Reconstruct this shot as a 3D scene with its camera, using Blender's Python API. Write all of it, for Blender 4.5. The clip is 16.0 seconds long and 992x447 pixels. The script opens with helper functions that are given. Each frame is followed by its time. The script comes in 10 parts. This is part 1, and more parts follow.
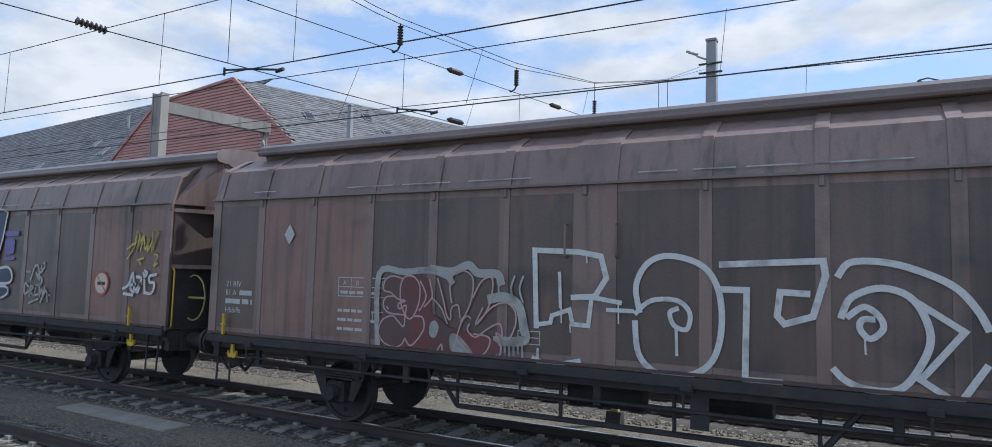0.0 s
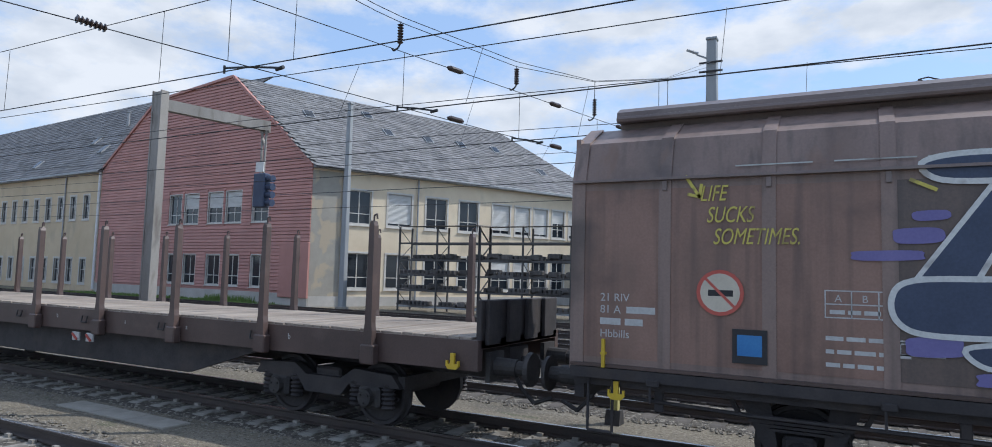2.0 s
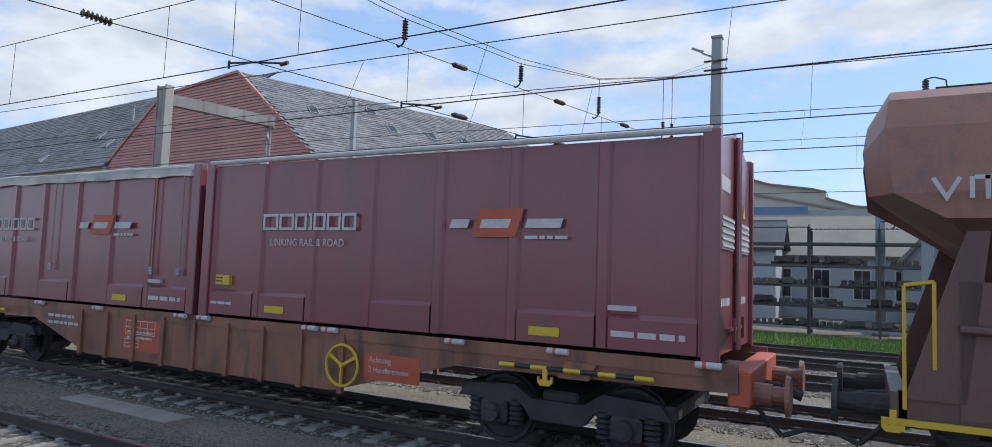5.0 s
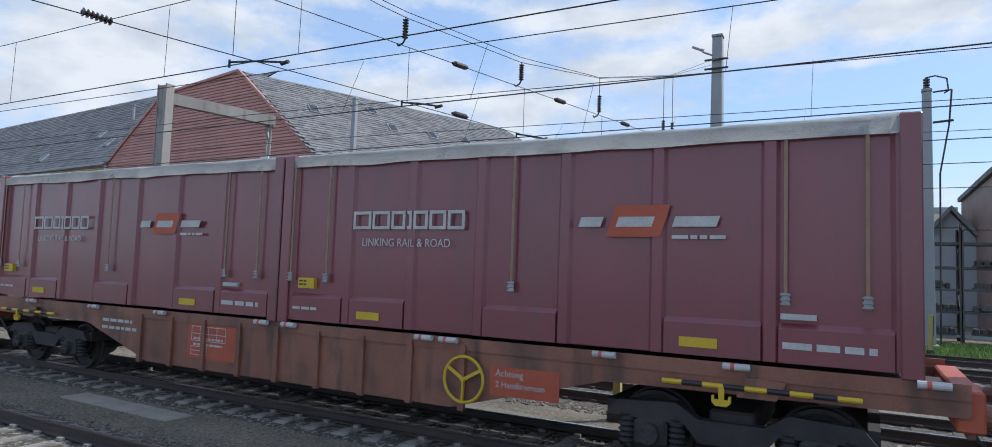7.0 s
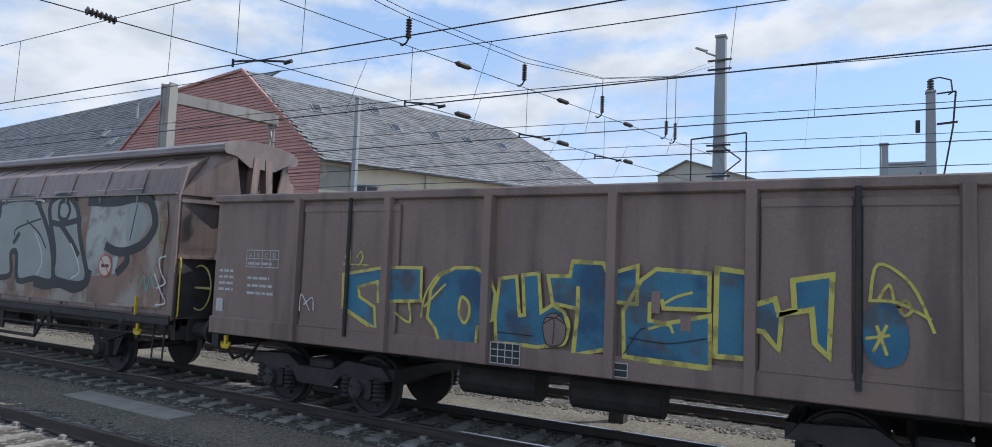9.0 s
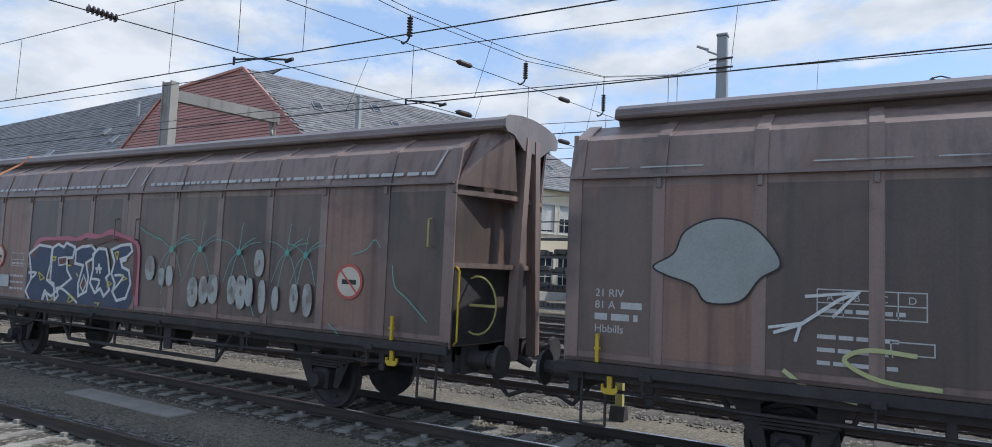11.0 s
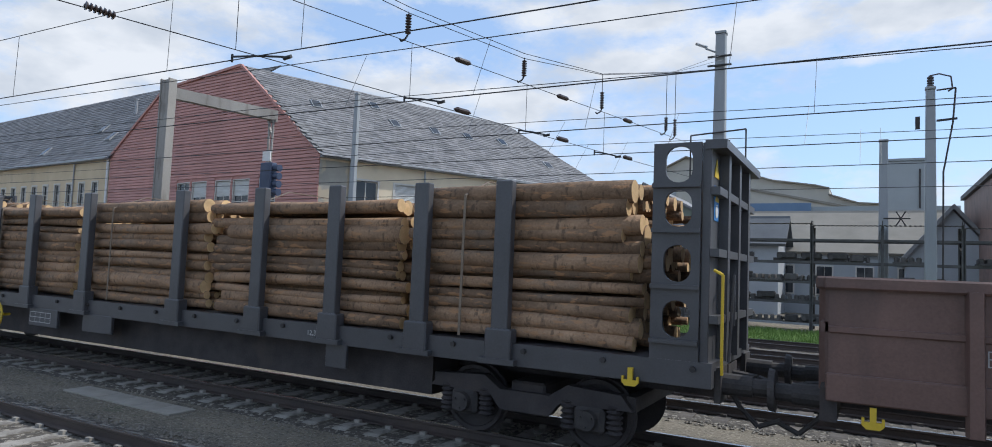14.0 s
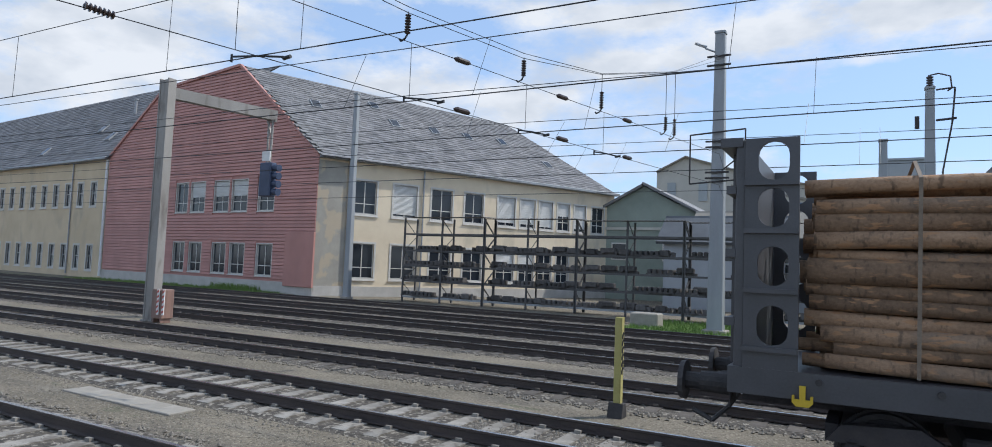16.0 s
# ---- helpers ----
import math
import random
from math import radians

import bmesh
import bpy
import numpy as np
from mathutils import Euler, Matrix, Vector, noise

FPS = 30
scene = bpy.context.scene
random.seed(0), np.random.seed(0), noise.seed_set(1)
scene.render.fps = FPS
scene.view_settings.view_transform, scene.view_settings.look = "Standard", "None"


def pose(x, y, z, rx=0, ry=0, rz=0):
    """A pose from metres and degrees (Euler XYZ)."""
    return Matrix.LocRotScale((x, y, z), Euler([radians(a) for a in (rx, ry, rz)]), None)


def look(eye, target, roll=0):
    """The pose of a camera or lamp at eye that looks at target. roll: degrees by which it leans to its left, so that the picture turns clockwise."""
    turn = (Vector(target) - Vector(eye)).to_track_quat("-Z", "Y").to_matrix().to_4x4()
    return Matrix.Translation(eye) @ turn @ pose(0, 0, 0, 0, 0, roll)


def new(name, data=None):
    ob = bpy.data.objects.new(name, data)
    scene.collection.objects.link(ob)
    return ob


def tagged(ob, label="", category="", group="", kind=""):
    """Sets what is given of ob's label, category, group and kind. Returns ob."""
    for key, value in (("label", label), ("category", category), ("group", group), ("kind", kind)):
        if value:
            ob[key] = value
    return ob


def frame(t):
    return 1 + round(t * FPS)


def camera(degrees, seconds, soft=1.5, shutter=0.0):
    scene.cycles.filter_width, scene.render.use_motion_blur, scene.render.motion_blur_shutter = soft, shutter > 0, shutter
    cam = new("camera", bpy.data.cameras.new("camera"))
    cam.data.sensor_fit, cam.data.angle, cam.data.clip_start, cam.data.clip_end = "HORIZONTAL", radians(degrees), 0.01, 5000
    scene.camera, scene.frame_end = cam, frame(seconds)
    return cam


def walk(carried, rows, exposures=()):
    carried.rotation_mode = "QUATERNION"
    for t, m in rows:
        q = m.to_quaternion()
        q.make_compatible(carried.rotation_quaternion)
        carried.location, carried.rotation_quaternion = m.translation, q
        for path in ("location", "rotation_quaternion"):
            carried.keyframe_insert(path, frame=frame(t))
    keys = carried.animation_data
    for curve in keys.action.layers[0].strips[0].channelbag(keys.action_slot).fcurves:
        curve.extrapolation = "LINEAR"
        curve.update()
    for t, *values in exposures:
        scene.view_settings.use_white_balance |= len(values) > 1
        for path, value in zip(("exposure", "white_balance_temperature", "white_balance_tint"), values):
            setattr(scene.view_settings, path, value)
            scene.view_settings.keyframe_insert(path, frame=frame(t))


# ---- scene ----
cam = camera(72.74, 16.0, soft=0.9)
EYE_Z = 2.284
TRACK_Y = 9.070
AIM = [(0, 28.55, 4.53, -1.45), (0.5, 28.48, 4.45, -1.46), (1, 28.52, 4.42, -1.38), (1.5, 28.52, 4.43, -1.52), (2, 28.54, 4.40, -1.54), (2.5, 28.57, 4.36, -1.66), (3, 28.66, 4.34, -1.74), (3.5, 28.69, 4.36, -1.92), (4, 28.75, 4.29, -1.98), (6.5, 28.80, 4.05, -2.03), (7, 28.84, 4.05, -2.00), (7.5, 28.85, 4.06, -2.15), (8, 28.91, 4.09, -2.16), (8.5, 28.99, 4.07, -2.21), (9, 29.05, 4.05, -2.25), (11.5, 29.10, 3.81, -2.33), (12, 29.02, 3.66, -2.31), (12.5, 28.98, 3.67, -2.33), (13, 28.97, 3.61, -2.23), (13.5, 29.01, 3.70, -2.29), (14, 28.99, 3.71, -2.32), (14.5, 28.98, 3.72, -2.32), (15, 28.99, 3.74, -2.28), (15.5, 28.97, 3.77, -2.39), (16, 28.96, 3.70, -2.28)]
RUN = [(0, -0.03), (1, 10.60), (2, 21.42), (3, 32.30), (4, 42.95), (5, 53.53), (6, 64.09), (7, 74.72), (8, 85.45), (9, 96.11), (10, 106.74), (11, 117.38), (12, 128.09), (13, 138.93), (14, 149.65), (15, 160.23), (16, 170.87)]


def view(yaw, pitch, roll):
    return pose(0, 0, EYE_Z, 90 + pitch, 0, yaw) @ pose(0, 0, 0, 0, 0, -roll)


walk(cam, [(t, view(a, b, c)) for t, a, b, c in AIM], exposures=[(0, 0.27, 5980, 10), (16, 0.27, 6120, 10)])

# ---- light ----
SUN_AZ, SUN_EL = radians(42), radians(47.5)
world = bpy.data.worlds.new("sky")
scene.world = world
world.use_nodes = True
wn, wl = world.node_tree.nodes, world.node_tree.links
wn.clear()
w_out = wn.new("ShaderNodeOutputWorld")
w_bg = wn.new("ShaderNodeBackground")
w_sky = wn.new("ShaderNodeTexSky")
w_sky.sky_type, w_sky.sun_disc = "NISHITA", False
w_sky.sun_elevation, w_sky.sun_rotation = SUN_EL, radians(90) - SUN_AZ
w_sky.dust_density, w_sky.ozone_density = 0.4, 2.0
w_co = wn.new("ShaderNodeTexCoord")


def w_math(op, a, b=None, c=None):
    """A math node of the sky; numbers and sockets alike."""
    n = wn.new("ShaderNodeMath")
    n.operation = op
    for k, v in enumerate((a, b, c)):
        if v is None:
            continue
        if isinstance(v, (int, float)):
            n.inputs[k].default_value = v
        else:
            wl.new(v, n.inputs[k])
    return n.outputs[0]


w_map = wn.new("ShaderNodeMapping")
w_map.inputs["Scale"].default_value = (1.8, 1.8, 3.8)
w_map.inputs["Location"].default_value = (0.55, 0.2, 0.1)
w_no = wn.new("ShaderNodeTexNoise")
w_no.inputs["Scale"].default_value, w_no.inputs["Detail"].default_value = 3.2, 12
w_no.inputs["Roughness"].default_value = 0.66
wl.new(w_co.outputs["Generated"], w_map.inputs[0])
wl.new(w_map.outputs[0], w_no.inputs["Vector"])
w_xyz = wn.new("ShaderNodeSeparateXYZ")
wl.new(w_co.outputs["Generated"], w_xyz.inputs[0])
w_az = w_math("ARCTAN2", w_xyz.outputs[0], w_xyz.outputs[1])
w_el = w_math("ARCSINE", w_xyz.outputs[2])
# cloud banks: heading and height in degrees, half widths, weight
BANKS = [(-61.9, 15.1, 11.2, 4.2, 0.19), (-53.1, 17.6, 5.7, 2.7, 0.05), (-7.8, 18.9, 4.2, 1.3, 0.40), (-17.4, 20.9, 6.2, 1.2, 0.30), (1.9, 19.4, 3.1, 1.3, 0.40), (-17.3, 17.2, 5.6, 1.2, 0.34), (-26.4, 14.6, 5.4, 1.9, 0.22), (-38.4, 15.3, 4.8, 1.5, 0.20), (-34.3, 19.9, 6.0, 1.8, -0.25), (2.3, 12.7, 7.3, 3.1, -0.30), (-5.4, 10.9, 8.5, 2.9, -0.12), (-43.9, 20.3, 2.6, 1.0, -0.12), (-0.1, 16.4, 1.7, 0.5, 0.25), (-27.1, 20.2, 2.2, 1.2, 0.15)]
w_cover = w_math("MULTIPLY_ADD", w_no.outputs["Fac"], 1.1, 0.04)
for az, el, ra, re_, weight in BANKS:
    dx = w_math("MULTIPLY_ADD", w_az, math.degrees(1) / ra, -az / ra)
    dy = w_math("MULTIPLY_ADD", w_el, math.degrees(1) / re_, -el / re_)
    d2 = w_math("ADD", w_math("MULTIPLY", dx, dx), w_math("MULTIPLY", dy, dy))
    bump_ = w_math("EXPONENT", w_math("MULTIPLY", d2, -1.0))
    w_cover = w_math("MULTIPLY_ADD", bump_, weight, w_cover)
w_ramp = wn.new("ShaderNodeValToRGB")
w_ramp.color_ramp.elements[0].position, w_ramp.color_ramp.elements[1].position = 0.5, 0.78
wl.new(w_cover, w_ramp.inputs[0])
w_mix = wn.new("ShaderNodeMix")
w_mix.data_type = "RGBA"
# bright crowns and greyer thick parts
w_thick = wn.new("ShaderNodeMix")
w_thick.data_type = "RGBA"
w_thick.inputs[6].default_value, w_thick.inputs[7].default_value = (5.1, 5.2, 5.35, 1), (3.8, 4.05, 4.4, 1)
w_no2 = wn.new("ShaderNodeTexNoise")
w_no2.inputs["Scale"].default_value, w_no2.inputs["Detail"].default_value = 5.5, 8
wl.new(w_map.outputs[0], w_no2.inputs["Vector"])
w_rg = wn.new("ShaderNodeMapRange")
w_rg.inputs["From Min"].default_value, w_rg.inputs["From Max"].default_value = 0.42, 0.66
wl.new(w_no2.outputs["Fac"], w_rg.inputs["Value"])
wl.new(w_rg.outputs[0], w_thick.inputs[0])
wl.new(w_thick.outputs[2], w_mix.inputs[7])
wl.new(w_ramp.outputs[0], w_mix.inputs[0])
wl.new(w_mix.outputs[2], w_bg.inputs[0])
w_haze = wn.new("ShaderNodeMix")
w_haze.data_type = "RGBA"
w_haze.inputs[0].default_value = 0.55
w_haze.inputs[7].default_value = (3.0, 4.1, 5.9, 1)
wl.new(w_sky.outputs[0], w_haze.inputs[6])
wl.new(w_haze.outputs[2], w_mix.inputs[6])
w_bg.inputs[1].default_value = 0.138
wl.new(w_bg.outputs[0], w_out.inputs[0])

sun = new("sun", bpy.data.lights.new("sun", "SUN"))
sun.data.energy, sun.data.angle, sun.data.color = 3.0, radians(0.7), (1.0, 0.95, 0.87)
sun.matrix_world = look(Vector((math.cos(SUN_AZ) * math.cos(SUN_EL), math.sin(SUN_AZ) * math.cos(SUN_EL), math.sin(SUN_EL))) * 80, (0, 0, 0))
scene.view_settings.exposure = 0.0


# ---- materials ----
def surf(name, c1, c2, rough=0.7, scale=3.0, bump=0.15, metal=0.0, stretch=(1, 1, 1), fine=40.0, rnd=0.0, contrast=0.25, bump_scale=None):
    """Two colours mixed by coarse and fine grain, with relief and a shift from piece to piece."""
    m = bpy.data.materials.new(name)
    m.use_nodes = True
    n, l = m.node_tree.nodes, m.node_tree.links
    b = n["Principled BSDF"]
    co = n.new("ShaderNodeTexCoord")
    mp = n.new("ShaderNodeMapping")
    mp.inputs["Scale"].default_value = stretch
    l.new(co.outputs["Object"], mp.inputs[0])
    a = n.new("ShaderNodeTexNoise")
    a.inputs["Scale"].default_value, a.inputs["Detail"].default_value, a.inputs["Roughness"].default_value = scale, 6, 0.6
    f = n.new("ShaderNodeTexNoise")
    f.inputs["Scale"].default_value, f.inputs["Detail"].default_value = fine, 3
    l.new(mp.outputs[0], a.inputs["Vector"])
    l.new(co.outputs["Object"], f.inputs["Vector"])
    add = n.new("ShaderNodeMath")
    add.operation = "MULTIPLY_ADD"
    add.inputs[1].default_value = 0.45
    l.new(f.outputs["Fac"], add.inputs[0])
    l.new(a.outputs["Fac"], add.inputs[2])
    rp = n.new("ShaderNodeMapRange")
    rp.inputs["From Min"].default_value, rp.inputs["From Max"].default_value = 0.72 - contrast, 0.72 + contrast
    l.new(add.outputs[0], rp.inputs["Value"])
    mx = n.new("ShaderNodeMix")
    mx.data_type = "RGBA"
    mx.inputs[6].default_value, mx.inputs[7].default_value = (*c1, 1), (*c2, 1)
    l.new(rp.outputs[0], mx.inputs[0])
    last = mx.outputs[2]
    if rnd:
        oi = n.new("ShaderNodeObjectInfo")
        hs = n.new("ShaderNodeHueSaturation")
        mr = n.new("ShaderNodeMapRange")
        mr.inputs["To Min"].default_value, mr.inputs["To Max"].default_value = 1 - rnd, 1 + rnd
        l.new(oi.outputs["Random"], mr.inputs["Value"])
        l.new(mr.outputs[0], hs.inputs["Value"])
        l.new(last, hs.inputs["Color"])
        last = hs.outputs[0]
    l.new(last, b.inputs["Base Color"])
    b.inputs["Roughness"].default_value, b.inputs["Metallic"].default_value = rough, metal
    if bump:
        bp = n.new("ShaderNodeBump")
        bp.inputs["Strength"].default_value, bp.inputs["Distance"].default_value = bump, 0.02
        if bump_scale:
            g = n.new("ShaderNodeTexNoise")
            g.inputs["Scale"].default_value, g.inputs["Detail"].default_value = bump_scale, 4
            l.new(co.outputs["Object"], g.inputs["Vector"])
            l.new(g.outputs["Fac"], bp.inputs["Height"])
        else:
            l.new(add.outputs[0], bp.inputs["Height"])
        l.new(bp.outputs[0], b.inputs["Normal"])
    return m


def worn(m, colour, scale, lo, hi, strength=1.0, shift=0.0, detail=5):
    """Lays patches or streaks of another colour over a material."""
    n, l = m.node_tree.nodes, m.node_tree.links
    base = n["Principled BSDF"].inputs["Base Color"]
    co, mp, tx, rg, mx = (n.new("ShaderNode" + k) for k in ("TexCoord", "Mapping", "TexNoise", "MapRange", "Mix"))
    mp.inputs["Scale"].default_value = scale
    mp.inputs["Location"].default_value = (shift, shift * 0.7, shift * 0.3)
    tx.inputs["Scale"].default_value, tx.inputs["Detail"].default_value = 1.0, detail
    rg.inputs["From Min"].default_value, rg.inputs["From Max"].default_value = lo, hi
    rg.inputs["To Max"].default_value = strength
    mx.data_type = "RGBA"
    mx.inputs[7].default_value = (*colour, 1)
    l.new(co.outputs["Object"], mp.inputs[0])
    l.new(mp.outputs[0], tx.inputs["Vector"])
    l.new(tx.outputs["Fac"], rg.inputs["Value"])
    l.new(rg.outputs[0], mx.inputs[0])
    l.new(base.links[0].from_socket, mx.inputs[6])
    l.new(mx.outputs[2], base)
    return m


def lacquered(m, weight, rough=0.3):
    """A clear, slightly dusty lacquer over paint."""
    b = m.node_tree.nodes["Principled BSDF"]
    b.inputs["Coat Weight"].default_value, b.inputs["Coat Roughness"].default_value = weight, rough
    return m


def glassy(name, col):
    m = surf(name, col, [c * 1.3 for c in col], 0.08, 0.5, 0)
    return m


M_GROUND = surf("gravel_ground", (0.123, 0.106, 0.077), (0.226, 0.194, 0.143), 0.95, 0.5, 1.0, fine=48, contrast=0.2, bump_scale=46)
M_BALLAST = surf("ballast", (0.042, 0.036, 0.029), (0.115, 0.1, 0.08), 0.95, 9, 1.0, fine=22, bump_scale=16)
M_STONE = surf("ballast_stone", (0.1, 0.088, 0.072), (0.27, 0.245, 0.205), 0.9, 5, 0.4)
M_SLEEPER = surf("sleeper_concrete", (0.185, 0.17, 0.148), (0.31, 0.29, 0.255), 0.9, 4, 0.3, rnd=0.15)
M_OLDSLEEPER = surf("old_sleeper", (0.06, 0.05, 0.042), (0.12, 0.105, 0.09), 0.9, 4, 0.3, rnd=0.15)
M_RAIL = surf("rail_rust", (0.034, 0.026, 0.024), (0.075, 0.055, 0.046), 0.65, 5, 0.2, stretch=(0.3, 1, 1))
M_RAILTOP = surf("rail_polished", (0.45, 0.45, 0.46), (0.62, 0.62, 0.63), 0.25, 3, 0, metal=1.0, stretch=(0.2, 1, 1))
M_SLAB = surf("concrete_slab", (0.25, 0.228, 0.192), (0.36, 0.332, 0.285), 0.9, 3, 0.3, rnd=0.08)
M_GRASS = surf("grass_ground", (0.072, 0.120, 0.024), (0.156, 0.240, 0.060), 0.9, 2, 0.5)
M_VERGE = surf("weedy_verge", (0.1, 0.095, 0.05), (0.19, 0.17, 0.11), 0.9, 1.2, 0.5, fine=30)
M_BLADE = surf("grass_blades", (0.096, 0.168, 0.030), (0.192, 0.288, 0.072), 0.8, 1, 0)
M_REDSIDING = surf("red_metal_siding", (0.43, 0.205, 0.172), (0.53, 0.262, 0.222), 0.6, 0.6, 0.1, rnd=0.1)
M_YELLOW_WALL = surf("yellow_render", (0.56, 0.44, 0.285), (0.7, 0.57, 0.39), 0.9, 0.35, 0.25, fine=30)
M_CREAM_WALL = surf("cream_render", (0.651, 0.536, 0.378), (0.798, 0.683, 0.504), 0.9, 0.4, 0.25, fine=30)
M_GREY_PATCH = surf("grey_render", (0.31, 0.29, 0.25), (0.42, 0.39, 0.33), 0.9, 0.8, 0.25)
M_PLINTH = surf("plinth", (0.4, 0.38, 0.34), (0.55, 0.52, 0.48), 0.9, 1, 0.3)
M_SLATE = surf("slate", (0.118, 0.120, 0.125), (0.227, 0.220, 0.213), 0.7, 0.8, 0.3, rnd=0.25)
M_WHITE = surf("white_paint", (0.62, 0.62, 0.6), (0.8, 0.8, 0.78), 0.6, 2, 0.05)
M_FRAME = surf("window_frame", (0.5, 0.47, 0.42), (0.68, 0.65, 0.6), 0.6, 3, 0.05)
M_GLASS = glassy("window_glass", (0.02, 0.025, 0.032))
M_BLIND = surf("blind", (0.5, 0.5, 0.47), (0.66, 0.65, 0.62), 0.8, 1, 0.05, stretch=(1, 1, 8))
M_ZINC = surf("zinc", (0.26, 0.27, 0.28), (0.4, 0.41, 0.42), 0.5, 2, 0.1, metal=0.4)
M_MAST = surf("mast_steel", (0.26, 0.275, 0.285), (0.36, 0.375, 0.385), 0.6, 1.5, 0.15, metal=0.3, stretch=(1, 1, 0.2))
M_COLUMN = surf("column_steel", (0.22, 0.205, 0.185), (0.38, 0.36, 0.33), 0.65, 0.9, 0.2, metal=0.2, stretch=(1, 1, 0.35))
M_DARK = surf("dark_iron", (0.025, 0.024, 0.025), (0.072, 0.064, 0.061), 0.7, 4, 0.2, metal=0.2)
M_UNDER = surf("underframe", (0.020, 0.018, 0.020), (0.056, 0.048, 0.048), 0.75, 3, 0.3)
M_WIRE = surf("wire", (0.03, 0.032, 0.035), (0.05, 0.052, 0.055), 0.5, 2, 0, metal=0.6)
M_INSUL = surf("insulator_brown", (0.03, 0.02, 0.018), (0.07, 0.05, 0.045), 0.2, 4, 0)
M_BROWN = surf("wagon_brown", (0.171, 0.117, 0.098), (0.287, 0.203, 0.173), 0.6, 0.55, 0.12, stretch=(1, 1, 0.3), contrast=0.3)
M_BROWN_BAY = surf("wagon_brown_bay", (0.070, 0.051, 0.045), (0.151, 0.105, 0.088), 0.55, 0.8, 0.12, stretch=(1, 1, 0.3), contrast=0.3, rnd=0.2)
M_BROWN_PATCH = surf("wagon_brown_patch", (0.188, 0.106, 0.081), (0.288, 0.171, 0.131), 0.65, 1.2, 0.1)
M_BROWN_ROOF = surf("wagon_roof", (0.111, 0.081, 0.075), (0.208, 0.156, 0.141), 0.55, 0.7, 0.12, stretch=(1, 0.4, 1))
M_LOWWAGON = surf("low_wagon_brown", (0.098, 0.052, 0.041), (0.178, 0.099, 0.078), 0.7, 1.0, 0.2)
M_FLATWAGON = surf("flat_wagon_brown", (0.05, 0.031, 0.027), (0.1, 0.061, 0.052), 0.7, 1.2, 0.2)
# darker brown of the hopper's lower parts: grime and shade in one colour
M_HOPPER_GRIME_SHADE = surf("hopper_grime_shade_brown", (0.09, 0.044, 0.035), (0.15, 0.076, 0.059), 0.65, 0.6, 0.12)
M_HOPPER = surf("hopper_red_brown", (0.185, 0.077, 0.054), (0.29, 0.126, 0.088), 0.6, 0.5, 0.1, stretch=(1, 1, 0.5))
M_EAS = surf("open_wagon_brown", (0.150, 0.100, 0.085), (0.269, 0.185, 0.155), 0.7, 0.7, 0.25, stretch=(1, 1, 0.5))
M_CONT = surf("container_maroon", (0.175, 0.039, 0.053), (0.224, 0.055, 0.071), 0.36, 0.5, 0.05, bump_scale=1.6)
M_TARP = surf("white_tarpaulin", (0.5, 0.5, 0.48), (0.68, 0.68, 0.66), 0.6, 1.2, 0.4)
M_RUSTFRAME = surf("rusty_orange_frame", (0.17, 0.066, 0.043), (0.3, 0.128, 0.085), 0.7, 1.0, 0.2, stretch=(1, 1, 0.6))
M_ORANGE = surf("orange_paint", (0.375, 0.075, 0.038), (0.465, 0.105, 0.053), 0.55, 2, 0.1)
M_YELLOW = surf("yellow_paint", (0.527, 0.357, 0.017), (0.637, 0.442, 0.034), 0.5, 4, 0.05)
M_DIMYELLOW = surf("faded_yellow_post", (0.34, 0.3, 0.1), (0.46, 0.41, 0.15), 0.75, 3, 0.15)
M_PLANK = surf("deck_plank", (0.18, 0.146, 0.118), (0.36, 0.305, 0.25), 0.9, 2.5, 0.3, stretch=(1.5, 0.25, 1), rnd=0.2)
M_PLYWOOD = surf("plywood", (0.36, 0.19, 0.1), (0.5, 0.3, 0.17), 0.75, 2, 0.1)
M_BARK = surf("bark", (0.151, 0.093, 0.056), (0.347, 0.222, 0.134), 0.9, 4.0, 1.0, stretch=(0.5, 1, 1), fine=30, rnd=0.34, contrast=0.25)
M_CUT = surf("cut_wood", (0.550, 0.363, 0.176), (0.726, 0.506, 0.275), 0.85, 8, 0.2, rnd=0.15)
M_LOGGREY = surf("log_wagon_grey", (0.038, 0.038, 0.042), (0.066, 0.065, 0.071), 0.6, 1.5, 0.15)
M_STRAPTAN = surf("tan_strap", (0.26, 0.165, 0.11), (0.36, 0.24, 0.165), 0.85, 6, 0.1)
M_STRAP = surf("orange_strap", (0.5, 0.2, 0.09), (0.6, 0.27, 0.13), 0.8, 6, 0.1)
M_STRAPGREY = surf("grey_strap", (0.15, 0.115, 0.085), (0.24, 0.19, 0.14), 0.85, 6, 0.1)
M_PWHITE = surf("stencil_white", (0.400, 0.400, 0.392), (0.560, 0.560, 0.552), 0.7, 5, 0)
M_PGREYWHITE = surf("spray_white", (0.52, 0.53, 0.52), (0.72, 0.73, 0.71), 0.6, 5, 0)
M_PYELLOW = surf("spray_yellow", (0.52, 0.45, 0.09), (0.62, 0.54, 0.12), 0.6, 5, 0)
M_PYELLOWPALE = surf("spray_pale_yellow", (0.4, 0.42, 0.18), (0.52, 0.53, 0.27), 0.6, 4, 0)
M_PNAVY = surf("spray_navy", (0.029, 0.042, 0.080), (0.056, 0.077, 0.136), 0.5, 2, 0)
M_PBLUEDEEP = surf("spray_deep_blue", (0.02, 0.034, 0.075), (0.036, 0.06, 0.125), 0.5, 2, 0)
M_PVIOLET = surf("spray_violet", (0.14, 0.125, 0.31), (0.2, 0.18, 0.4), 0.6, 2, 0)
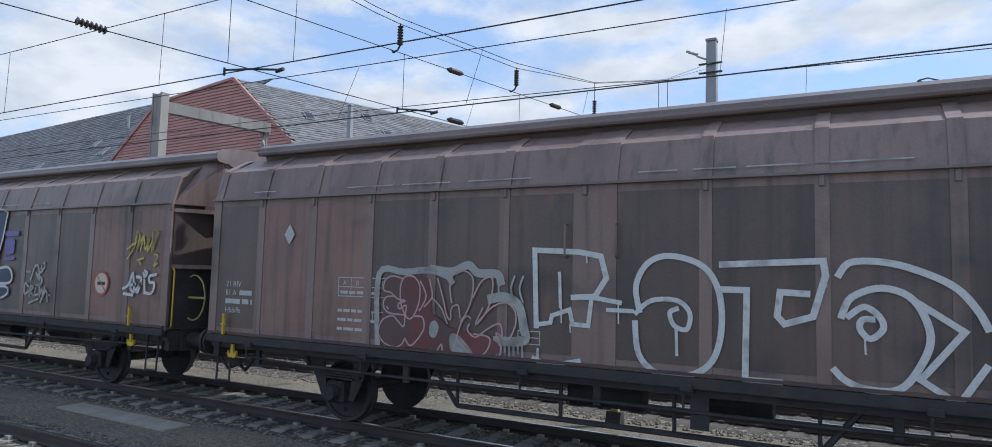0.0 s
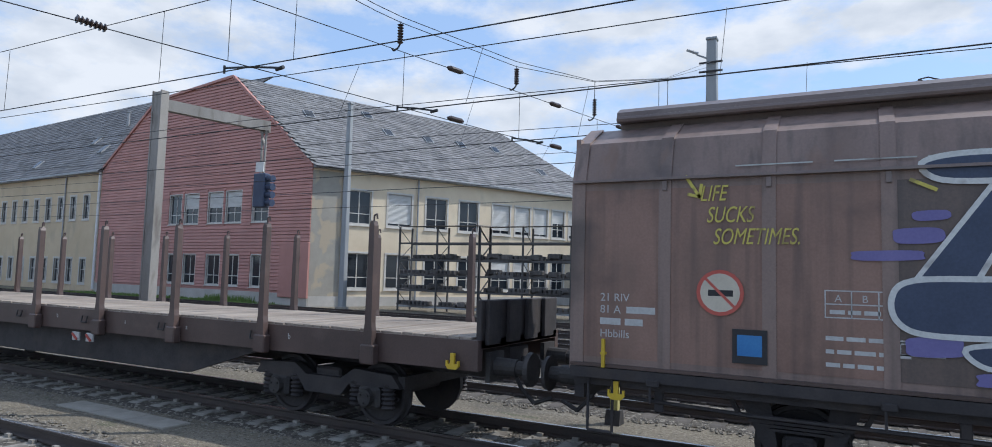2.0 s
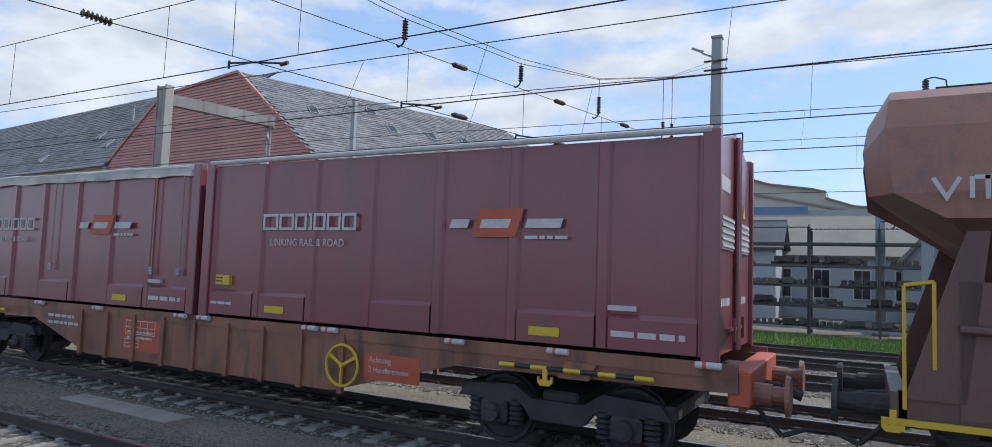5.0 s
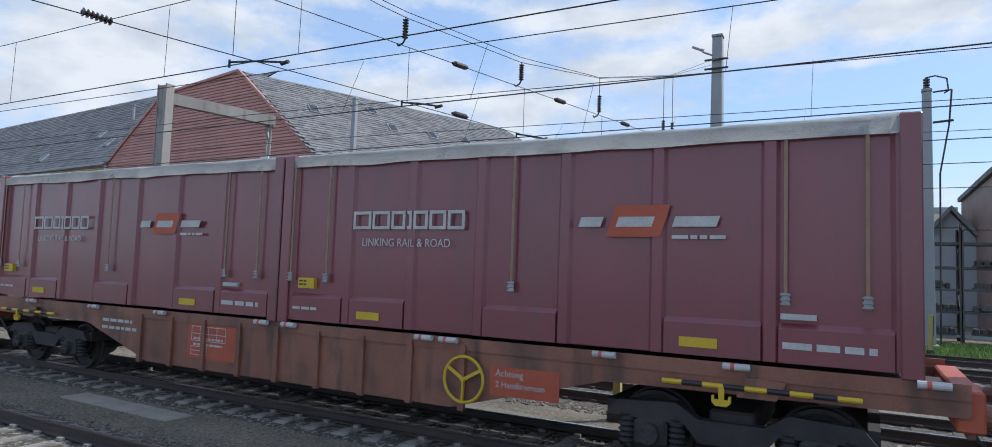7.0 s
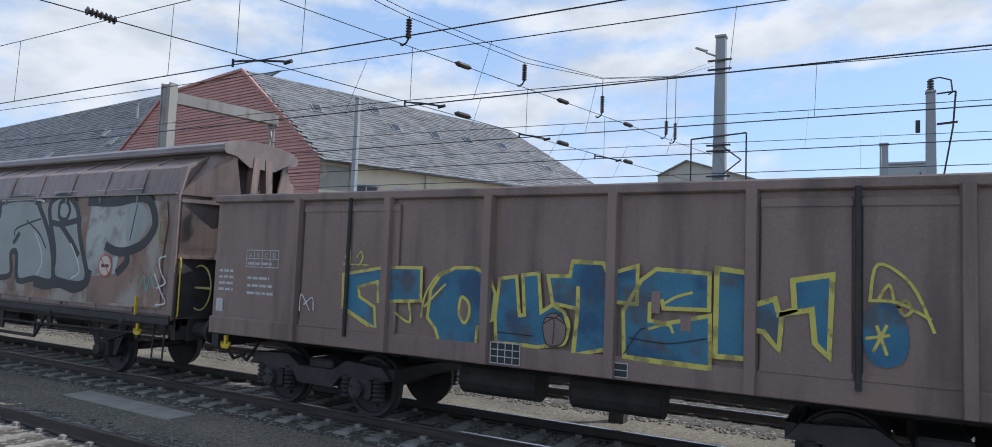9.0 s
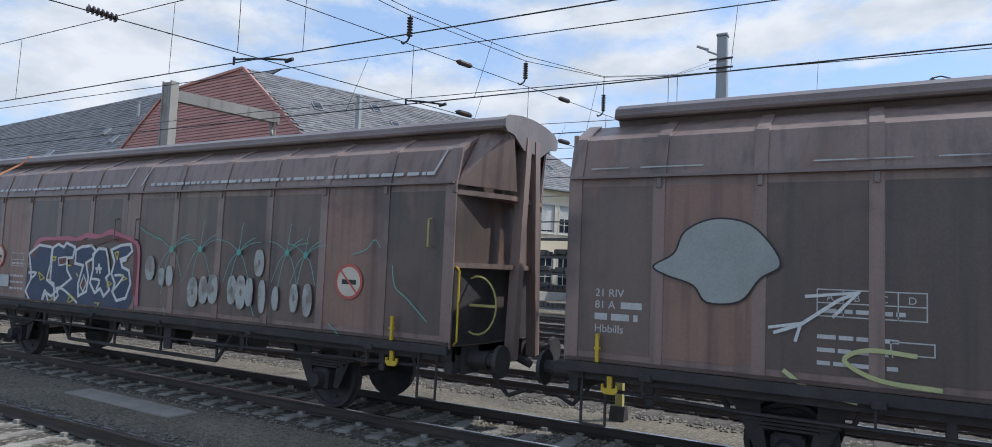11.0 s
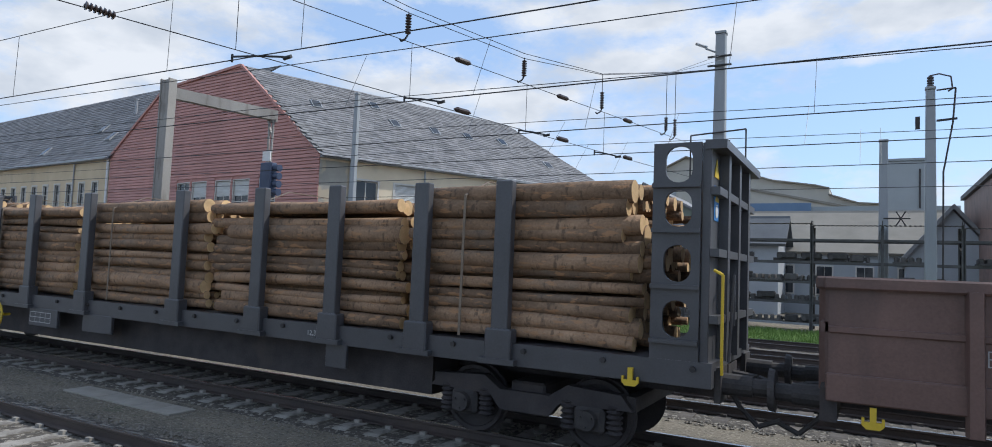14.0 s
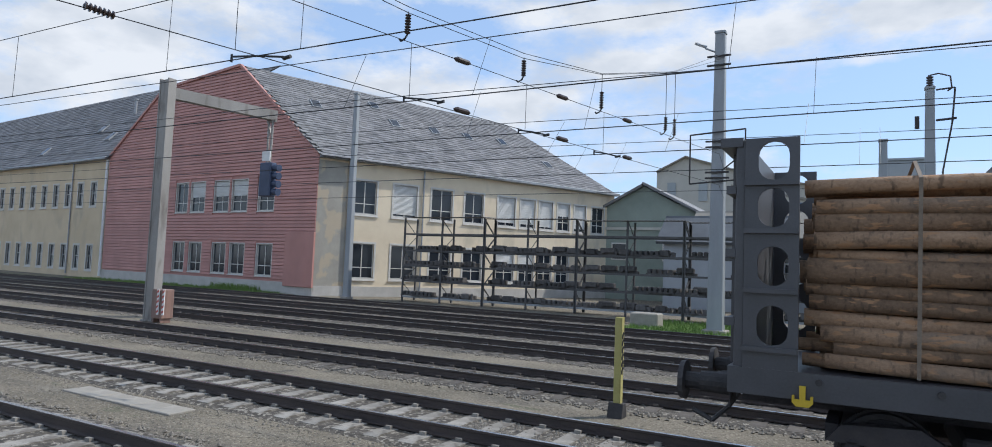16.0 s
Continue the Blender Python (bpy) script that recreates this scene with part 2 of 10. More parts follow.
M_PBLUE = surf("spray_blue", (0.03, 0.13, 0.22), (0.06, 0.21, 0.3), 0.6, 1.5, 0)
M_PRED = surf("spray_dull_red", (0.12, 0.045, 0.042), (0.2, 0.065, 0.06), 0.6, 1.2, 0)
M_PPINK = surf("spray_pink", (0.42, 0.12, 0.17), (0.5, 0.18, 0.23), 0.6, 2, 0)
M_PPINKPALE = surf("spray_pale_pink", (0.42, 0.27, 0.27), (0.55, 0.38, 0.38), 0.6, 3, 0)
M_PRUST = surf("bleached_orange_paint", (0.2, 0.12, 0.085), (0.32, 0.22, 0.17), 0.75, 2.5, 0)
M_PPALE = surf("spray_pale_green_grey", (0.24, 0.26, 0.245), (0.36, 0.38, 0.36), 0.55, 1.4, 0)
M_PTEAL = surf("spray_teal", (0.1, 0.36, 0.3), (0.16, 0.44, 0.38), 0.6, 2, 0)
M_PGREY = surf("spray_silver", (0.3, 0.31, 0.29), (0.45, 0.46, 0.43), 0.5, 1.2, 0)
M_PBLACK = surf("spray_black", (0.012, 0.012, 0.016), (0.03, 0.03, 0.035), 0.5, 2, 0)
M_SIGNRED = surf("sign_red", (0.45, 0.08, 0.06), (0.55, 0.12, 0.09), 0.5, 3, 0)
M_SIGNBLUE = surf("sign_blue", (0.03, 0.16, 0.42), (0.05, 0.22, 0.5), 0.5, 3, 0)
M_SIGNCREAM = surf("sign_cream", (0.5, 0.45, 0.36), (0.62, 0.56, 0.46), 0.6, 3, 0)
# white walls kept dim and bluish: the roofs' shade is in the colour
M_SHADEDWHITE = surf("far_shaded_white_wall", (0.32, 0.34, 0.36), (0.41, 0.43, 0.45), 0.8, 0.4, 0.1)
# paler, bluish grey with the haze of distance mixed into it
M_FARGREY = surf("far_hazed_grey_wall", (0.29, 0.32, 0.33), (0.37, 0.40, 0.41), 0.8, 0.3, 0.1)
M_DARKROOF = surf("dark_roof", (0.07, 0.078, 0.088), (0.12, 0.13, 0.14), 0.75, 0.6, 0.2)
M_GREENGABLE = surf("green_gable", (0.22, 0.26, 0.22), (0.3, 0.34, 0.29), 0.85, 0.6, 0.1)
M_FARCREAM = surf("far_cream_wall", (0.42, 0.4, 0.35), (0.52, 0.5, 0.44), 0.8, 0.3, 0.1)
M_FARBLUE = surf("far_blue_panel", (0.1, 0.17, 0.28), (0.14, 0.22, 0.34), 0.5, 0.5, 0.05)
M_TANROOF = surf("tan_roof", (0.208, 0.192, 0.160), (0.288, 0.264, 0.224), 0.8, 0.6, 0.3)
M_SPARE = surf("spare_iron", (0.05, 0.046, 0.044), (0.13, 0.118, 0.108), 0.75, 5, 0.2, rnd=0.4)
M_RACK = surf("rack_steel", (0.06, 0.058, 0.058), (0.12, 0.115, 0.11), 0.7, 2, 0.1)
# weathering
worn(M_BARK, (0.05, 0.037, 0.027), (16, 7, 7), 0.55, 0.66, 0.6, 3.0)
worn(M_BARK, (0.20, 0.175, 0.145), (0.9, 2, 2), 0.58, 0.7, 0.5, 7.0)
worn(M_BARK, (0.4, 0.22, 0.11), (4.5, 15, 15), 0.57, 0.63, 0.8)
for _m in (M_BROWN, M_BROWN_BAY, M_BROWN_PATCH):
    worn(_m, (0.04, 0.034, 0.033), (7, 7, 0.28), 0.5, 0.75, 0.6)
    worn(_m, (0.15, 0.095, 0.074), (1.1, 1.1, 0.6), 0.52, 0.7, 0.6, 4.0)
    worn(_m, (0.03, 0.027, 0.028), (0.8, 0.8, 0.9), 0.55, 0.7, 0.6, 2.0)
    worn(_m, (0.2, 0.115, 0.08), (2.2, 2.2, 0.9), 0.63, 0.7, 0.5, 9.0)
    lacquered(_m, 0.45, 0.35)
worn(M_BROWN_ROOF, (0.25, 0.22, 0.2), (0.7, 2.5, 1.5), 0.5, 0.7, 0.5, 2.0)
lacquered(M_BROWN_ROOF, 0.5)
worn(M_HOPPER_GRIME_SHADE, (0.035, 0.026, 0.025), (1.2, 1.2, 0.5), 0.5, 0.68, 0.7, 1.0)
lacquered(M_HOPPER_GRIME_SHADE, 0.5, 0.4)
worn(M_HOPPER, (0.05, 0.042, 0.042), (0.45, 0.8, 0.5), 0.56, 0.68, 0.8, 1.5)
worn(M_HOPPER, (0.33, 0.15, 0.09), (0.8, 1.2, 0.6), 0.57, 0.68, 0.6, 6.0)
worn(M_HOPPER, (0.09, 0.06, 0.052), (8, 8, 0.5), 0.52, 0.75, 0.5, 2.0)
lacquered(M_HOPPER, 0.4)
worn(M_EAS, (0.055, 0.042, 0.038), (3, 3, 0.35), 0.5, 0.72, 0.6)
worn(M_EAS, (0.23, 0.15, 0.11), (1.6, 1.6, 0.8), 0.58, 0.68, 0.5, 5.0)
lacquered(M_EAS, 0.4)
worn(M_CONT, (0.11, 0.06, 0.065), (3, 3, 0.25), 0.5, 0.78, 0.5)
lacquered(M_CONT, 0.7, 0.18)
worn(M_RUSTFRAME, (0.09, 0.05, 0.04), (1.5, 1.5, 1.2), 0.5, 0.68, 0.75)
worn(M_RUSTFRAME, (0.035, 0.028, 0.027), (2.6, 2.6, 0.5), 0.56, 0.7, 0.7, 5.0)
lacquered(M_RUSTFRAME, 0.4)
worn(M_LOWWAGON, (0.05, 0.033, 0.03), (2, 2, 0.5), 0.5, 0.7, 0.6)
lacquered(M_LOWWAGON, 0.4)
worn(M_FLATWAGON, (0.15, 0.1, 0.085), (1.2, 2, 2), 0.58, 0.7, 0.4)
lacquered(M_FLATWAGON, 0.4)
lacquered(M_LOGGREY, 0.5)
worn(M_UNDER, (0.075, 0.057, 0.047), (2, 2, 2), 0.55, 0.7, 0.5)
worn(M_GROUND, (0.075, 0.066, 0.056), (0.35, 0.9, 1), 0.52, 0.66, 0.6, 2.0)
worn(M_GROUND, (0.21, 0.19, 0.155), (0.5, 1.4, 1), 0.58, 0.7, 0.5, 8.0)
worn(M_GROUND, (0.07, 0.085, 0.04), (1.1, 2.2, 1), 0.64, 0.72, 0.6, 12.0)
worn(M_GROUND, (0.34, 0.3, 0.225), (24, 24, 24), 0.57, 0.62, 0.65, 5.0, 3)
worn(M_GROUND, (0.045, 0.038, 0.03), (17, 17, 17), 0.56, 0.62, 0.65, 15.0, 3)
worn(M_BALLAST, (0.33, 0.30, 0.25), (12, 12, 12), 0.55, 0.6, 0.75, 5.0, 3)
worn(M_BALLAST, (0.035, 0.03, 0.026), (10, 10, 10), 0.55, 0.61, 0.8, 15.0, 3)
worn(M_SLEEPER, (0.1, 0.085, 0.07), (5, 5, 5), 0.52, 0.62, 0.7, 3.0)
worn(M_SLATE, (0.2, 0.19, 0.17), (0.25, 0.25, 0.25), 0.52, 0.7, 0.3, 3.0)
worn(M_CREAM_WALL, (0.36, 0.32, 0.25), (0.5, 0.5, 0.25), 0.54, 0.7, 0.5)
worn(M_YELLOW_WALL, (0.36, 0.31, 0.24), (0.5, 0.5, 0.25), 0.54, 0.7, 0.5)
worn(M_GREY_PATCH, (0.52, 0.42, 0.29), (0.6, 0.6, 0.5), 0.52, 0.56, 0.7)
worn(M_REDSIDING, (0.33, 0.165, 0.145), (0.4, 0.4, 0.12), 0.5, 0.7, 0.45)
worn(M_PBLUE, (0.09, 0.068, 0.06), (2.2, 2.2, 2.2), 0.5, 0.62, 0.75, 3.0)
worn(M_PBLUE, (0.02, 0.07, 0.15), (1.3, 1.3, 1.3), 0.52, 0.62, 0.8, 8.0)
worn(M_PYELLOW, (0.17, 0.13, 0.07), (6, 6, 6), 0.52, 0.62, 0.65, 2.0)
worn(M_PGREY, (0.16, 0.13, 0.115), (3, 3, 3), 0.5, 0.64, 0.7, 5.0)
worn(M_PRUST, (0.36, 0.33, 0.29), (2.2, 2.2, 1.5), 0.48, 0.6, 0.85, 4.0)
worn(M_PRUST, (0.16, 0.1, 0.075), (1.6, 1.6, 1.6), 0.56, 0.66, 0.8, 9.0)
worn(M_PRED, (0.10, 0.075, 0.07), (1.4, 1.4, 1.4), 0.48, 0.62, 0.75)
worn(M_PGREYWHITE, (0.22, 0.2, 0.2), (5, 5, 5), 0.55, 0.68, 0.6)
worn(M_COLUMN, (0.1, 0.075, 0.06), (2.5, 2.5, 0.6), 0.53, 0.66, 0.6)
worn(M_TARP, (0.3, 0.29, 0.27), (1.5, 4, 4), 0.52, 0.68, 0.6)


# ---- mesh helpers ----
def part(name, bm, material, parent=None, label="", smooth=False):
    me = bpy.data.meshes.new(name)
    bm.to_mesh(me)
    bm.free()
    for m in material if isinstance(material, (list, tuple)) else [material]:
        me.materials.append(m)
    if smooth:
        for p in me.polygons:
            p.use_smooth = True
    ob = new(name, me)
    if parent:
        ob.parent = parent
    if label:
        ob["label"] = label
    if name == "data_print":
        ob["kind"] = "stuff"
    return ob


def thing(name, label, category, group="", kind="", at=None):
    e = new(name)
    e.empty_display_size = 0.3
    if at is not None:
        e.matrix_basis = at
    return tagged(e, label, category, group, kind)


def B():
    return bmesh.new()


def box(bm, x0, x1, y0, y1, z0, z1, bevel=0.0, mi=0):
    m = Matrix.Translation(((x0 + x1) / 2, (y0 + y1) / 2, (z0 + z1) / 2)) @ Matrix.Diagonal((abs(x1 - x0), abs(y1 - y0), abs(z1 - z0), 1))
    r = bmesh.ops.create_cube(bm, size=1, matrix=m)
    fs = {f for v in r["verts"] for f in v.link_faces}
    if bevel:
        es = {e for v in r["verts"] for e in v.link_edges}
        bmesh.ops.bevel(bm, geom=list(es), offset=bevel, segments=1, affect="EDGES")
    elif mi:
        for f in fs:
            f.material_index = mi
    return bm


def beam(bm, a, b, w, h=None, up=(0, 0, 1)):
    """A bar of w by h from a to b."""
    a, b = Vector(a), Vector(b)
    h = h or w
    d = (b - a)
    z = d.normalized()
    u = Vector(up)
    if abs(z.dot(u)) > 0.98:
        u = Vector((0, 1, 0))
    x = u.cross(z).normalized()
    y = z.cross(x)
    m = Matrix((x, y, z)).transposed().to_4x4()
    m.translation = (a + b) / 2
    bmesh.ops.create_cube(bm, size=1, matrix=m @ Matrix.Diagonal((w, h, d.length, 1)))
    return bm


def rod(bm, a, b, r, r2=None, seg=10, caps=True):
    a, b = Vector(a), Vector(b)
    d = b - a
    m = d.to_track_quat("Z", "Y").to_matrix().to_4x4()
    m.translation = (a + b) / 2
    bmesh.ops.create_cone(bm, cap_ends=caps, segments=seg, radius1=r, radius2=r if r2 is None else r2, depth=d.length, matrix=m)
    return bm


def pipe(bm, pts, r, seg=6):
    for a, b in zip(pts[:-1], pts[1:]):
        rod(bm, a, b, r, seg=seg)
    return bm


def prism(bm, prof, x0, x1, mi=0):
    """A closed profile of (y, z) drawn out along x."""
    a = [bm.verts.new((x0, y, z)) for y, z in prof]
    b = [bm.verts.new((x1, y, z)) for y, z in prof]
    n = len(prof)
    fs = [bm.faces.new(a[::-1]), bm.faces.new(b)]
    for i in range(n):
        fs.append(bm.faces.new((a[i], a[(i + 1) % n], b[(i + 1) % n], b[i])))
    for f in fs:
        f.material_index = mi
    bmesh.ops.recalc_face_normals(bm, faces=fs)
    return bm


def plate(bm, pts, t):
    """A flat polygon of points with thickness t along its normal's back."""
    v = [bm.verts.new(p) for p in pts]
    f = bm.faces.new(v)
    f.normal_update()
    n = f.normal.copy()
    r = bmesh.ops.extrude_face_region(bm, geom=[f])
    for e in r["geom"]:
        if isinstance(e, bmesh.types.BMVert):
            e.co -= n * t
    bmesh.ops.recalc_face_normals(bm, faces=bm.faces[:])
    return bm


def ribbon(bm, pts, w, y, closed=False):
    """A painted stroke of width w on the wall at y, through (x, z) points, facing -y: one strip with mitred bends."""
    P = []
    for p in pts:
        v = Vector((p[0], p[1]))
        if not P or (v - P[-1]).length > 1e-4:
            P.append(v)
    if closed and (P[0] - P[-1]).length < 1e-4:
        P.pop()
    n = len(P)
    if n < 2:
        return bm
    rows = []
    for i in range(n):
        a = P[(i - 1) % n] if closed or i > 0 else None
        b = P[(i + 1) % n] if closed or i < n - 1 else None
        d1 = (P[i] - a).normalized() if a is not None else None
        d2 = (b - P[i]).normalized() if b is not None else None
        e = Vector((0, 0))
        if d1 is None or d2 is None:
            d = d2 if d1 is None else d1
            e = d * w * (-0.4 if d1 is None else 0.4)
            m = Vector((-d.y, d.x)) * w / 2
        else:
            n1, n2 = Vector((-d1.y, d1.x)), Vector((-d2.y, d2.x))
            m = n1 + n2
            if m.length < 0.5:
                m = n1
            m.normalize()
            m = m * min(w / 2 / max(m.dot(n1), 0.45), w)
        c = P[i] + e
        rows.append((bm.verts.new((c.x - m.x, y, c.y - m.y)), bm.verts.new((c.x + m.x, y, c.y + m.y))))
    for i in range(n if closed else n - 1):
        a, b = rows[i], rows[(i + 1) % n]
        bm.faces.new((a[0], b[0], b[1], a[1]))
    return bm


def spline(pts, n=5, closed=False):
    """Catmull-Rom through (x, z) points."""
    P = [Vector(p) for p in pts]
    out = []
    m = len(P)
    rng = range(m if closed else m - 1)
    for i in rng:
        p0, p1, p2, p3 = (P[(i - 1) % m], P[i], P[(i + 1) % m], P[(i + 2) % m]) if closed else (P[max(i - 1, 0)], P[i], P[i + 1], P[min(i + 2, m - 1)])
        for k in range(n):
            u = k / n
            out.append(0.5 * (2 * p1 + (p2 - p0) * u + (2 * p0 - 5 * p1 + 4 * p2 - p3) * u * u + (3 * p1 - p0 - 3 * p2 + p3) * u ** 3))
    if not closed:
        out.append(P[-1])
    return out


def blob(bm, pts, y):
    """A filled painted area on the wall at y."""
    f = bm.faces.new([bm.verts.new((p[0], y, p[1])) for p in pts])
    f.normal_update()
    if f.normal.y > 0:
        f.normal_flip()
    return bm


def words(text, x, y, z, size, material, parent, name="lettering", shear=0.0, rx=90, rz=0, align="LEFT", sx=1.0):
    c = bpy.data.curves.new(name, "FONT")
    c.body, c.size, c.shear, c.align_x, c.extrude = text, size, shear, align, 0.001
    c.materials.append(material)
    o = new(name, c)
    o.matrix_basis = pose(x, y, z, rx, 0, rz) @ Matrix.Diagonal((sx, 1, 1, 1))
    o.parent = parent
    return o


def bars(bm, x, y, z, w, h, n=1, gap=1.6, cut=0.0, seed=1):
    """Rows of short bars in place of small writing."""
    r = random.Random(seed)
    for i in range(n):
        xx = x
        zz = z - i * h * gap
        end = x + w * r.uniform(0.8, 1.0)
        while xx < end:
            k = min(r.uniform(1.2, 3.2) * h, end - xx)
            blob(bm, [(xx, zz), (xx + k, zz), (xx + k, zz + h * 0.7), (xx, zz + h * 0.7)], y)
            xx += k + h * 0.45
    return bm


MOVERS = []
WHEELS = []

# ---- ground and tracks ----
def sheet(name, x0, x1, y0, y1, z, mat, label, kind="structure", nx=1, ny=1, wob=0.0):
    bm = B()
    bmesh.ops.create_grid(bm, x_segments=nx, y_segments=ny, size=1, matrix=Matrix.Translation(((x0 + x1) / 2, (y0 + y1) / 2, z)) @ Matrix.Diagonal(((x1 - x0) / 2, (y1 - y0) / 2, 1, 1)))
    if wob:
        for v in bm.verts:
            v.co.z += wob * noise.noise(v.co * 0.6)
    return tagged(part(name, bm, mat), label, name, kind=kind)


sheet("ground", -1500, 1500, -900, 2100, -0.215, M_GROUND, "grey gravel and packed dirt of the rail yard")
RAIL_PROF = [(-0.036, 0.0), (-0.036, -0.03), (-0.012, -0.045), (-0.012, -0.125), (-0.07, -0.145), (-0.07, -0.165), (0.07, -0.165), (0.07, -0.145), (0.012, -0.125), (0.012, -0.045), (0.036, -0.03), (0.036, 0.0)]


def railway(yc, x0, x1, pieces, mat, dx=0.6):
    tr = thing("railway_track", "railway track with rusty rails on sleepers in ballast", "railway track", "tracks of the yard", "structure")
    bed = B()
    prism(bed, [(yc - 1.55, -0.235), (yc - 1.3, -0.185), (yc + 1.3, -0.185), (yc + 1.55, -0.235)], x0, x1)
    part("ballast_bed", bed, M_BALLAST, tr)
    for s in (-0.7525, 0.7525):
        bm = B()
        prism(bm, [(yc + s + a, b) for a, b in RAIL_PROF], x0, x1)
        r = part("rail", bm, M_RAIL, tr)
        bm = B()
        prism(bm, [(yc + s - 0.03, 0.0), (yc + s - 0.03, 0.003), (yc + s + 0.03, 0.003), (yc + s + 0.03, 0.0)], x0, x1)
        part("running_surface", bm, M_RAILTOP, r, "polished steel running surface")
    sm = B()
    prism(sm, [(-1.3, -0.26), (-1.3, -0.185), (-1.22, -0.165), (-0.4, -0.17), (0.4, -0.17), (1.22, -0.165), (1.3, -0.185), (1.3, -0.26)], -0.13, 0.13)
    for s in (-0.7525, 0.7525):
        for k in (-0.11, 0.11):
            box(sm, -0.05, 0.05, s + k - 0.03, s + k + 0.03, -0.17, -0.12)
    me = bpy.data.meshes.new("sleeper")
    sm.to_mesh(me)
    sm.free()
    me.materials.append(mat)
    a, b = pieces
    n = int((b - a) / dx)
    rr = random.Random(int(yc * 10))
    for i in range(n):
        o = new("sleeper", me)
        o.parent = tr
        o.matrix_basis = pose(a + i * dx, yc + rr.uniform(-0.03, 0.03), rr.uniform(-0.006, 0.006), 0, 0, rr.uniform(-0.8, 0.8))
    return tr


T_FAR = (13.38, 18.15, 22.3, 26.3, 30.9)
railway(4.66, -110, 60, (-16, 2), M_SLEEPER)
railway(TRACK_Y, -260, 160, (-80, 12), M_SLEEPER)
railway(T_FAR[0], -260, 160, (-40, 20), M_OLDSLEEPER)
for yy in T_FAR[1:4]:
    railway(yy, -260, 160, (-45, 10), M_OLDSLEEPER, 0.65)
railway(T_FAR[4], -260, -10.2, (-45, -10.4), M_OLDSLEEPER, 0.65)


def stones(name, areas, seed, label):
    r = np.random.RandomState(seed)
    vs, fs = [], []
    base = np.array([(1, 0, 0), (-1, 0, 0), (0, 1, 0), (0, -1, 0), (0, 0, 1), (0, 0, -1)], float)
    tri = np.array([(0, 2, 4), (2, 1, 4), (1, 3, 4), (3, 0, 4), (2, 0, 5), (1, 2, 5), (3, 1, 5), (0, 3, 5)])
    for x0, x1, y0, y1, z, n, s0, s1 in areas:
        p = np.stack([r.uniform(x0, x1, n), r.uniform(y0, y1, n), np.full(n, z)], 1)
        s = r.uniform(s0, s1, (n, 1, 1)) * r.uniform(0.55, 1.2, (n, 6, 1))
        a = r.uniform(0, 6.28, n)
        c, d = np.cos(a), np.sin(a)
        R = np.zeros((n, 3, 3))
        R[:, 0, 0], R[:, 0, 1], R[:, 1, 0], R[:, 1, 1], R[:, 2, 2] = c, -d, d, c, 0.75
        v = np.einsum("nij,kj->nki", R, base) * s + p[:, None]
        k = sum(len(q) for q in vs)
        vs.append(v.reshape(-1, 3))
        fs.append((tri[None] + (np.arange(n) * 6)[:, None, None] + k).reshape(-1, 3))
    me = bpy.data.meshes.new(name)
    me.from_pydata(np.concatenate(vs).tolist(), [], np.concatenate(fs).tolist())
    me.materials.append(M_STONE)
    return tagged(new(name, me), label, "ballast", kind="stuff")


stones("ballast_stones", [(-16, 1, 3.2, 6.25, -0.2, 5200, 0.02, 0.05), (-40, 4, TRACK_Y - 1.75, TRACK_Y - 0.85, -0.21, 2600, 0.015, 0.04), (-5.5, 8, TRACK_Y - 0.68, TRACK_Y + 0.68, -0.185, 3600, 0.02, 0.045), (-30, -5.5, TRACK_Y - 0.68, TRACK_Y + 0.68, -0.2, 1500, 0.02, 0.04), (-16, 2, 5.9, 7.6, -0.212, 3800, 0.006, 0.018),
                          (-40, 10, T_FAR[0] - 1.7, T_FAR[0] - 0.9, -0.2, 4200, 0.02, 0.05), (-40, 12, T_FAR[0] + 0.9, T_FAR[0] + 1.7, -0.2, 2500, 0.02, 0.05), (-14, 2, 6.3, 7.3, -0.215, 900, 0.008, 0.02),
                          (-30, 10, T_FAR[0] - 0.65, T_FAR[0] + 0.65, -0.2, 2200, 0.02, 0.045), (-45, 10, T_FAR[1] - 1.6, T_FAR[1] - 0.9, -0.2, 2600, 0.02, 0.05)], 4, "pale crushed ballast stones strewn along the rails")

for i in range(6):
    bm = B()
    box(bm, -0.25, 0.25, -0.24, 0.24, -0.06, 0.0, 0.012)
    o = tagged(part("trough_cover", bm, M_SLAB), "pale concrete cable trough cover flush with the gravel", "trough cover", "cable trough covers")
    o.matrix_basis = pose(-12.25 + i * 0.51, 7.19 - i * 0.015, -0.187 + 0.004 * (i % 2), 0, 0, -1.5 + 0.6 * (i % 3))

# grass strip with blades
sheet("grass_strip", -9.5, 60, 27.8, 35.5, -0.2, M_GRASS, "strip of green grass between the tracks")
sheet("grass_verge", -85, -35, 33.4, 36.5, -0.19, M_VERGE, "weedy grass verge along the building")


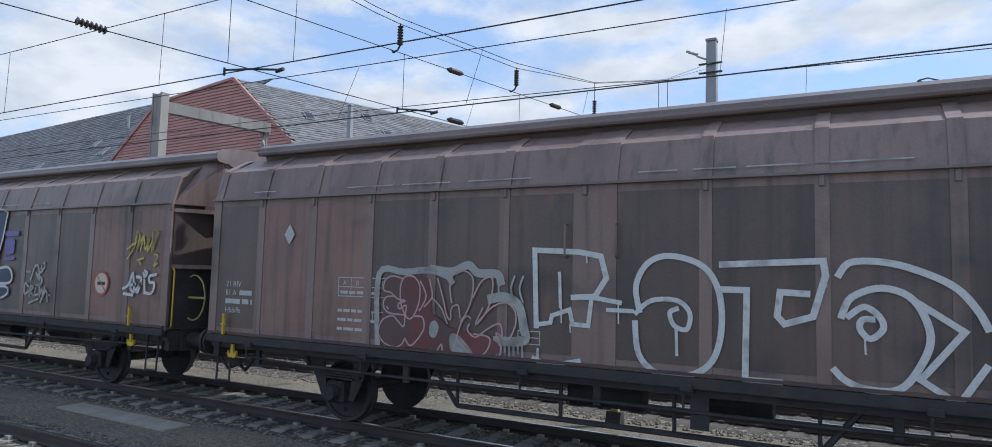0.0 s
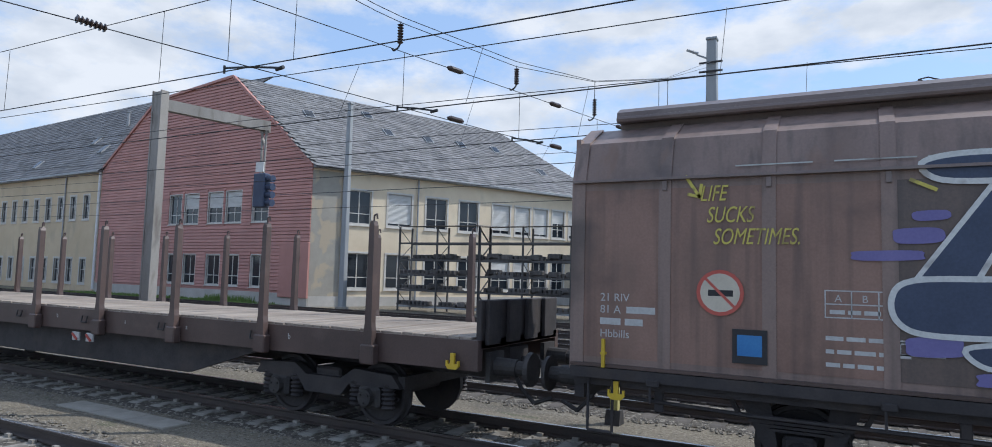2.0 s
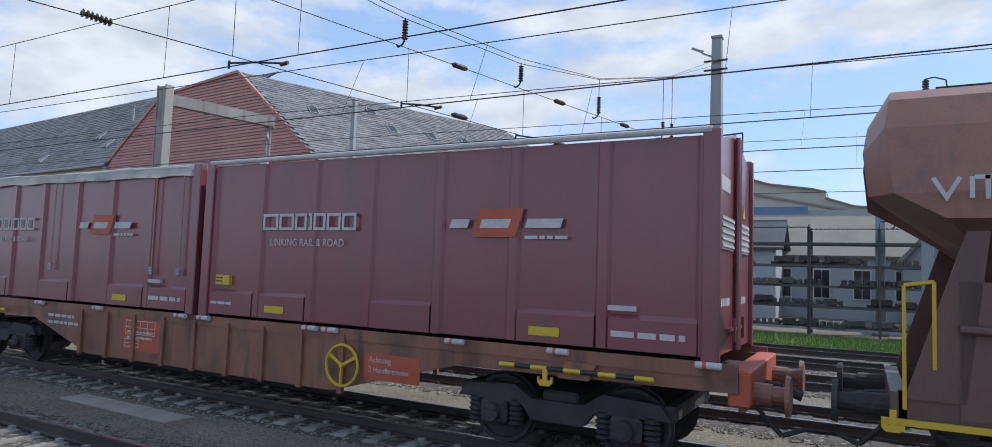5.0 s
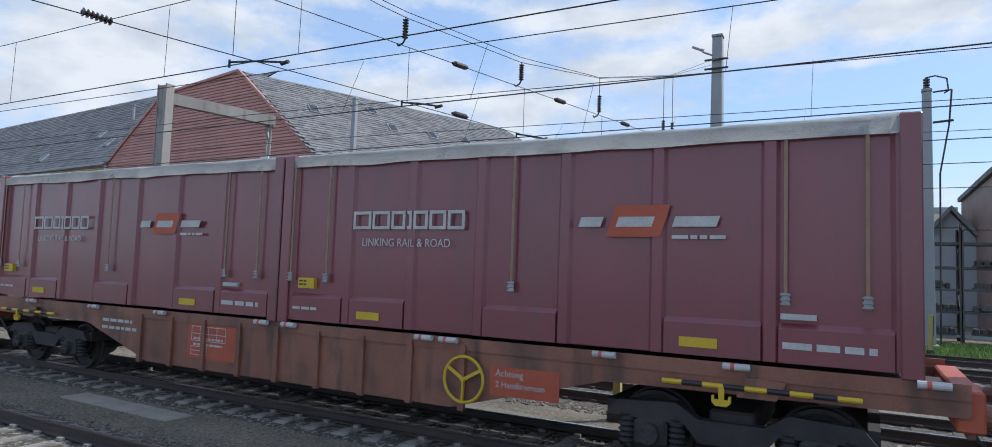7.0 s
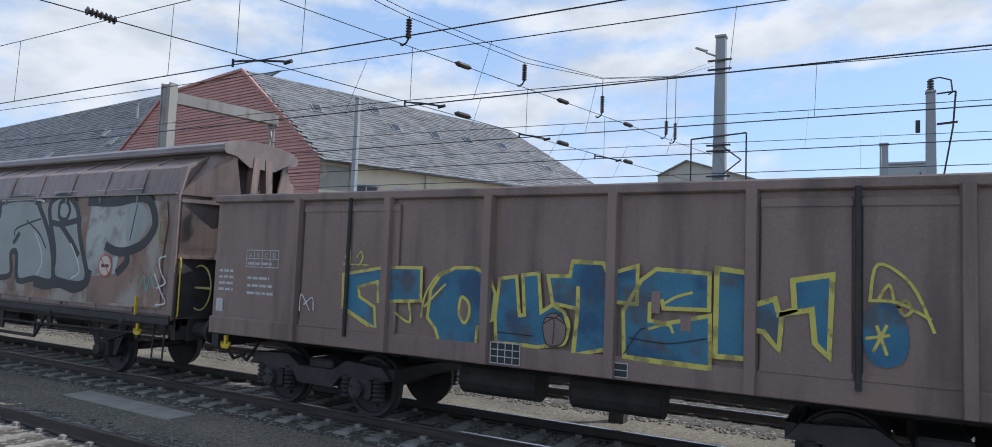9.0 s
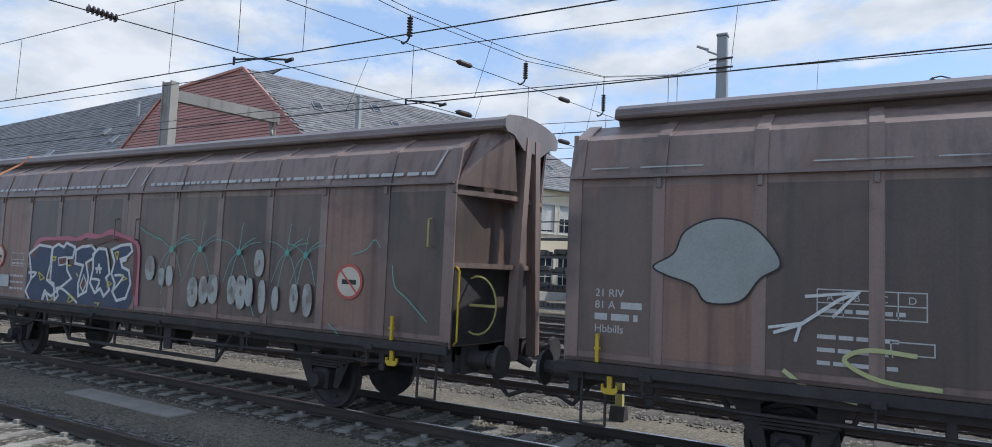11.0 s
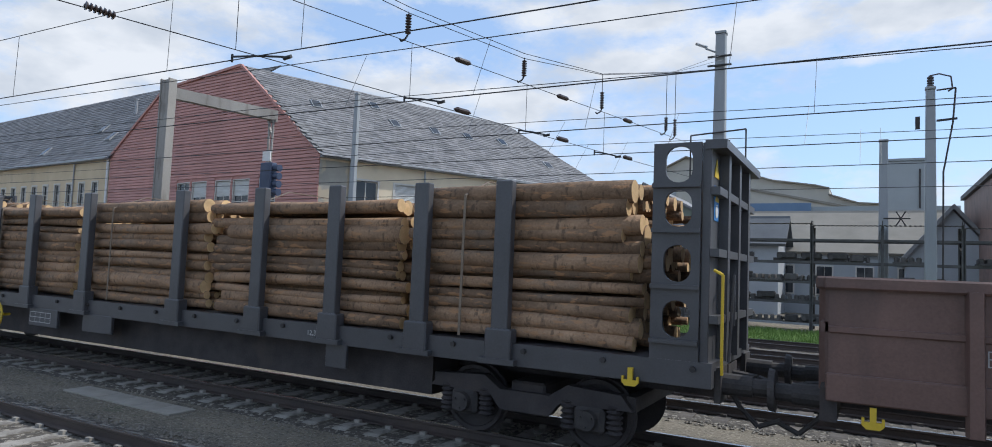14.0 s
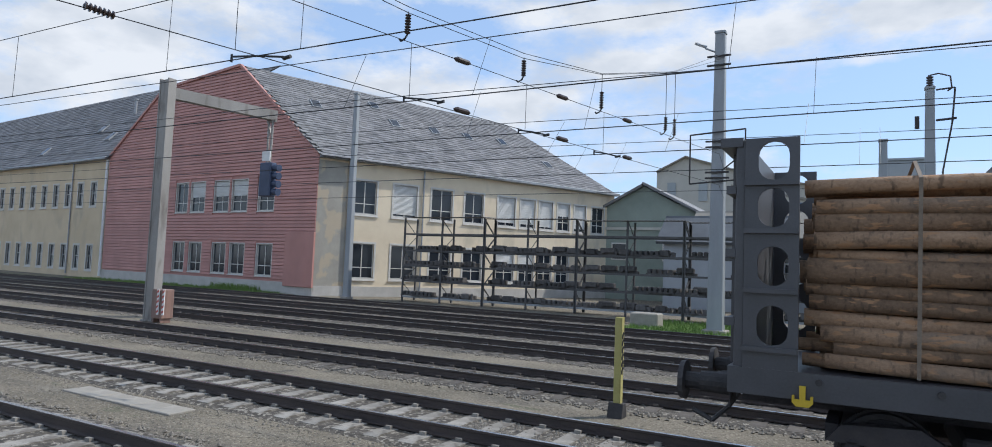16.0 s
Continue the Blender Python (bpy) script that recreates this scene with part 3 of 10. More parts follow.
def blades(name, areas, seed, label):
    r = np.random.RandomState(seed)
    vs, fs = [], []
    for x0, x1, y0, y1, n, h in areas:
        for _ in range(n):
            x, y, a, hh = r.uniform(x0, x1), r.uniform(y0, y1), r.uniform(0, 6.28), h * r.uniform(0.4, 1.2)
            w = 0.02 + 0.02 * r.rand()
            k = len(vs)
            vs += [(x - w * math.cos(a), y - w * math.sin(a), -0.2), (x + w * math.cos(a), y + w * math.sin(a), -0.2), (x + r.uniform(-0.1, 0.1), y + r.uniform(-0.1, 0.1), -0.2 + hh)]
            fs.append((k, k + 1, k + 2))
    me = bpy.data.meshes.new(name)
    me.from_pydata(vs, [], fs)
    me.materials.append(M_BLADE)
    return tagged(new(name, me), label, "grass", kind="stuff")


blades("grass", [(-9.5, 22, 27.8, 35.0, 26000, 0.2), (-62, -36, 33.4, 36.2, 3000, 0.22), (-44, -39, 34.6, 35.6, 900, 0.5)], 7, "tufts of green grass and weeds beside the tracks")


# ---- the long building with the red clad end ----
FRONT = Vector((-28.6, 2.5, 0)).normalized()
SIDE = Vector((math.cos(radians(65)), math.sin(radians(65)), 0))
CORNER = Vector((-33.54, 34.81, 0))


def wall_frame(origin, along):
    """Wall space: x along the wall, y into the building, z up."""
    x = along.normalized()
    z = Vector((0, 0, 1))
    y = z.cross(x)
    m = Matrix((x, y, z)).transposed().to_4x4()
    m.translation = origin
    return m


def panelled_wall(bm, outline, holes, t):
    """Upright wall of strips: outline gives top height at x; holes are (x0, x1, z0, z1)."""
    xs = sorted({p for p, _ in outline} | {h[0] for h in holes} | {h[1] for h in holes})
    def top(x):
        for (a, za), (b, zb) in zip(outline[:-1], outline[1:]):
            if a <= x <= b:
                return za + (zb - za) * (x - a) / (b - a)
    for a, b in zip(xs[:-1], xs[1:]):
        if b - a < 1e-4:
            continue
        mid = (a + b) / 2
        cut = sorted((h[2], h[3]) for h in holes if h[0] <= mid <= h[1])
        z = -0.3
        for z0, z1 in cut + [(None, None)]:
            ta, tb = (top(a), top(b)) if z0 is None else (z0, z0)
            v = [bm.verts.new(p) for p in ((a, 0, z), (b, 0, z), (b, 0, tb), (a, 0, ta), (a, t, z), (b, t, z), (b, t, tb), (a, t, ta))]
            for f in ((0, 1, 2, 3), (7, 6, 5, 4), (0, 4, 5, 1), (3, 2, 6, 7), (0, 3, 7, 4), (1, 5, 6, 2)):
                bm.faces.new([v[i] for i in f])
            z = z1
    return bm


def window(parent, m, x0, x1, z0, z1, blind=0.0, bars_v=1, surround=0.1, transom=0.62):
    """A window set into the opening: surround, sill, frame, mullions, pane and, where drawn, a blind."""
    s = surround
    bm = B()
    o = [(x0 - s, z0 - s), (x1 + s, z0 - s), (x1 + s, z1 + s), (x0 - s, z1 + s)]
    q = [(x0, z0), (x1, z0), (x1, z1), (x0, z1)]
    V = [[bm.verts.new((x, y, z)) for x, z in c] for c, y in ((o, -0.035), (q, -0.035), (o, 0.03), (q, 0.12))]
    for i in range(4):
        k = (i + 1) % 4
        bm.faces.new((V[0][i], V[0][k], V[1][k], V[1][i]))
        bm.faces.new((V[1][i], V[1][k], V[3][k], V[3][i]))
        bm.faces.new((V[0][k], V[0][i], V[2][i], V[2][k]))
    w = part("window", bm, M_FRAME, parent)
    w.matrix_basis = m
    part("window_sill", box(B(), x0 - s - 0.05, x1 + s + 0.05, -0.1, 0.02, z0 - s - 0.05, z0 - s), M_FRAME, w)
    f = 0.06
    bm = B()
    o = [(x0, z0), (x1, z0), (x1, z1), (x0, z1)]
    q = [(x0 + f, z0 + f), (x1 - f, z0 + f), (x1 - f, z1 - f), (x0 + f, z1 - f)]
    V = [[bm.verts.new((x, y, z)) for x, z in c] for c, y in ((o, 0.1), (q, 0.1), (q, 0.14))]
    for i in range(4):
        k = (i + 1) % 4
        bm.faces.new((V[0][i], V[0][k], V[1][k], V[1][i]))
        bm.faces.new((V[1][i], V[1][k], V[2][k], V[2][i]))
    part("window_frame", bm, M_FRAME, w)
    for i in range(bars_v):
        xc = x0 + (x1 - x0) * (i + 1) / (bars_v + 1)
        part("mullion", box(B(), xc - 0.035, xc + 0.035, 0.11, 0.16, z0, z1), M_FRAME, w)
    zt = z0 + (z1 - z0) * transom * 0.5
    part("transom", box(B(), x0, x1, 0.112, 0.158, zt - 0.03, zt + 0.03), M_FRAME, w)
    part("pane", box(B(), x0, x1, 0.135, 0.145, z0, z1), M_GLASS, w)
    if blind:
        bm = B()
        n = max(3, int((z1 - z0) * blind / 0.09))
        row = [[bm.verts.new((x, 0.105 - 0.02 * (i % 2), z1 - 0.045 * i)) for x in (x0 + f, x1 - f)] for i in range(2 * n)]
        for a, b in zip(row[:-1], row[1:]):
            bm.faces.new((a[0], a[1], b[1], b[0]))
        part("blind", bm, M_BLIND, w, "lowered pale slatted blind")
    return w


station = thing("railway_building", "long two-storey railway building with slate roofs and a red clad end", "building")
MF = wall_frame(CORNER + FRONT * 120, -FRONT)
# in the front wall's space x runs from 0 (far end) to 120 (corner); u = 120 - distance from the corner
def fu(d):
    return 120 - d


RED_L = 28.8
red_holes = []
for d0, d1 in ((15.7, 17.35), (13.3, 15.2), (10.15, 12.0), (7.8, 9.7), (4.65, 6.45)):
    red_holes.append((fu(d1), fu(d0), 5.8, 8.2))
for d0, d1 in ((15.72, 17.3), (13.35, 15.0), (10.15, 11.85), (7.8, 9.55), (4.55, 6.3)):
    red_holes.append((fu(d1), fu(d0), 1.0, 3.3))
bm = panelled_wall(B(), [(fu(RED_L), 11.2), (fu(20.3), 16.65), (fu(9.6), 17.3), (fu(0), 9.75)], red_holes, 0.35)
w = part("wall", bm, M_REDSIDING, station, "red horizontal metal siding")
w.matrix_basis = MF
# siding boards: each board is a strip with its own lower edge
zz = 0.75
def outline_span(z):
    lo = RED_L if z < 11.2 else RED_L - (z - 11.2) / (16.65 - 11.2) * (RED_L - 20.3)
    if z > 16.65:
        lo = 20.3 - (z - 16.65) / 0.65 * (20.3 - 9.6)
    hi = 0 if z < 9.75 else (z - 9.75) / (17.3 - 9.75) * 9.6
    return fu(lo), fu(hi)


while zz < 17.1:
    a, b = outline_span(zz + 0.25)
    cuts = sorted((h[0] - 0.12, h[1] + 0.12) for h in red_holes if h[2] - 0.12 < zz + 0.25 and h[3] + 0.12 > zz)
    x = a
    for c0, c1 in cuts + [(b, b)]:
        if c0 - x > 0.05:
            bb = B()
            prism(bb, [(-0.05, zz + 0.25), (-0.08, zz + 0.06), (-0.08, zz + 0.045), (-0.004, zz + 0.03), (-0.004, zz + 0.25)], x, c0)
            o = part("siding_board", bb, M_REDSIDING, station)
            o.matrix_basis = MF
        x = c1
    zz += 0.25
for i, h in enumerate(red_holes):
    window(station, MF, *h, blind=0.55 if i in (1, 2, 3) else 0.0, bars_v=1, surround=0.07)
bm = B()
box(bm, fu(RED_L + 0.1), fu(-0.02), -0.09, 0.0, -0.3, 0.62)
o = part("plinth", bm, M_PLINTH, station)
o.matrix_basis = MF
bm = B()
for (a, za), (b, zb) in (((fu(RED_L), 11.2), (fu(20.3), 16.65)), ((fu(20.3), 16.65), (fu(9.6), 17.3)), ((fu(9.6), 17.3), (fu(0), 9.75))):
    beam(bm, (a, -0.06, za), (b, -0.06, zb), 0.2, 0.24, up=(0, 1, 0))
o = part("verge_trim", bm, M_REDSIDING, station)
o.matrix_basis = MF
bm = B()
box(bm, fu(2.95), fu(-0.1), -0.22, -0.045, 0.35, 4.2, 0.02)
o = part("red_panel", bm, M_REDSIDING, station, "projecting red clad panel at the corner")
o.matrix_basis = MF
# yellow wing
yel_holes = []
for k in range(14):
    d = 31.0 + k * 2.59
    yel_holes.append((fu(d + 1.0), fu(d), 6.62, 8.85))
    yel_holes.append((fu(d + 1.0), fu(d), 0.55, 2.82))
bm = panelled_wall(B(), [(fu(90), 11.0), (fu(RED_L + 0.02), 11.0)], yel_holes, 0.45)
o = part("wall", bm, M_YELLOW_WALL, station, "yellow rendered wall")
o.matrix_basis = MF
for h in yel_holes:
    window(station, MF, *h, bars_v=1, surround=0.16, transom=1.1)
bm = B()
rod(bm, (fu(RED_L + 0.25), -0.12, 0), (fu(RED_L + 0.25), -0.12, 11.0), 0.13)
o = part("corner_strip", bm, M_WHITE, station, "white corner downpipe")
o.matrix_basis = MF
bm = B()
rod(bm, (fu(35.7), -0.1, 0), (fu(35.7), -0.1, 10.8), 0.07)
box(bm, fu(90), fu(RED_L), -0.55, 0.0, 10.9, 11.15, 0.04)
o = part("gutter", bm, M_ZINC, station)
o.matrix_basis = MF


def slated(parent, quad, mat, rows, cols, thick=0.04):
    """A roof slope of lapped slate courses between four corners: eave left, eave right, ridge right, ridge left."""
    a, b, c, d = [Vector(p) for p in quad]
    n = (b - a).cross(d - a).normalized()
    bm = B()
    v = [bm.verts.new(p - n * 0.08) for p in (a, b, c, d)]
    bm.faces.new(v)
    roof = part("roof", bm, mat, parent, "grey slate roof")
    vs, fs = [], []
    r = random.Random(5)
    for i in range(rows):
        u0, u1 = i / rows, (i + 1.15) / rows
        nn = cols
        for j in range(nn):
            w0 = (j + 0.5 * (i % 2)) / nn
            w1 = min(w0 + 0.97 / nn, 1)
            if w0 >= 1:
                continue
            u1c = min(u1, 1)
            lift = thick * r.uniform(0.6, 1.3)
            P = []
            for u, w, k in ((u0, w0, lift), (u0, w1, lift), (u1c, w1, 0), (u1c, w0, 0), (u0, w0, 0), (u0, w1, 0)):
                P.append(a.lerp(b, w).lerp(d.lerp(c, w), u) + n * k)
            k = len(vs)
            vs += [tuple(p) for p in P]
            fs += [(k, k + 1, k + 2, k + 3), (k + 4, k + 5, k + 1, k)]
    me = bpy.data.meshes.new("slating")
    me.from_pydata(vs, [], fs)
    me.materials.append(M_SLATES)
    o = new("slating", me)
    o.parent = parent
    o["kind"] = "stuff"
    return roof, n


M_SLATES = surf("slates", (0.147, 0.149, 0.159), (0.236, 0.232, 0.230), 0.92, 0.6, 0.2)
_n, _l = M_SLATES.node_tree.nodes, M_SLATES.node_tree.links
_g = _n.new("ShaderNodeNewGeometry")
_h = _n.new("ShaderNodeHueSaturation")
_m = _n.new("ShaderNodeMapRange")
_m.inputs["To Min"].default_value, _m.inputs["To Max"].default_value = 0.72, 1.22
_b = _n["Principled BSDF"].inputs["Base Color"]
_src = _b.links[0].from_socket
_l.new(_g.outputs["Random Per Island"], _m.inputs["Value"])
_l.new(_m.outputs[0], _h.inputs["Value"])
_l.new(_src, _h.inputs["Color"])
_l.new(_h.outputs[0], _b)

PEAK = Vector((-43.06, 35.66, 17.3))
RIDGE_END = Vector((-32.8, 60.5, 17.0))
EAVE_END = CORNER + SIDE * 29.3 + Vector((0, 0, 9.75))
EAVE0 = CORNER + Vector((0.25, -0.25, 9.7))
KNEE = CORNER + FRONT * 20.3 + Vector((0, 0, 16.65))
out = Vector((SIDE.y, -SIDE.x, 0))
slated(station, (EAVE0 + out * 0.4 - Vector((0, 0, 0.2)), EAVE_END + out * 0.4 - Vector((0, 0, 0.2)), RIDGE_END, PEAK), M_SLATE, 34, 52)
slated(station, (EAVE_END, EAVE_END - out * 24, RIDGE_END - out * 3, RIDGE_END), M_SLATE, 20, 20)
bm = B()
bm.faces.new([bm.verts.new(p) for p in (PEAK, RIDGE_END, KNEE + SIDE * 24, KNEE)])
part("flat_roof", bm, M_SLATE, station)
# left wing roof
LE0, LE1 = CORNER + FRONT * 28.8 + Vector((0, 0, 10.95)), CORNER + FRONT * 90 + Vector((0, 0, 10.95))
back = Vector((-FRONT.y, FRONT.x, 0))
if back.y < 0:
    back = -back
LE0, LE1 = LE0 - back * 0.5, LE1 - back * 0.5
LR0 = CORNER + FRONT * 15.0 + Vector((0, 0, 20.3)) + back * 8.0
LR1 = CORNER + FRONT * 90 + Vector((0, 0, 20.3)) + back * 8.0
slated(station, (LE1, LE0, LR0, LR1), M_SLATE, 30, 74)
# side wall
MS = wall_frame(CORNER, SIDE)
side_holes = []
SW = [(2.7, 4.5), (5.9, 7.9), (9.2, 11.1), (12.3, 14.1), (15.6, 17.4), (18.0, 19.6), (20.1, 21.6), (22.2, 23.6), (24.2, 25.6), (26.4, 27.9)]
for a, b in SW:
    side_holes.append((a, b, 5.75, 8.15))
for a, b in SW[:8]:
    side_holes.append((a, b, 1.1, 3.6))
bm = panelled_wall(B(), [(0.02, 9.7), (29.3, 9.7)], side_holes, 0.45)
o = part("wall", bm, M_CREAM_WALL, station, "cream rendered side wall, patched")
o.matrix_basis = MS
for i, h in enumerate(side_holes):
    window(station, MS, *h, blind=(0.0, 0.95, 0, 0, 0.9, 0.9, 0.95, 0.5, 0.9, 0, 0, 0, 0, 0, 0.5, 0.6, 0, 0)[i], bars_v=1, surround=0.14)
bm = B()
box(bm, 0.0, 2.2, -0.012, 0.0, -0.2, 9.3)
o = part("render_patch", bm, M_GREY_PATCH, station, "grey unpainted render patch at the corner")
o.matrix_basis = MS
bm = B()
box(bm, 0.0, 29.5, -0.55, 0.05, 9.45, 9.7, 0.03)
for d in (2.3, 8.4):
    rod(bm, (d, -0.1, -0.2), (d, -0.1, 9.5), 0.1 if d < 3 else 0.07)
o = part("gutter", bm, M_ZINC, station)
o.matrix_basis = MS
bm = B()
box(bm, 0.0, 29.3, -0.06, 0.0, -0.3, 0.5)
o = part("plinth", bm, M_PLINTH, station)
o.matrix_basis = MS
# roof hatches and vents
sl_n = (EAVE_END - EAVE0).cross(PEAK - EAVE0).normalized()


def hatch(p, n, along, s=0.8):
    x = along.normalized()
    y = n.cross(x)
    m = Matrix((x, y, n)).transposed().to_4x4()
    m.translation = p
    bm = B()
    box(bm, -s * 0.5, s * 0.5, -s * 0.7, s * 0.7, 0.0, 0.16, 0.02)
    o = part("roof_hatch", bm, M_ZINC, station)
    o.matrix_basis = m
    bm = B()
    box(bm, -s * 0.4, s * 0.4, -s * 0.6, s * 0.6, 0.16, 0.175)
    part("hatch_glass", bm, M_GLASS, o)


def on_slope(u, v):
    return EAVE0.lerp(EAVE_END, u).lerp(PEAK.lerp(RIDGE_END, u), v)


for u, v in ((0.13, 0.62), (0.36, 0.55), (0.5, 0.55), (0.63, 0.56), (0.78, 0.58), (0.36, 0.78), (0.85, 0.3)):
    hatch(on_slope(u, v), sl_n, SIDE)
ln = (LE0 - LE1).cross(LR1 - LE1).normalized()


def on_left(u, v):
    return LE0.lerp(LE1, u).lerp(LR0.lerp(LR1, u), v)


for u, v in ((0.05, 0.35), (0.13, 0.3), (0.3, 0.2), (0.22, 0.45)):
    hatch(on_left(u, v), ln, FRONT, 0.9)
for u, v in ((0.02, 0.45), (0.12, 0.6), (0.2, 0.62)):
    bm = B()
    p = on_left(u, v)
    rod(bm, p, p + Vector((0, 0, 1.5)), 0.14)
    rod(bm, p + Vector((0, 0, 1.5)), p + Vector((0, 0, 1.6)), 0.22)
    part("roof_vent", bm, M_ZINC, station)

# ---- masts, signal, wires, racks, far houses ----
def mast(x, y, h, w, label, taper=0.75, lamp=False):
    t = thing("catenary_mast", label, "mast", "catenary masts", at=pose(x, y, -0.2))
    bm = B()
    a, b = w / 2, w / 2 * taper
    v = [bm.verts.new(p) for p in ((-a, -a, 0), (a, -a, 0), (a, a, 0), (-a, a, 0), (-b, -b, h), (b, -b, h), (b, b, h), (-b, b, h))]
    for f in ((3, 2, 1, 0), (4, 5, 6, 7), (0, 1, 5, 4), (1, 2, 6, 5), (2, 3, 7, 6), (3, 0, 4, 7)):
        bm.faces.new([v[i] for i in f])
    bmesh.ops.bevel(bm, geom=bm.edges[:], offset=0.03, segments=1, affect="EDGES")
    part("shaft", bm, M_MAST, t)
    bm = B()
    box(bm, -w * 0.75, w * 0.75, -w * 0.75, w * 0.75, -0.1, 0.18, 0.03)
    part("footing", bm, M_SLAB, t)
    bm = B()
    box(bm, -b * 1.15, b * 1.15, -b * 1.15, b * 1.15, h, h + 0.12, 0.02)
    part("cap", bm, M_MAST, t)
    return t


m1 = mast(-5.69, 30.05, 13.1, 0.66, "tall tapered grey steel catenary mast with a floodlight", 0.62)
for z in (8.0, 8.25, 6.9, 6.65, 11.6, 12.0):
    part("bracket", box(B(), -0.5, 0.5, -0.36, -0.28, z, z + 0.07), M_DARK, m1)
bm = B()
pipe(bm, [(-1.15, -0.35, 8.6), (1.15, -0.35, 8.75), (1.15, -0.35, 6.6), (-1.15, -0.35, 6.45), (-1.15, -0.35, 8.6)], 0.035)
pipe(bm, [(0.2, -0.35, 8.2), (0.95, -0.35, 7.6), (0.2, -0.35, 7.0)], 0.03)
part("cage", bm, M_DARK, m1)
bm = B()
beam(bm, (-0.2, -0.1, 12.3), (-0.6, -0.3, 12.45), 0.06)
plate(bm, [(-1.0, -0.45, 12.72), (-0.55, -0.45, 12.5), (-0.55, -0.1, 12.62), (-1.0, -0.1, 12.84)], 0.1)
part("floodlight", bm, M_ZINC, m1, "tilted grey floodlight")

m2 = mast(2.2, 32.1, 10.4, 0.46, "grey steel mast carrying a disconnector and cable", 0.7)
bm = B()
rod(bm, (0, 0, 10.5), (0, 0, 11.0), 0.07)
for k in range(4):
    rod(bm, (0, 0, 10.55 + k * 0.11), (0, 0, 10.6 + k * 0.11), 0.13)
pipe(bm, [(0, 0, 11.0), (0.3, 0, 11.05), (0.7, 0, 10.9), (0.75, 0, 10.4), (0.6, 0, 10.3)], 0.03)
part("insulator", bm, M_INSUL, m2)
bm = B()
pipe(bm, [(0.2, -0.1, 10.35), (0.85, -0.1, 10.4), (0.75, -0.1, 9.0), (0.42, -0.2, 7.0), (0.38, -0.28, 0.2)], 0.035)
beam(bm, (0.2, -0.1, 9.1), (0.9, -0.1, 9.15), 0.08)
beam(bm, (-0.45, -0.1, 8.8), (-0.45, -0.1, 9.3), 0.16)
part("cable", bm, M_DARK, m2)
m3 = mast(0.67, 39.0, 9.6, 0.5, "slim grey mast with a tensioning wheel", 0.75)
bm = B()
r = bmesh.ops.create_cone(bm, cap_ends=False, segments=20, radius1=0.4, radius2=0.4, depth=0.06, matrix=pose(0.75, -0.2, 5.7, 90, 0, 0))
for a in range(3):
    rod(bm, (0.75 + 0.4 * math.cos(a * 1.05), -0.2, 5.7 + 0.4 * math.sin(a * 1.05)), (0.75 - 0.4 * math.cos(a * 1.05), -0.2, 5.7 - 0.4 * math.sin(a * 1.05)), 0.03)
beam(bm, (0, -0.2, 5.7), (0.75, -0.2, 5.7), 0.07)
part("tension_wheel", bm, M_DARK, m3)
m4 = mast(-29.9, 34.2, 13.6, 0.42, "slim grey pole in front of the building corner", 0.7)

# signal gantry
gan = thing("signal_gantry", "grey steel column with a cantilever arm holding a signal", "signal gantry", at=pose(-23.08, 15.8, -0.2))
bm = B()
for a in ((-0.27, -0.2), (0.2, 0.27)):
    box(bm, a[0], a[1], -0.17, 0.17, 0, 9.05, 0.01)
box(bm, -0.2, 0.2, -0.14, 0.14, 0, 9.0)
box(bm, -0.32, 0.32, -0.22, 0.22, 0, 0.06)
part("column", bm, M_COLUMN, gan)
bm = B()
ARM = Vector((1.43, 4.0, 0))
beam(bm, (0, 0, 8.55), (ARM.x, ARM.y, 8.4), 0.3, 0.42)
part("arm", bm, M_COLUMN, gan)
bm = B()
for a, b in ((-0.12, 0.0), (0.12, 0.0)):
    rod(bm, (ARM.x - 0.0 + a, ARM.y - 0.25, 8.2), (ARM.x + a * 0.6, ARM.y - 0.25, 6.0), 0.05)
beam(bm, (ARM.x - 0.25, ARM.y - 0.2, 8.15), (ARM.x + 0.25, ARM.y - 0.2, 8.15), 0.1)
beam(bm, (ARM.x - 0.2, ARM.y - 0.2, 8.1), (ARM.x, ARM.y - 0.22, 7.6), 0.07)
part("hanger", bm, M_COLUMN, gan)
bm = B()
box(bm, ARM.x - 0.35, ARM.x + 0.3, ARM.y - 0.4, ARM.y - 0.05, 5.0, 6.4, 0.04)
for k in range(4):
    rod(bm, (ARM.x + 0.3, ARM.y - 0.22, 5.2 + k * 0.33), (ARM.x + 0.62, ARM.y - 0.22, 5.17 + k * 0.33), 0.12, 0.15, 12)
part("signal_head", bm, M_PNAVY, gan, "dark signal head with four hooded lamps")
bm = B()
box(bm, ARM.x - 0.2, ARM.x + 0.25, ARM.y - 0.43, ARM.y - 0.39, 6.45, 6.85)
part("sign", bm, M_WHITE, gan)
bm = B()
box(bm, 0.35, 0.95, -0.28, 0.2, 0.15, 1.2, 0.02)
for a in (0.45, 0.85):
    box(bm, a - 0.04, a + 0.04, -0.25, 0.15, 0, 0.15)
part("cabinet", bm, M_BROWN_PATCH, gan, "brown trackside cabinet")
for a in (0.72, 1.02):
    bm = B()
    box(bm, a, a + 0.11, -0.33, -0.3, 0.3, 1.22)
    part("striped_board", bm, M_WHITE, gan)
    bm = B()
    for k in range(5):
        z = 0.34 + k * 0.18
        plate(bm, [(a, -0.334, z), (a + 0.11, -0.334, z + 0.07), (a + 0.11, -0.334, z + 0.15), (a, -0.334, z + 0.08)], 0.003)
    part("red_stripes", bm, M_SIGNRED, gan)

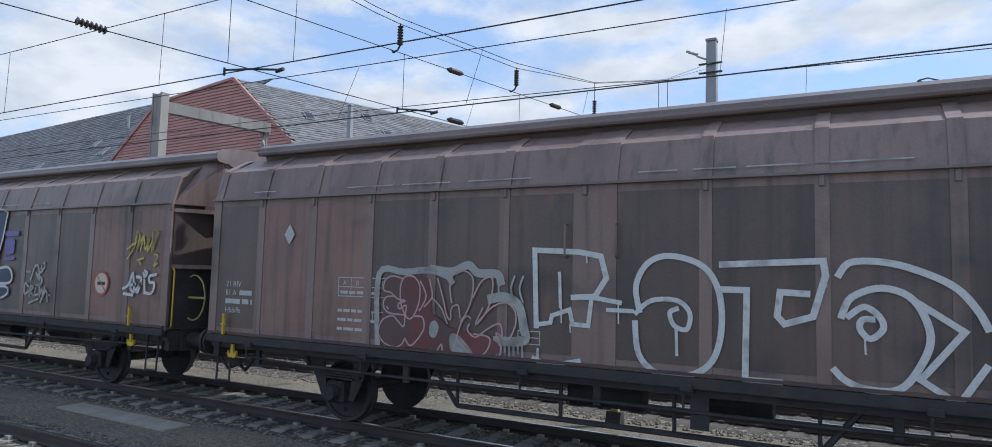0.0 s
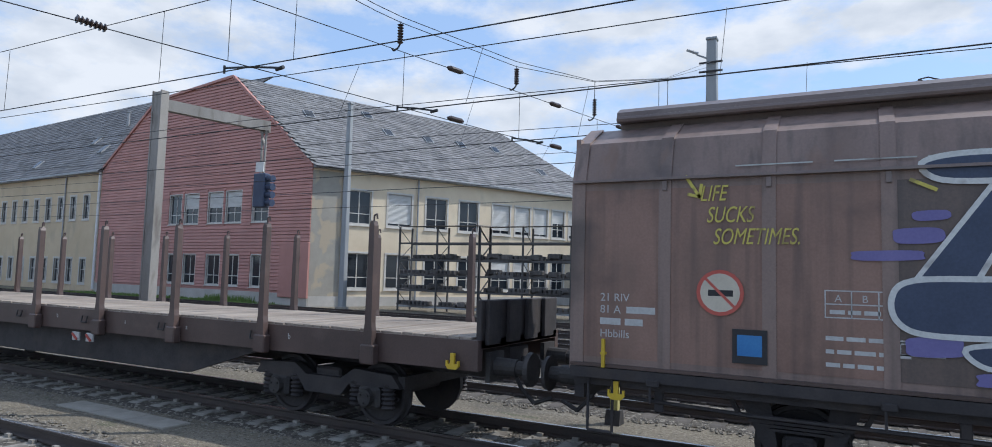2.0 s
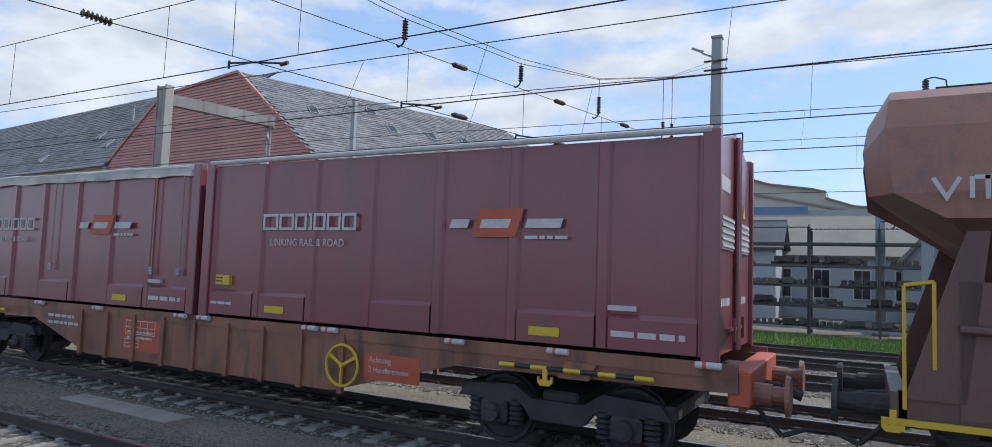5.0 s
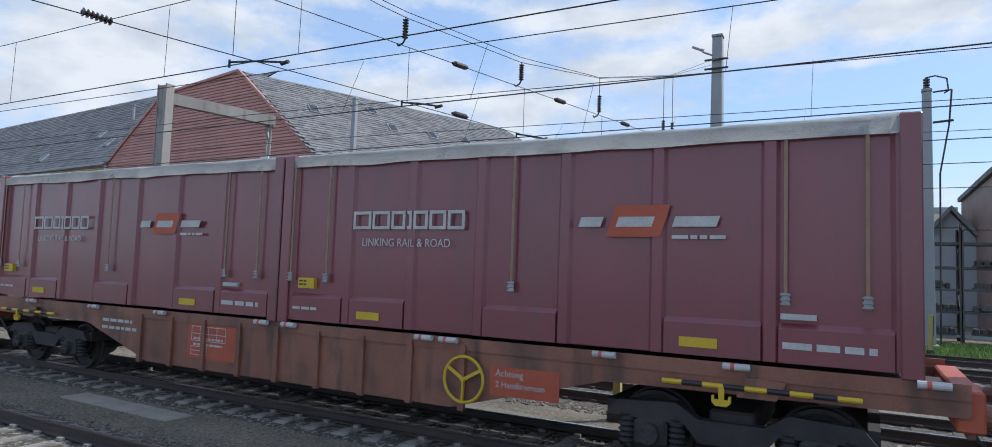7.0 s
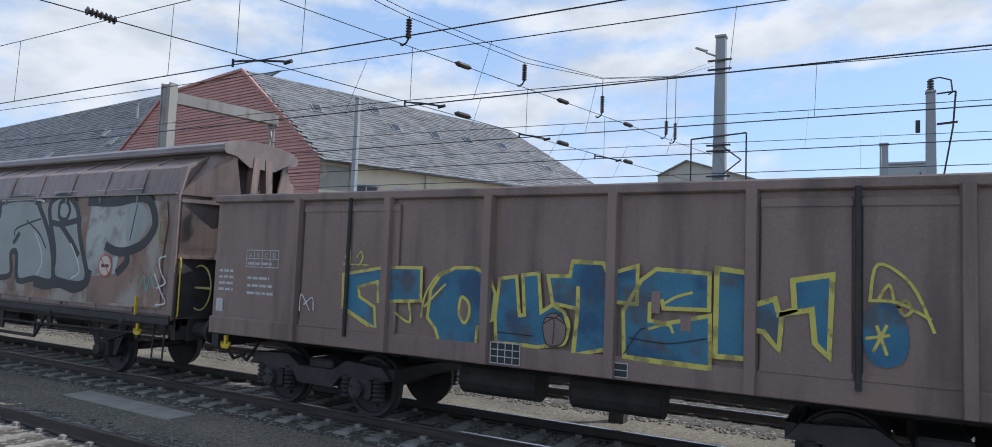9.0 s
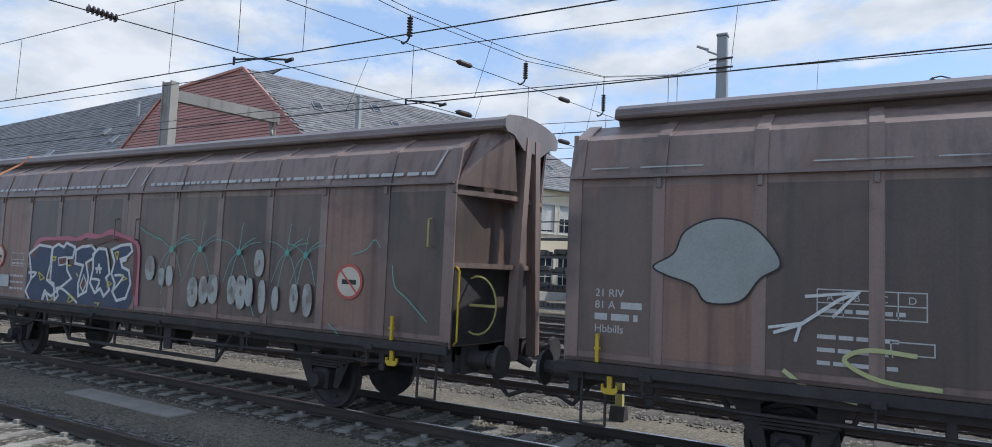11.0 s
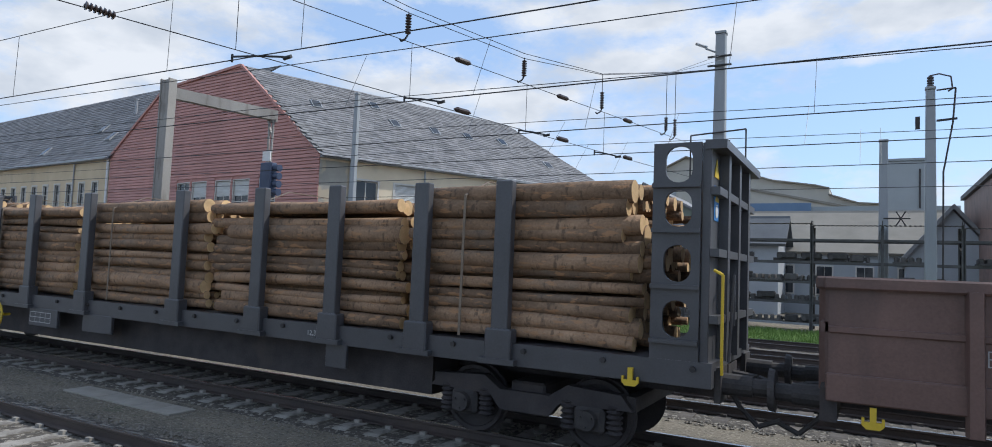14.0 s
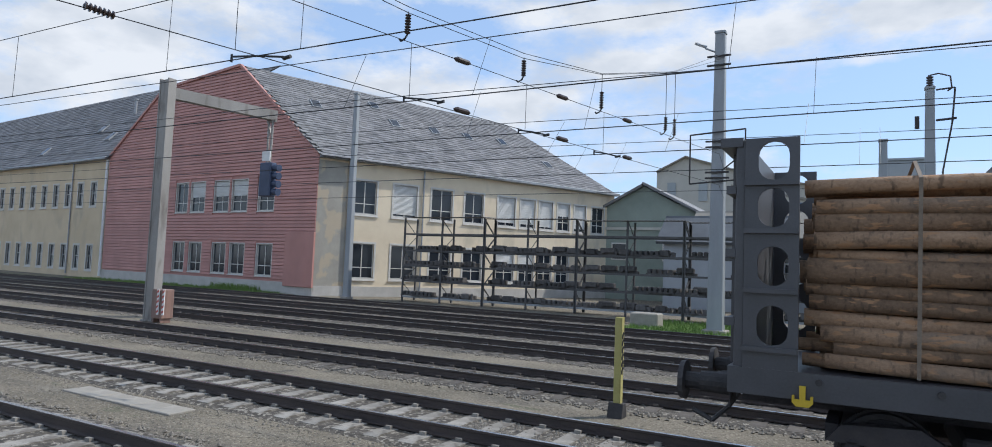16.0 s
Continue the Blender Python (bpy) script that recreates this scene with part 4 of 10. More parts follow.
# short yellow posts
for x, y in ((-3.78, 11.4), (2.0, 28.6)):
    p = thing("marker_post", "short faded yellow steel post on a dark foot beside the track", "post", "yellow marker posts", at=pose(x, y, -0.22))
    bm = B()
    box(bm, -0.06, 0.06, -0.045, 0.045, 0.2, 1.72 if y < 20 else 1.5, 0.01)
    box(bm, 0.06, 0.075, -0.06, 0.06, 0.2, 1.72 if y < 20 else 1.5)
    part("post", bm, M_DIMYELLOW, p)
    bm = B()
    prism(bm, [(-0.14, 0), (-0.07, 0.25), (0.07, 0.25), (0.14, 0)], -0.13, 0.13)
    part("foot", bm, M_DARK, p)
    bm = B()
    for k in range(12):
        rod(bm, (0.09, -0.06, 0.75 + k * 0.06), (0.09 + 0.02 * (k % 2), -0.06, 0.81 + k * 0.06), 0.014)
    part("chain", bm, M_DARK, p)


def wire(name, pts, r, label, group):
    bm = B()
    pipe(bm, pts, r, 5)
    return tagged(part(name, bm, M_WIRE), label, "wire", group)


def insulator(p, q, label="dark ribbed insulator on a cross-span wire"):
    p, q = Vector(p), Vector(q)
    bm = B()
    m = (q - p).to_track_quat("Z", "Y").to_matrix()
    prof = [(0.0, 0.02)]
    for i in range(7):
        prof += [((i + 0.2) / 7, 0.03), ((i + 0.35) / 7, 0.065), ((i + 0.75) / 7, 0.05), ((i + 0.85) / 7, 0.03)]
    prof.append((1.0, 0.02))
    rings = [[bm.verts.new(p.lerp(q, u) + m @ Vector((r * math.cos(k * math.pi / 4), r * math.sin(k * math.pi / 4), 0))) for k in range(8)] for u, r in prof]
    for A, C in zip(rings[:-1], rings[1:]):
        for k in range(8):
            bm.faces.new((A[k], A[(k + 1) % 8], C[(k + 1) % 8], C[k]))
    bm.faces.new(rings[0][::-1]), bm.faces.new(rings[-1])
    return tagged(part("insulator", bm, M_INSUL), label, "insulator", "insulators")

for y, z, x0, x1 in ((7.25, 5.45, -120, 60), (10.5, 5.45, -120, 60), (13.98, 5.45, -120, 60), (17.2, 5.45, -120, 60), (20.6, 5.45, -120, 60), (26.4, 5.535, -120, 60)):
    wire("contact_wire", [(x0, y, z), (x1, y, z)], 0.010 if y < 9 else 0.012, "taut copper contact wire over the tracks", "catenary wires")
MESS = ((7.22, 7.35, -16), (10.67, 11.4, -24), (13.9, 15.3, -16), (17.6, 19.4, -16), (21.6, 23.2, -16))
for ya, yb, xm in MESS:
    wire("messenger_wire", [(-120, ya - 0.5, 7.0), (-60, ya - 0.2, 6.75), (xm, ya, 6.72), (6, yb, 6.75), (60, yb + 0.6, 7.1)], 0.010 if ya > 9 else 0.008, "sagging messenger wire of the catenary", "catenary wires")


def dropper(x, y0, y1, z0=5.45, z1=6.73):
    wire("dropper_wire", [(x, y0, z0), (x, y1, z1)], 0.005, "thin vertical dropper wire between two catenary wires", "dropper wires")


for x in (-20.8, -15.72, -10.67, -7.5):
    dropper(x, 7.25, 7.27)
for x in (-9.52, -6.42, -1.87, 2.2):
    dropper(x, 10.5, 11.1)
for x in (-8.68, -5.57, -0.91, 3.4):
    dropper(x, 13.98, 14.6)
for x in (-8.02, -4.6, -1.32, 2.8):
    dropper(x, 17.2, 18.5)
for x in (-8.6, -7.2, -0.2, 0.3):
    dropper(x, 20.6, 22.0)


def span_x(y):
    return -10.25 + 0.23 * y


wire("cross_span_wire", [(span_x(0.5), 0.5, 5.5), (span_x(24.5), 24.5, 5.5), (-5.4, 29.8, 5.6)], 0.008, "cross-span wire strung over the tracks", "cross-span wires")
wire("cross_span_wire", [(span_x(0.5), 0.5, 6.6), (span_x(24.5), 24.5, 6.6), (-5.4, 29.8, 6.8)], 0.008, "cross-span wire strung over the tracks", "cross-span wires")
HEAD = [(5.0, 7.75), (9.73, 7.21), (10.36, 7.17), (13.81, 7.19), (17.05, 7.61), (20.59, 8.55), (21.12, 8.71)]
for k in (0.0, 0.12):
    wire("head_span_wire", [(span_x(a), a, b + k * (1 if a < 15 else 0.2)) for a, b in HEAD] + [(-5.5, 29.8, 11.7 + k * 2)], 0.008, "sagging head-span wire hung from the mast", "cross-span wires")
insulator((span_x(4.94), 4.94, 5.53), (span_x(5.32), 5.32, 5.5))


def capsule(y, z):
    """A smooth composite insulator in a span wire."""
    bm = B()
    prof = ((-0.24, 0.015), (-0.2, 0.035), (-0.15, 0.058), (0.15, 0.058), (0.2, 0.035), (0.24, 0.015))
    rings = [[bm.verts.new((span_x(y + a) + r * math.cos(k * 0.6283), y + a, z + r * math.sin(k * 0.6283))) for k in range(10)] for a, r in prof]
    for A, C in zip(rings[:-1], rings[1:]):
        for k in range(10):
            bm.faces.new((A[k], A[(k + 1) % 10], C[(k + 1) % 10], C[k]))
    bm.faces.new(rings[0][::-1]), bm.faces.new(rings[-1])
    return tagged(part("insulator", bm, M_INSUL), "dark smooth insulator in a cross-span wire", "insulator", "insulators")


for y in (11.85, 15.33, 18.38):
    capsule(y, 6.605)
for y in (11.9, 15.38, 18.43):
    capsule(y, 5.545)
# upright links between the two cross-span wires, over each track
for y in (7.0, 10.47, 13.95, 17.2):
    wire("link_wire", [(span_x(y), y, 5.5), (span_x(y), y, 6.6)], 0.006, "thin upright link between two cross-span wires", "cross-span wires")
for y, zt, zb in ((10.35, 7.14, 6.64), (13.82, 7.15, 6.66), (17.06, 7.14, 6.57), (20.59, 7.15, 6.62), (21.16, 7.2, 6.56)):
    insulator((span_x(y), y, zt), (span_x(y), y, zb + 0.1), "dark ribbed insulator hanging from the head-span wire")
    top = np.interp(y, [a for a, _ in HEAD], [b for _, b in HEAD])
    wire("hanger_wire", [(span_x(y), y, zt), (span_x(y), y, top + 0.02)], 0.01, "short hanger wire above an insulator", "cross-span wires")
    wire("hook", [(span_x(y), y, zb + 0.1), (span_x(y) - 0.04, y - 0.01, zb + 0.02), (span_x(y) - 0.13, y - 0.03, zb - 0.03), (span_x(y) - 0.16, y - 0.04, zb + 0.02)], 0.02, "curved steel clamp under an insulator", "cross-span wires")
for y, x, k in ((7.3, -7.85, 1.23), (10.5, -7.14, 0.85), (13.98, -6.53, 0.7), (17.2, -5.9, 0.65)):
    bm = B()
    pipe(bm, [(x - k, y, 5.53), (x - k * 0.5, y, 5.47), (x, y, 5.38)], 0.018)
    rod(bm, (x - k, y, 5.44), (x - k, y, 5.57), 0.02)
    rod(bm, (x - 0.05, y, 5.36), (x + 0.1, y, 5.38), 0.03)
    tagged(part("steady_arm", bm, M_WIRE), "slender steel steady arm holding the contact wire", "steady arm", "steady arms")

# ---- racks with stored parts ----
RY = 37.3
for k in range(6):
    x0 = -27.2 + k * 6.2
    rk = thing("storage_rack", "tall dark steel storage rack with shelves under a thin roof", "rack", "storage racks", at=pose(x0, RY, -0.2))
    ht = 5.55 - k * 0.1
    for px in (0.0, 3.0, 6.14):
        for py in (-0.7, 0.7):
            bm = B()
            box(bm, px - 0.05, px + 0.05, py - 0.05, py + 0.05, 0, ht)
            part("upright", bm, M_RACK, rk)
        bm = B()
        for i in range(5):
            beam(bm, (px, -0.7 if i % 2 else 0.7, i * 1.05 + 0.2), (px, 0.7 if i % 2 else -0.7, i * 1.05 + 1.2), 0.035)
        part("brace", bm, M_RACK, rk)
    for z in (0.25, 1.3, 2.3, 3.3, 4.4):
        for py in (-0.7, 0.7):
            bm = B()
            box(bm, 0, 6.2, py - 0.03, py + 0.03, z, z + 0.11)
            part("shelf_beam", bm, M_RACK if z > 0.5 else M_MAST, rk)
    bm = B()
    pr = [(i * 0.1, 0.03 * (i % 2)) for i in range(63)]
    for (a, za), (b, zb) in zip(pr[:-1], pr[1:]):
        v = [bm.verts.new(p) for p in ((a, -1.0, ht + za), (b, -1.0, ht + zb), (b, 1.0, ht + zb + 0.1), (a, 1.0, ht + za + 0.1))]
        bm.faces.new(v)
    part("corrugated_roof", bm, M_RACK, rk)
rr = random.Random(3)


def axle_part(kind):
    bm = B()
    if kind == 0:
        box(bm, -0.45, 0.45, -0.25, 0.25, 0.12, 0.42, 0.05)
        box(bm, -0.62, 0.62, -0.12, 0.12, 0.0, 0.14)
        rod(bm, (-0.3, -0.3, 0.2), (-0.3, 0.3, 0.2), 0.12, seg=8)
    elif kind == 1:
        box(bm, -0.3, 0.3, -0.3, 0.3, 0.0, 0.36, 0.06)
        rod(bm, (-0.55, -0.1, 0.16), (0.55, -0.1, 0.16), 0.07, seg=8)
        box(bm, -0.55, -0.4, -0.3, 0.3, 0, 0.26, 0.02)
        box(bm, 0.4, 0.55, -0.3, 0.3, 0, 0.26, 0.02)
    else:
        for i in range(5):
            box(bm, -0.7 + i * 0.3, -0.5 + i * 0.3, -0.4, 0.4, 0, 0.3, 0.04)
        box(bm, -0.75, 0.75, -0.45, 0.45, -0.0, 0.08)
    me = bpy.data.meshes.new("spare_part")
    bm.to_mesh(me)
    bm.free()
    me.materials.append(M_SPARE)
    return me


KINDS = [axle_part(i) for i in range(3)]
for k in range(36):
    x = -26.6 + k * 1.05
    if abs((x + 27.2) % 6.2) < 0.3:
        continue
    for z in (0.36, 1.41, 2.41, 3.41):
        if rr.random() < (0.12 if z < 3 else 0.3) or (x < -20 and z > 3.0 and rr.random() < 0.2):
            continue
        o = new("spare_part", KINDS[rr.randrange(3)])
        o.matrix_basis = pose(x + rr.uniform(-0.15, 0.15), RY - 0.25 + rr.uniform(-0.2, 0.2), z - 0.2 + 0.005, 0, 0, rr.uniform(-8, 8))
        tagged(o, "dark iron vehicle part stored on a rack shelf", "spare part", "stored spare parts")

# ---- far buildings ----
def gable_house(name, label, x0, x1, y0, y1, zw, zr, wall, roof, axis="y", base=-0.25, over=0.5):
    """A house with a pitched roof; axis is the ridge's direction."""
    h = thing(name, label, "building")
    bm = B()
    if axis == "y":
        xm = (x0 + x1) / 2
        v0 = [bm.verts.new(p) for p in ((x0, y0, base), (x1, y0, base), (x1, y0, zw), (xm, y0, zr), (x0, y0, zw))]
        v1 = [bm.verts.new((p.co.x, y1, p.co.z)) for p in v0]
        bm.faces.new(v0), bm.faces.new(v1[::-1])
        for a, b in ((0, 4), (1, 2)):
            bm.faces.new((v0[a], v0[b], v1[b], v1[a]))
        part("wall", bm, wall, h)
        s = (zr - zw) / (xm - x0)
        for sx, xe in ((1, x0 - over), (-1, x1 + over)):
            bm = B()
            plate(bm, [(xe, y0 - over, zw - s * over + 0.12), (xm, y0 - over, zr + 0.12), (xm, y1 + over, zr + 0.12), (xe, y1 + over, zw - s * over + 0.12)], 0.22)
            part("roof", bm, roof, h)
    else:
        ym = (y0 + y1) / 2
        v0 = [bm.verts.new(p) for p in ((x0, y0, base), (x0, y1, base), (x0, y1, zw), (x0, ym, zr), (x0, y0, zw))]
        v1 = [bm.verts.new((x1, p.co.y, p.co.z)) for p in v0]
        bm.faces.new(v0), bm.faces.new(v1[::-1])
        for a, b in ((0, 4), (1, 2)):
            bm.faces.new((v0[a], v0[b], v1[b], v1[a]))
        part("wall", bm, wall, h)
        s = (zr - zw) / (ym - y0)
        for ye in (y0 - over, y1 + over):
            bm = B()
            plate(bm, [(x0 - over, ye, zw - s * over + 0.12), (x1 + over, ye, zw - s * over + 0.12), (x1 + over, ym, zr + 0.12), (x0 - over, ym, zr + 0.12)], 0.22)
            part("roof", bm, roof, h)
    return h


shed = gable_house("grey_shed", "grey timber-clad shed with a pitched roof and green gable", -25.5, -10.8, 60.5, 75, 6.4, 10.3, M_GREENGABLE, M_SLATE)
shed_front = 60.5
for x in (-21.0, -16.2):
    bm = B()
    box(bm, x, x + 1.5, shed_front - 0.08, shed_front - 0.01, 3.4, 5.0)
    w = part("window", bm, M_FRAME, shed)
    part("pane", box(B(), x + 0.12, x + 1.38, shed_front - 0.1, shed_front - 0.08, 3.52, 4.88), M_GLASS, w)
part("gable_trim", box(B(), -25.4, -10.9, shed_front - 0.12, shed_front - 0.01, 6.2, 6.45), M_FARCREAM, shed)
h = thing("works_hall", "large pale works hall with a long sloping roof far behind", "building")
HALL = [(-33.5, -0.25), (-33.5, 20.6), (-28.3, 23.2), (-14.1, 18.6), (-7.4, 17.6), (-5.5, 17.1), (-5.5, 16.1), (-1.5, 14.7), (6.0, 14.2), (6.0, -0.25)]
bm = B()
fr = [bm.verts.new((x, 120, z)) for x, z in HALL]
bk = [bm.verts.new((x, 150, z)) for x, z in HALL]
bm.faces.new(fr), bm.faces.new(bk[::-1])
for a, b in ((0, 1), (5, 6), (8, 9)):
    bm.faces.new((fr[a], fr[b], bk[b], bk[a]))
bmesh.ops.recalc_face_normals(bm, faces=bm.faces[:])
part("wall", bm, M_FARCREAM, h)
for k in (1, 2, 3, 4, 6, 7):
    (xa, za), (xb, zb) = HALL[k], HALL[k + 1]
    part("roof", plate(B(), [(xa - 0.05, 119.3, za + 0.1), (xb + 0.05, 119.3, zb + 0.1), (xb + 0.05, 150.5, zb + 0.1), (xa - 0.05, 150.5, za + 0.1)], 0.22), M_TANROOF, h)
for x in (-31.5, -26.0):
    bm = B()
    box(bm, x, x + 1.5, 119.8, 119.97, 15.2, 18.6)
    part("window", bm, M_FARGREY, h)
part("eave_band", plate(B(), [(-20.5, 119.6, 18.0), (2.0, 119.6, 13.2), (2.0, 119.95, 13.2), (-20.5, 119.95, 18.0)], 0.35), M_TANROOF, h)
h = gable_house("tan_roofed_house", "low white house with a long tan tiled roof", -12.5, 5.4, 55, 63, 4.6, 7.5, M_SHADEDWHITE, M_TANROOF, axis="x")
for k in range(5):
    bm = B()
    box(bm, -8.6 + k * 2.6, -7.4 + k * 2.6, 54.9, 55.02, 1.2, 3.4)
    w = part("window", bm, M_FRAME, h)
    for j in range(2):
        bm = B()
        box(bm, -8.5 + k * 2.6 + j * 0.52, -8.02 + k * 2.6 + j * 0.52, 54.86, 54.9, 1.3, 3.3)
        part("pane", bm, M_GLASS, w)
h = gable_house("lean_to_shed", "dark-roofed low shed in front of the works", -13.3, -5.4, 50.0, 54.5, 4.9, 6.5, M_SHADEDWHITE, M_DARKROOF, axis="x")
h = gable_house("end_house", "white house with a steep dark gable", 2.2, 7.2, 52.5, 54.9, 4.2, 7.3, M_SHADEDWHITE, M_SLATE)
tw = thing("lift_tower", "pale grey blocky tower with a ladder", "tower")
bm = B()
box(bm, 1.2, 4.4, 70, 74, -0.25, 13.3, 0.08)
part("tower_shaft", bm, M_FARGREY, tw)
bm = B()
box(bm, 1.1, 4.5, 69.9, 74.1, 13.3, 13.5)
part("tower_cap", bm, M_FARGREY, tw)
bm = B()
beam(bm, (4.0, 69.9, 9), (4.0, 69.9, 12.5), 0.12)
part("ladder", bm, M_DARK, tw)
fh = thing("flat_hall", "low flat hall with a band of blue panels", "building")
bm = B()
box(bm, -12, 8, 80, 92, -0.25, 10.2)
part("wall", bm, M_FARGREY, fh)
bm = B()
box(bm, -13, -5.4, 79.8, 80, 8.4, 10.6)
part("blue_panel", bm, M_FARBLUE, fh)
bb = thing("brown_block", "brown rendered building block at the yard's edge", "building")
bm = B()
box(bm, 6.2, 16, 45, 60, -0.25, 8.6, 0.05)
part("wall", bm, M_BROWN_PATCH, bb)
bm = B()
box(bm, 6.0, 16.2, 44.8, 60.2, 8.6, 8.9)
part("roof", bm, M_SLATE, bb)
hill = thing("backdrop_hill", "hazy wooded hills on the horizon", "hill", kind="structure")
bm = B()
vs = []
for i in range(61):
    x = -900 + i * 30
    hgt = 6 + 14 * abs(noise.noise(Vector((x * 0.006, 3.3, 0))))
    vs.append((bm.verts.new((x, 700, -1)), bm.verts.new((x, 760, hgt))))
for a, b in zip(vs[:-1], vs[1:]):
    bm.faces.new((a[0], b[0], b[1], a[1]))
part("slope", bm, surf("far_woods", (0.06, 0.085, 0.075), (0.1, 0.13, 0.11), 0.9, 0.02, 0), hill)
# side table of concrete blocks by the grass
bm = B()
box(bm, -9.6, -8.3, 30.4, 31.4, -0.2, 0.45, 0.05)
tagged(part("concrete_block", bm, M_SLAB), "pale concrete block at the end of a siding", "concrete block")

# ---- wagons: shared parts ----
def wagon(name, label, u, group="freight wagons of the passing train"):
    w = thing(name, label, "freight wagon", group)
    MOVERS.append((w, u))
    return w


_wm = {}


def wheelset_mesh(r):
    if r not in _wm:
        bm = B()
        for s in (-1, 1):
            y = 0.7525 * s
            prof = ((r + 0.028, -0.075), (r + 0.024, -0.045), (r, -0.03), (r - 0.008, 0.065), (r - 0.06, 0.065), (r - 0.075, 0.03), (0.17, -0.02), (0.15, 0.07), (0.0, 0.07))
            prof_in = ((r - 0.06, -0.075), (0.17, -0.06), (0.0, -0.06))
            n = 28
            def ring(rad, yy):
                return [bm.verts.new((rad * math.cos(i * 2 * math.pi / n), y + s * yy, rad * math.sin(i * 2 * math.pi / n))) for i in range(n)]
            for pr in (prof, ((r + 0.028, -0.075),) + prof_in):
                rings = [ring(max(a, 0.001), b) for a, b in pr]
                for A, Bq in zip(rings[:-1], rings[1:]):
                    for i in range(n):
                        bm.faces.new((A[i], A[(i + 1) % n], Bq[(i + 1) % n], Bq[i]))
            for i in range(3):
                a = i * 2.094 + 0.3
                rod(bm, (0.3 * math.cos(a), y + s * 0.03, 0.3 * math.sin(a)), (0.3 * math.cos(a), y + s * 0.06, 0.3 * math.sin(a)), 0.03, seg=6)
        rod(bm, (0, -1.05, 0), (0, 1.05, 0), 0.08, seg=12)
        bmesh.ops.recalc_face_normals(bm, faces=bm.faces[:])
        me = bpy.data.meshes.new("wheelset")
        bm.to_mesh(me)
        bm.free()
        me.materials.append(M_UNDER)
        _wm[r] = me
    return _wm[r]


def wheelset(parent, x, r=0.46):
    o = new("wheelset", wheelset_mesh(r))
    o.parent = parent
    o.matrix_basis = pose(x, 0, r)
    WHEELS.append((o, x, r))
    return o


def axle_guard(parent, x, r=0.48, z=1.0):
    """Leaf spring, axle box and guard plates at both ends of an axle."""
    for s in (-1, 1):
        bm = B()
        y = 0.98 * s
        box(bm, x - 0.17, x + 0.17, y - 0.13, y + 0.16, r - 0.16, r + 0.17, 0.04)
        rod(bm, (x, y + 0.14 * s, r), (x, y + 0.24 * s, r), 0.13, 0.1, 14)
        part("axle_box", bm, M_UNDER, parent)
        bm = B()
        for k, (l, zz) in enumerate(((0.62, 0.31), (0.52, 0.27), (0.42, 0.23), (0.3, 0.19))):
            box(bm, x - l, x + l, y - 0.06, y + 0.06, r + zz, r + zz + 0.03)
        for sx in (-0.62, 0.62):
            beam(bm, (x + sx, y, r + 0.32), (x + sx * 1.25, y, z + 0.1), 0.05)
        part("leaf_spring", bm, M_UNDER, parent)
        for sx in (-1, 1):
            bm = B()
            plate(bm, [(x + sx * 0.2, y - 0.02, r - 0.12), (x + sx * 0.3, y - 0.02, r - 0.12), (x + sx * 0.62, y - 0.02, z), (x + sx * 0.3, y - 0.02, z)], 0.02)
            part("axle_guard", bm, M_UNDER, parent)


def bogie(parent, x, r=0.46):
    b = part("bogie", box(B(), -0.25, 0.25, -1.0, 1.0, 0.5, 0.8, 0.03), M_UNDER, parent, "dark cast bogie with coil springs")
    b.matrix_basis = pose(x, 0, 0)
    for k in (-1, 1):
        part("side_frame", side_frame_bm(k), M_UNDER, b)
        part("end_beam", box(B(), k * 1.4 - 0.06, k * 1.4 + 0.06, -1.0, 1.0, 0.6, 0.78), M_UNDER, b)
    for s in (-0.9, 0.9):
        o = new("wheelset", wheelset_mesh(r))
        o.parent = b
        o.matrix_basis = pose(s, 0, r)
        WHEELS.append((o, s, r))
        for k in (-1, 1):
            bm = B()
            y = 1.02 * k
            box(bm, s - 0.2, s + 0.2, y - 0.12, y + 0.12, r - 0.17, r + 0.16, 0.05)
            rod(bm, (s, y, r), (s, y + 0.2 * k, r), 0.14, 0.12, 14)
            for q in range(3):
                a = q * 2.09 + 0.5
                rod(bm, (s + 0.08 * math.cos(a), y + 0.2 * k, r + 0.08 * math.sin(a)), (s + 0.08 * math.cos(a), y + 0.225 * k, r + 0.08 * math.sin(a)), 0.018, seg=6)
            part("axle_box", bm, M_DARK, b)
            for sx in (-0.3, 0.3):
                bm = B()
                rings = []
                for i in range(13):
                    rad = 0.11 if i % 2 else 0.075
                    rings.append([bm.verts.new((s + sx + rad * math.cos(q * math.pi / 6), y + rad * math.sin(q * math.pi / 6), r - 0.17 + i * 0.032)) for q in range(12)])
                for A, C in zip(rings[:-1], rings[1:]):
                    for q in range(12):
                        bm.faces.new((A[q], A[(q + 1) % 12], C[(q + 1) % 12], C[q]))
                part("coil_spring", bm, M_UNDER, b)
    return b


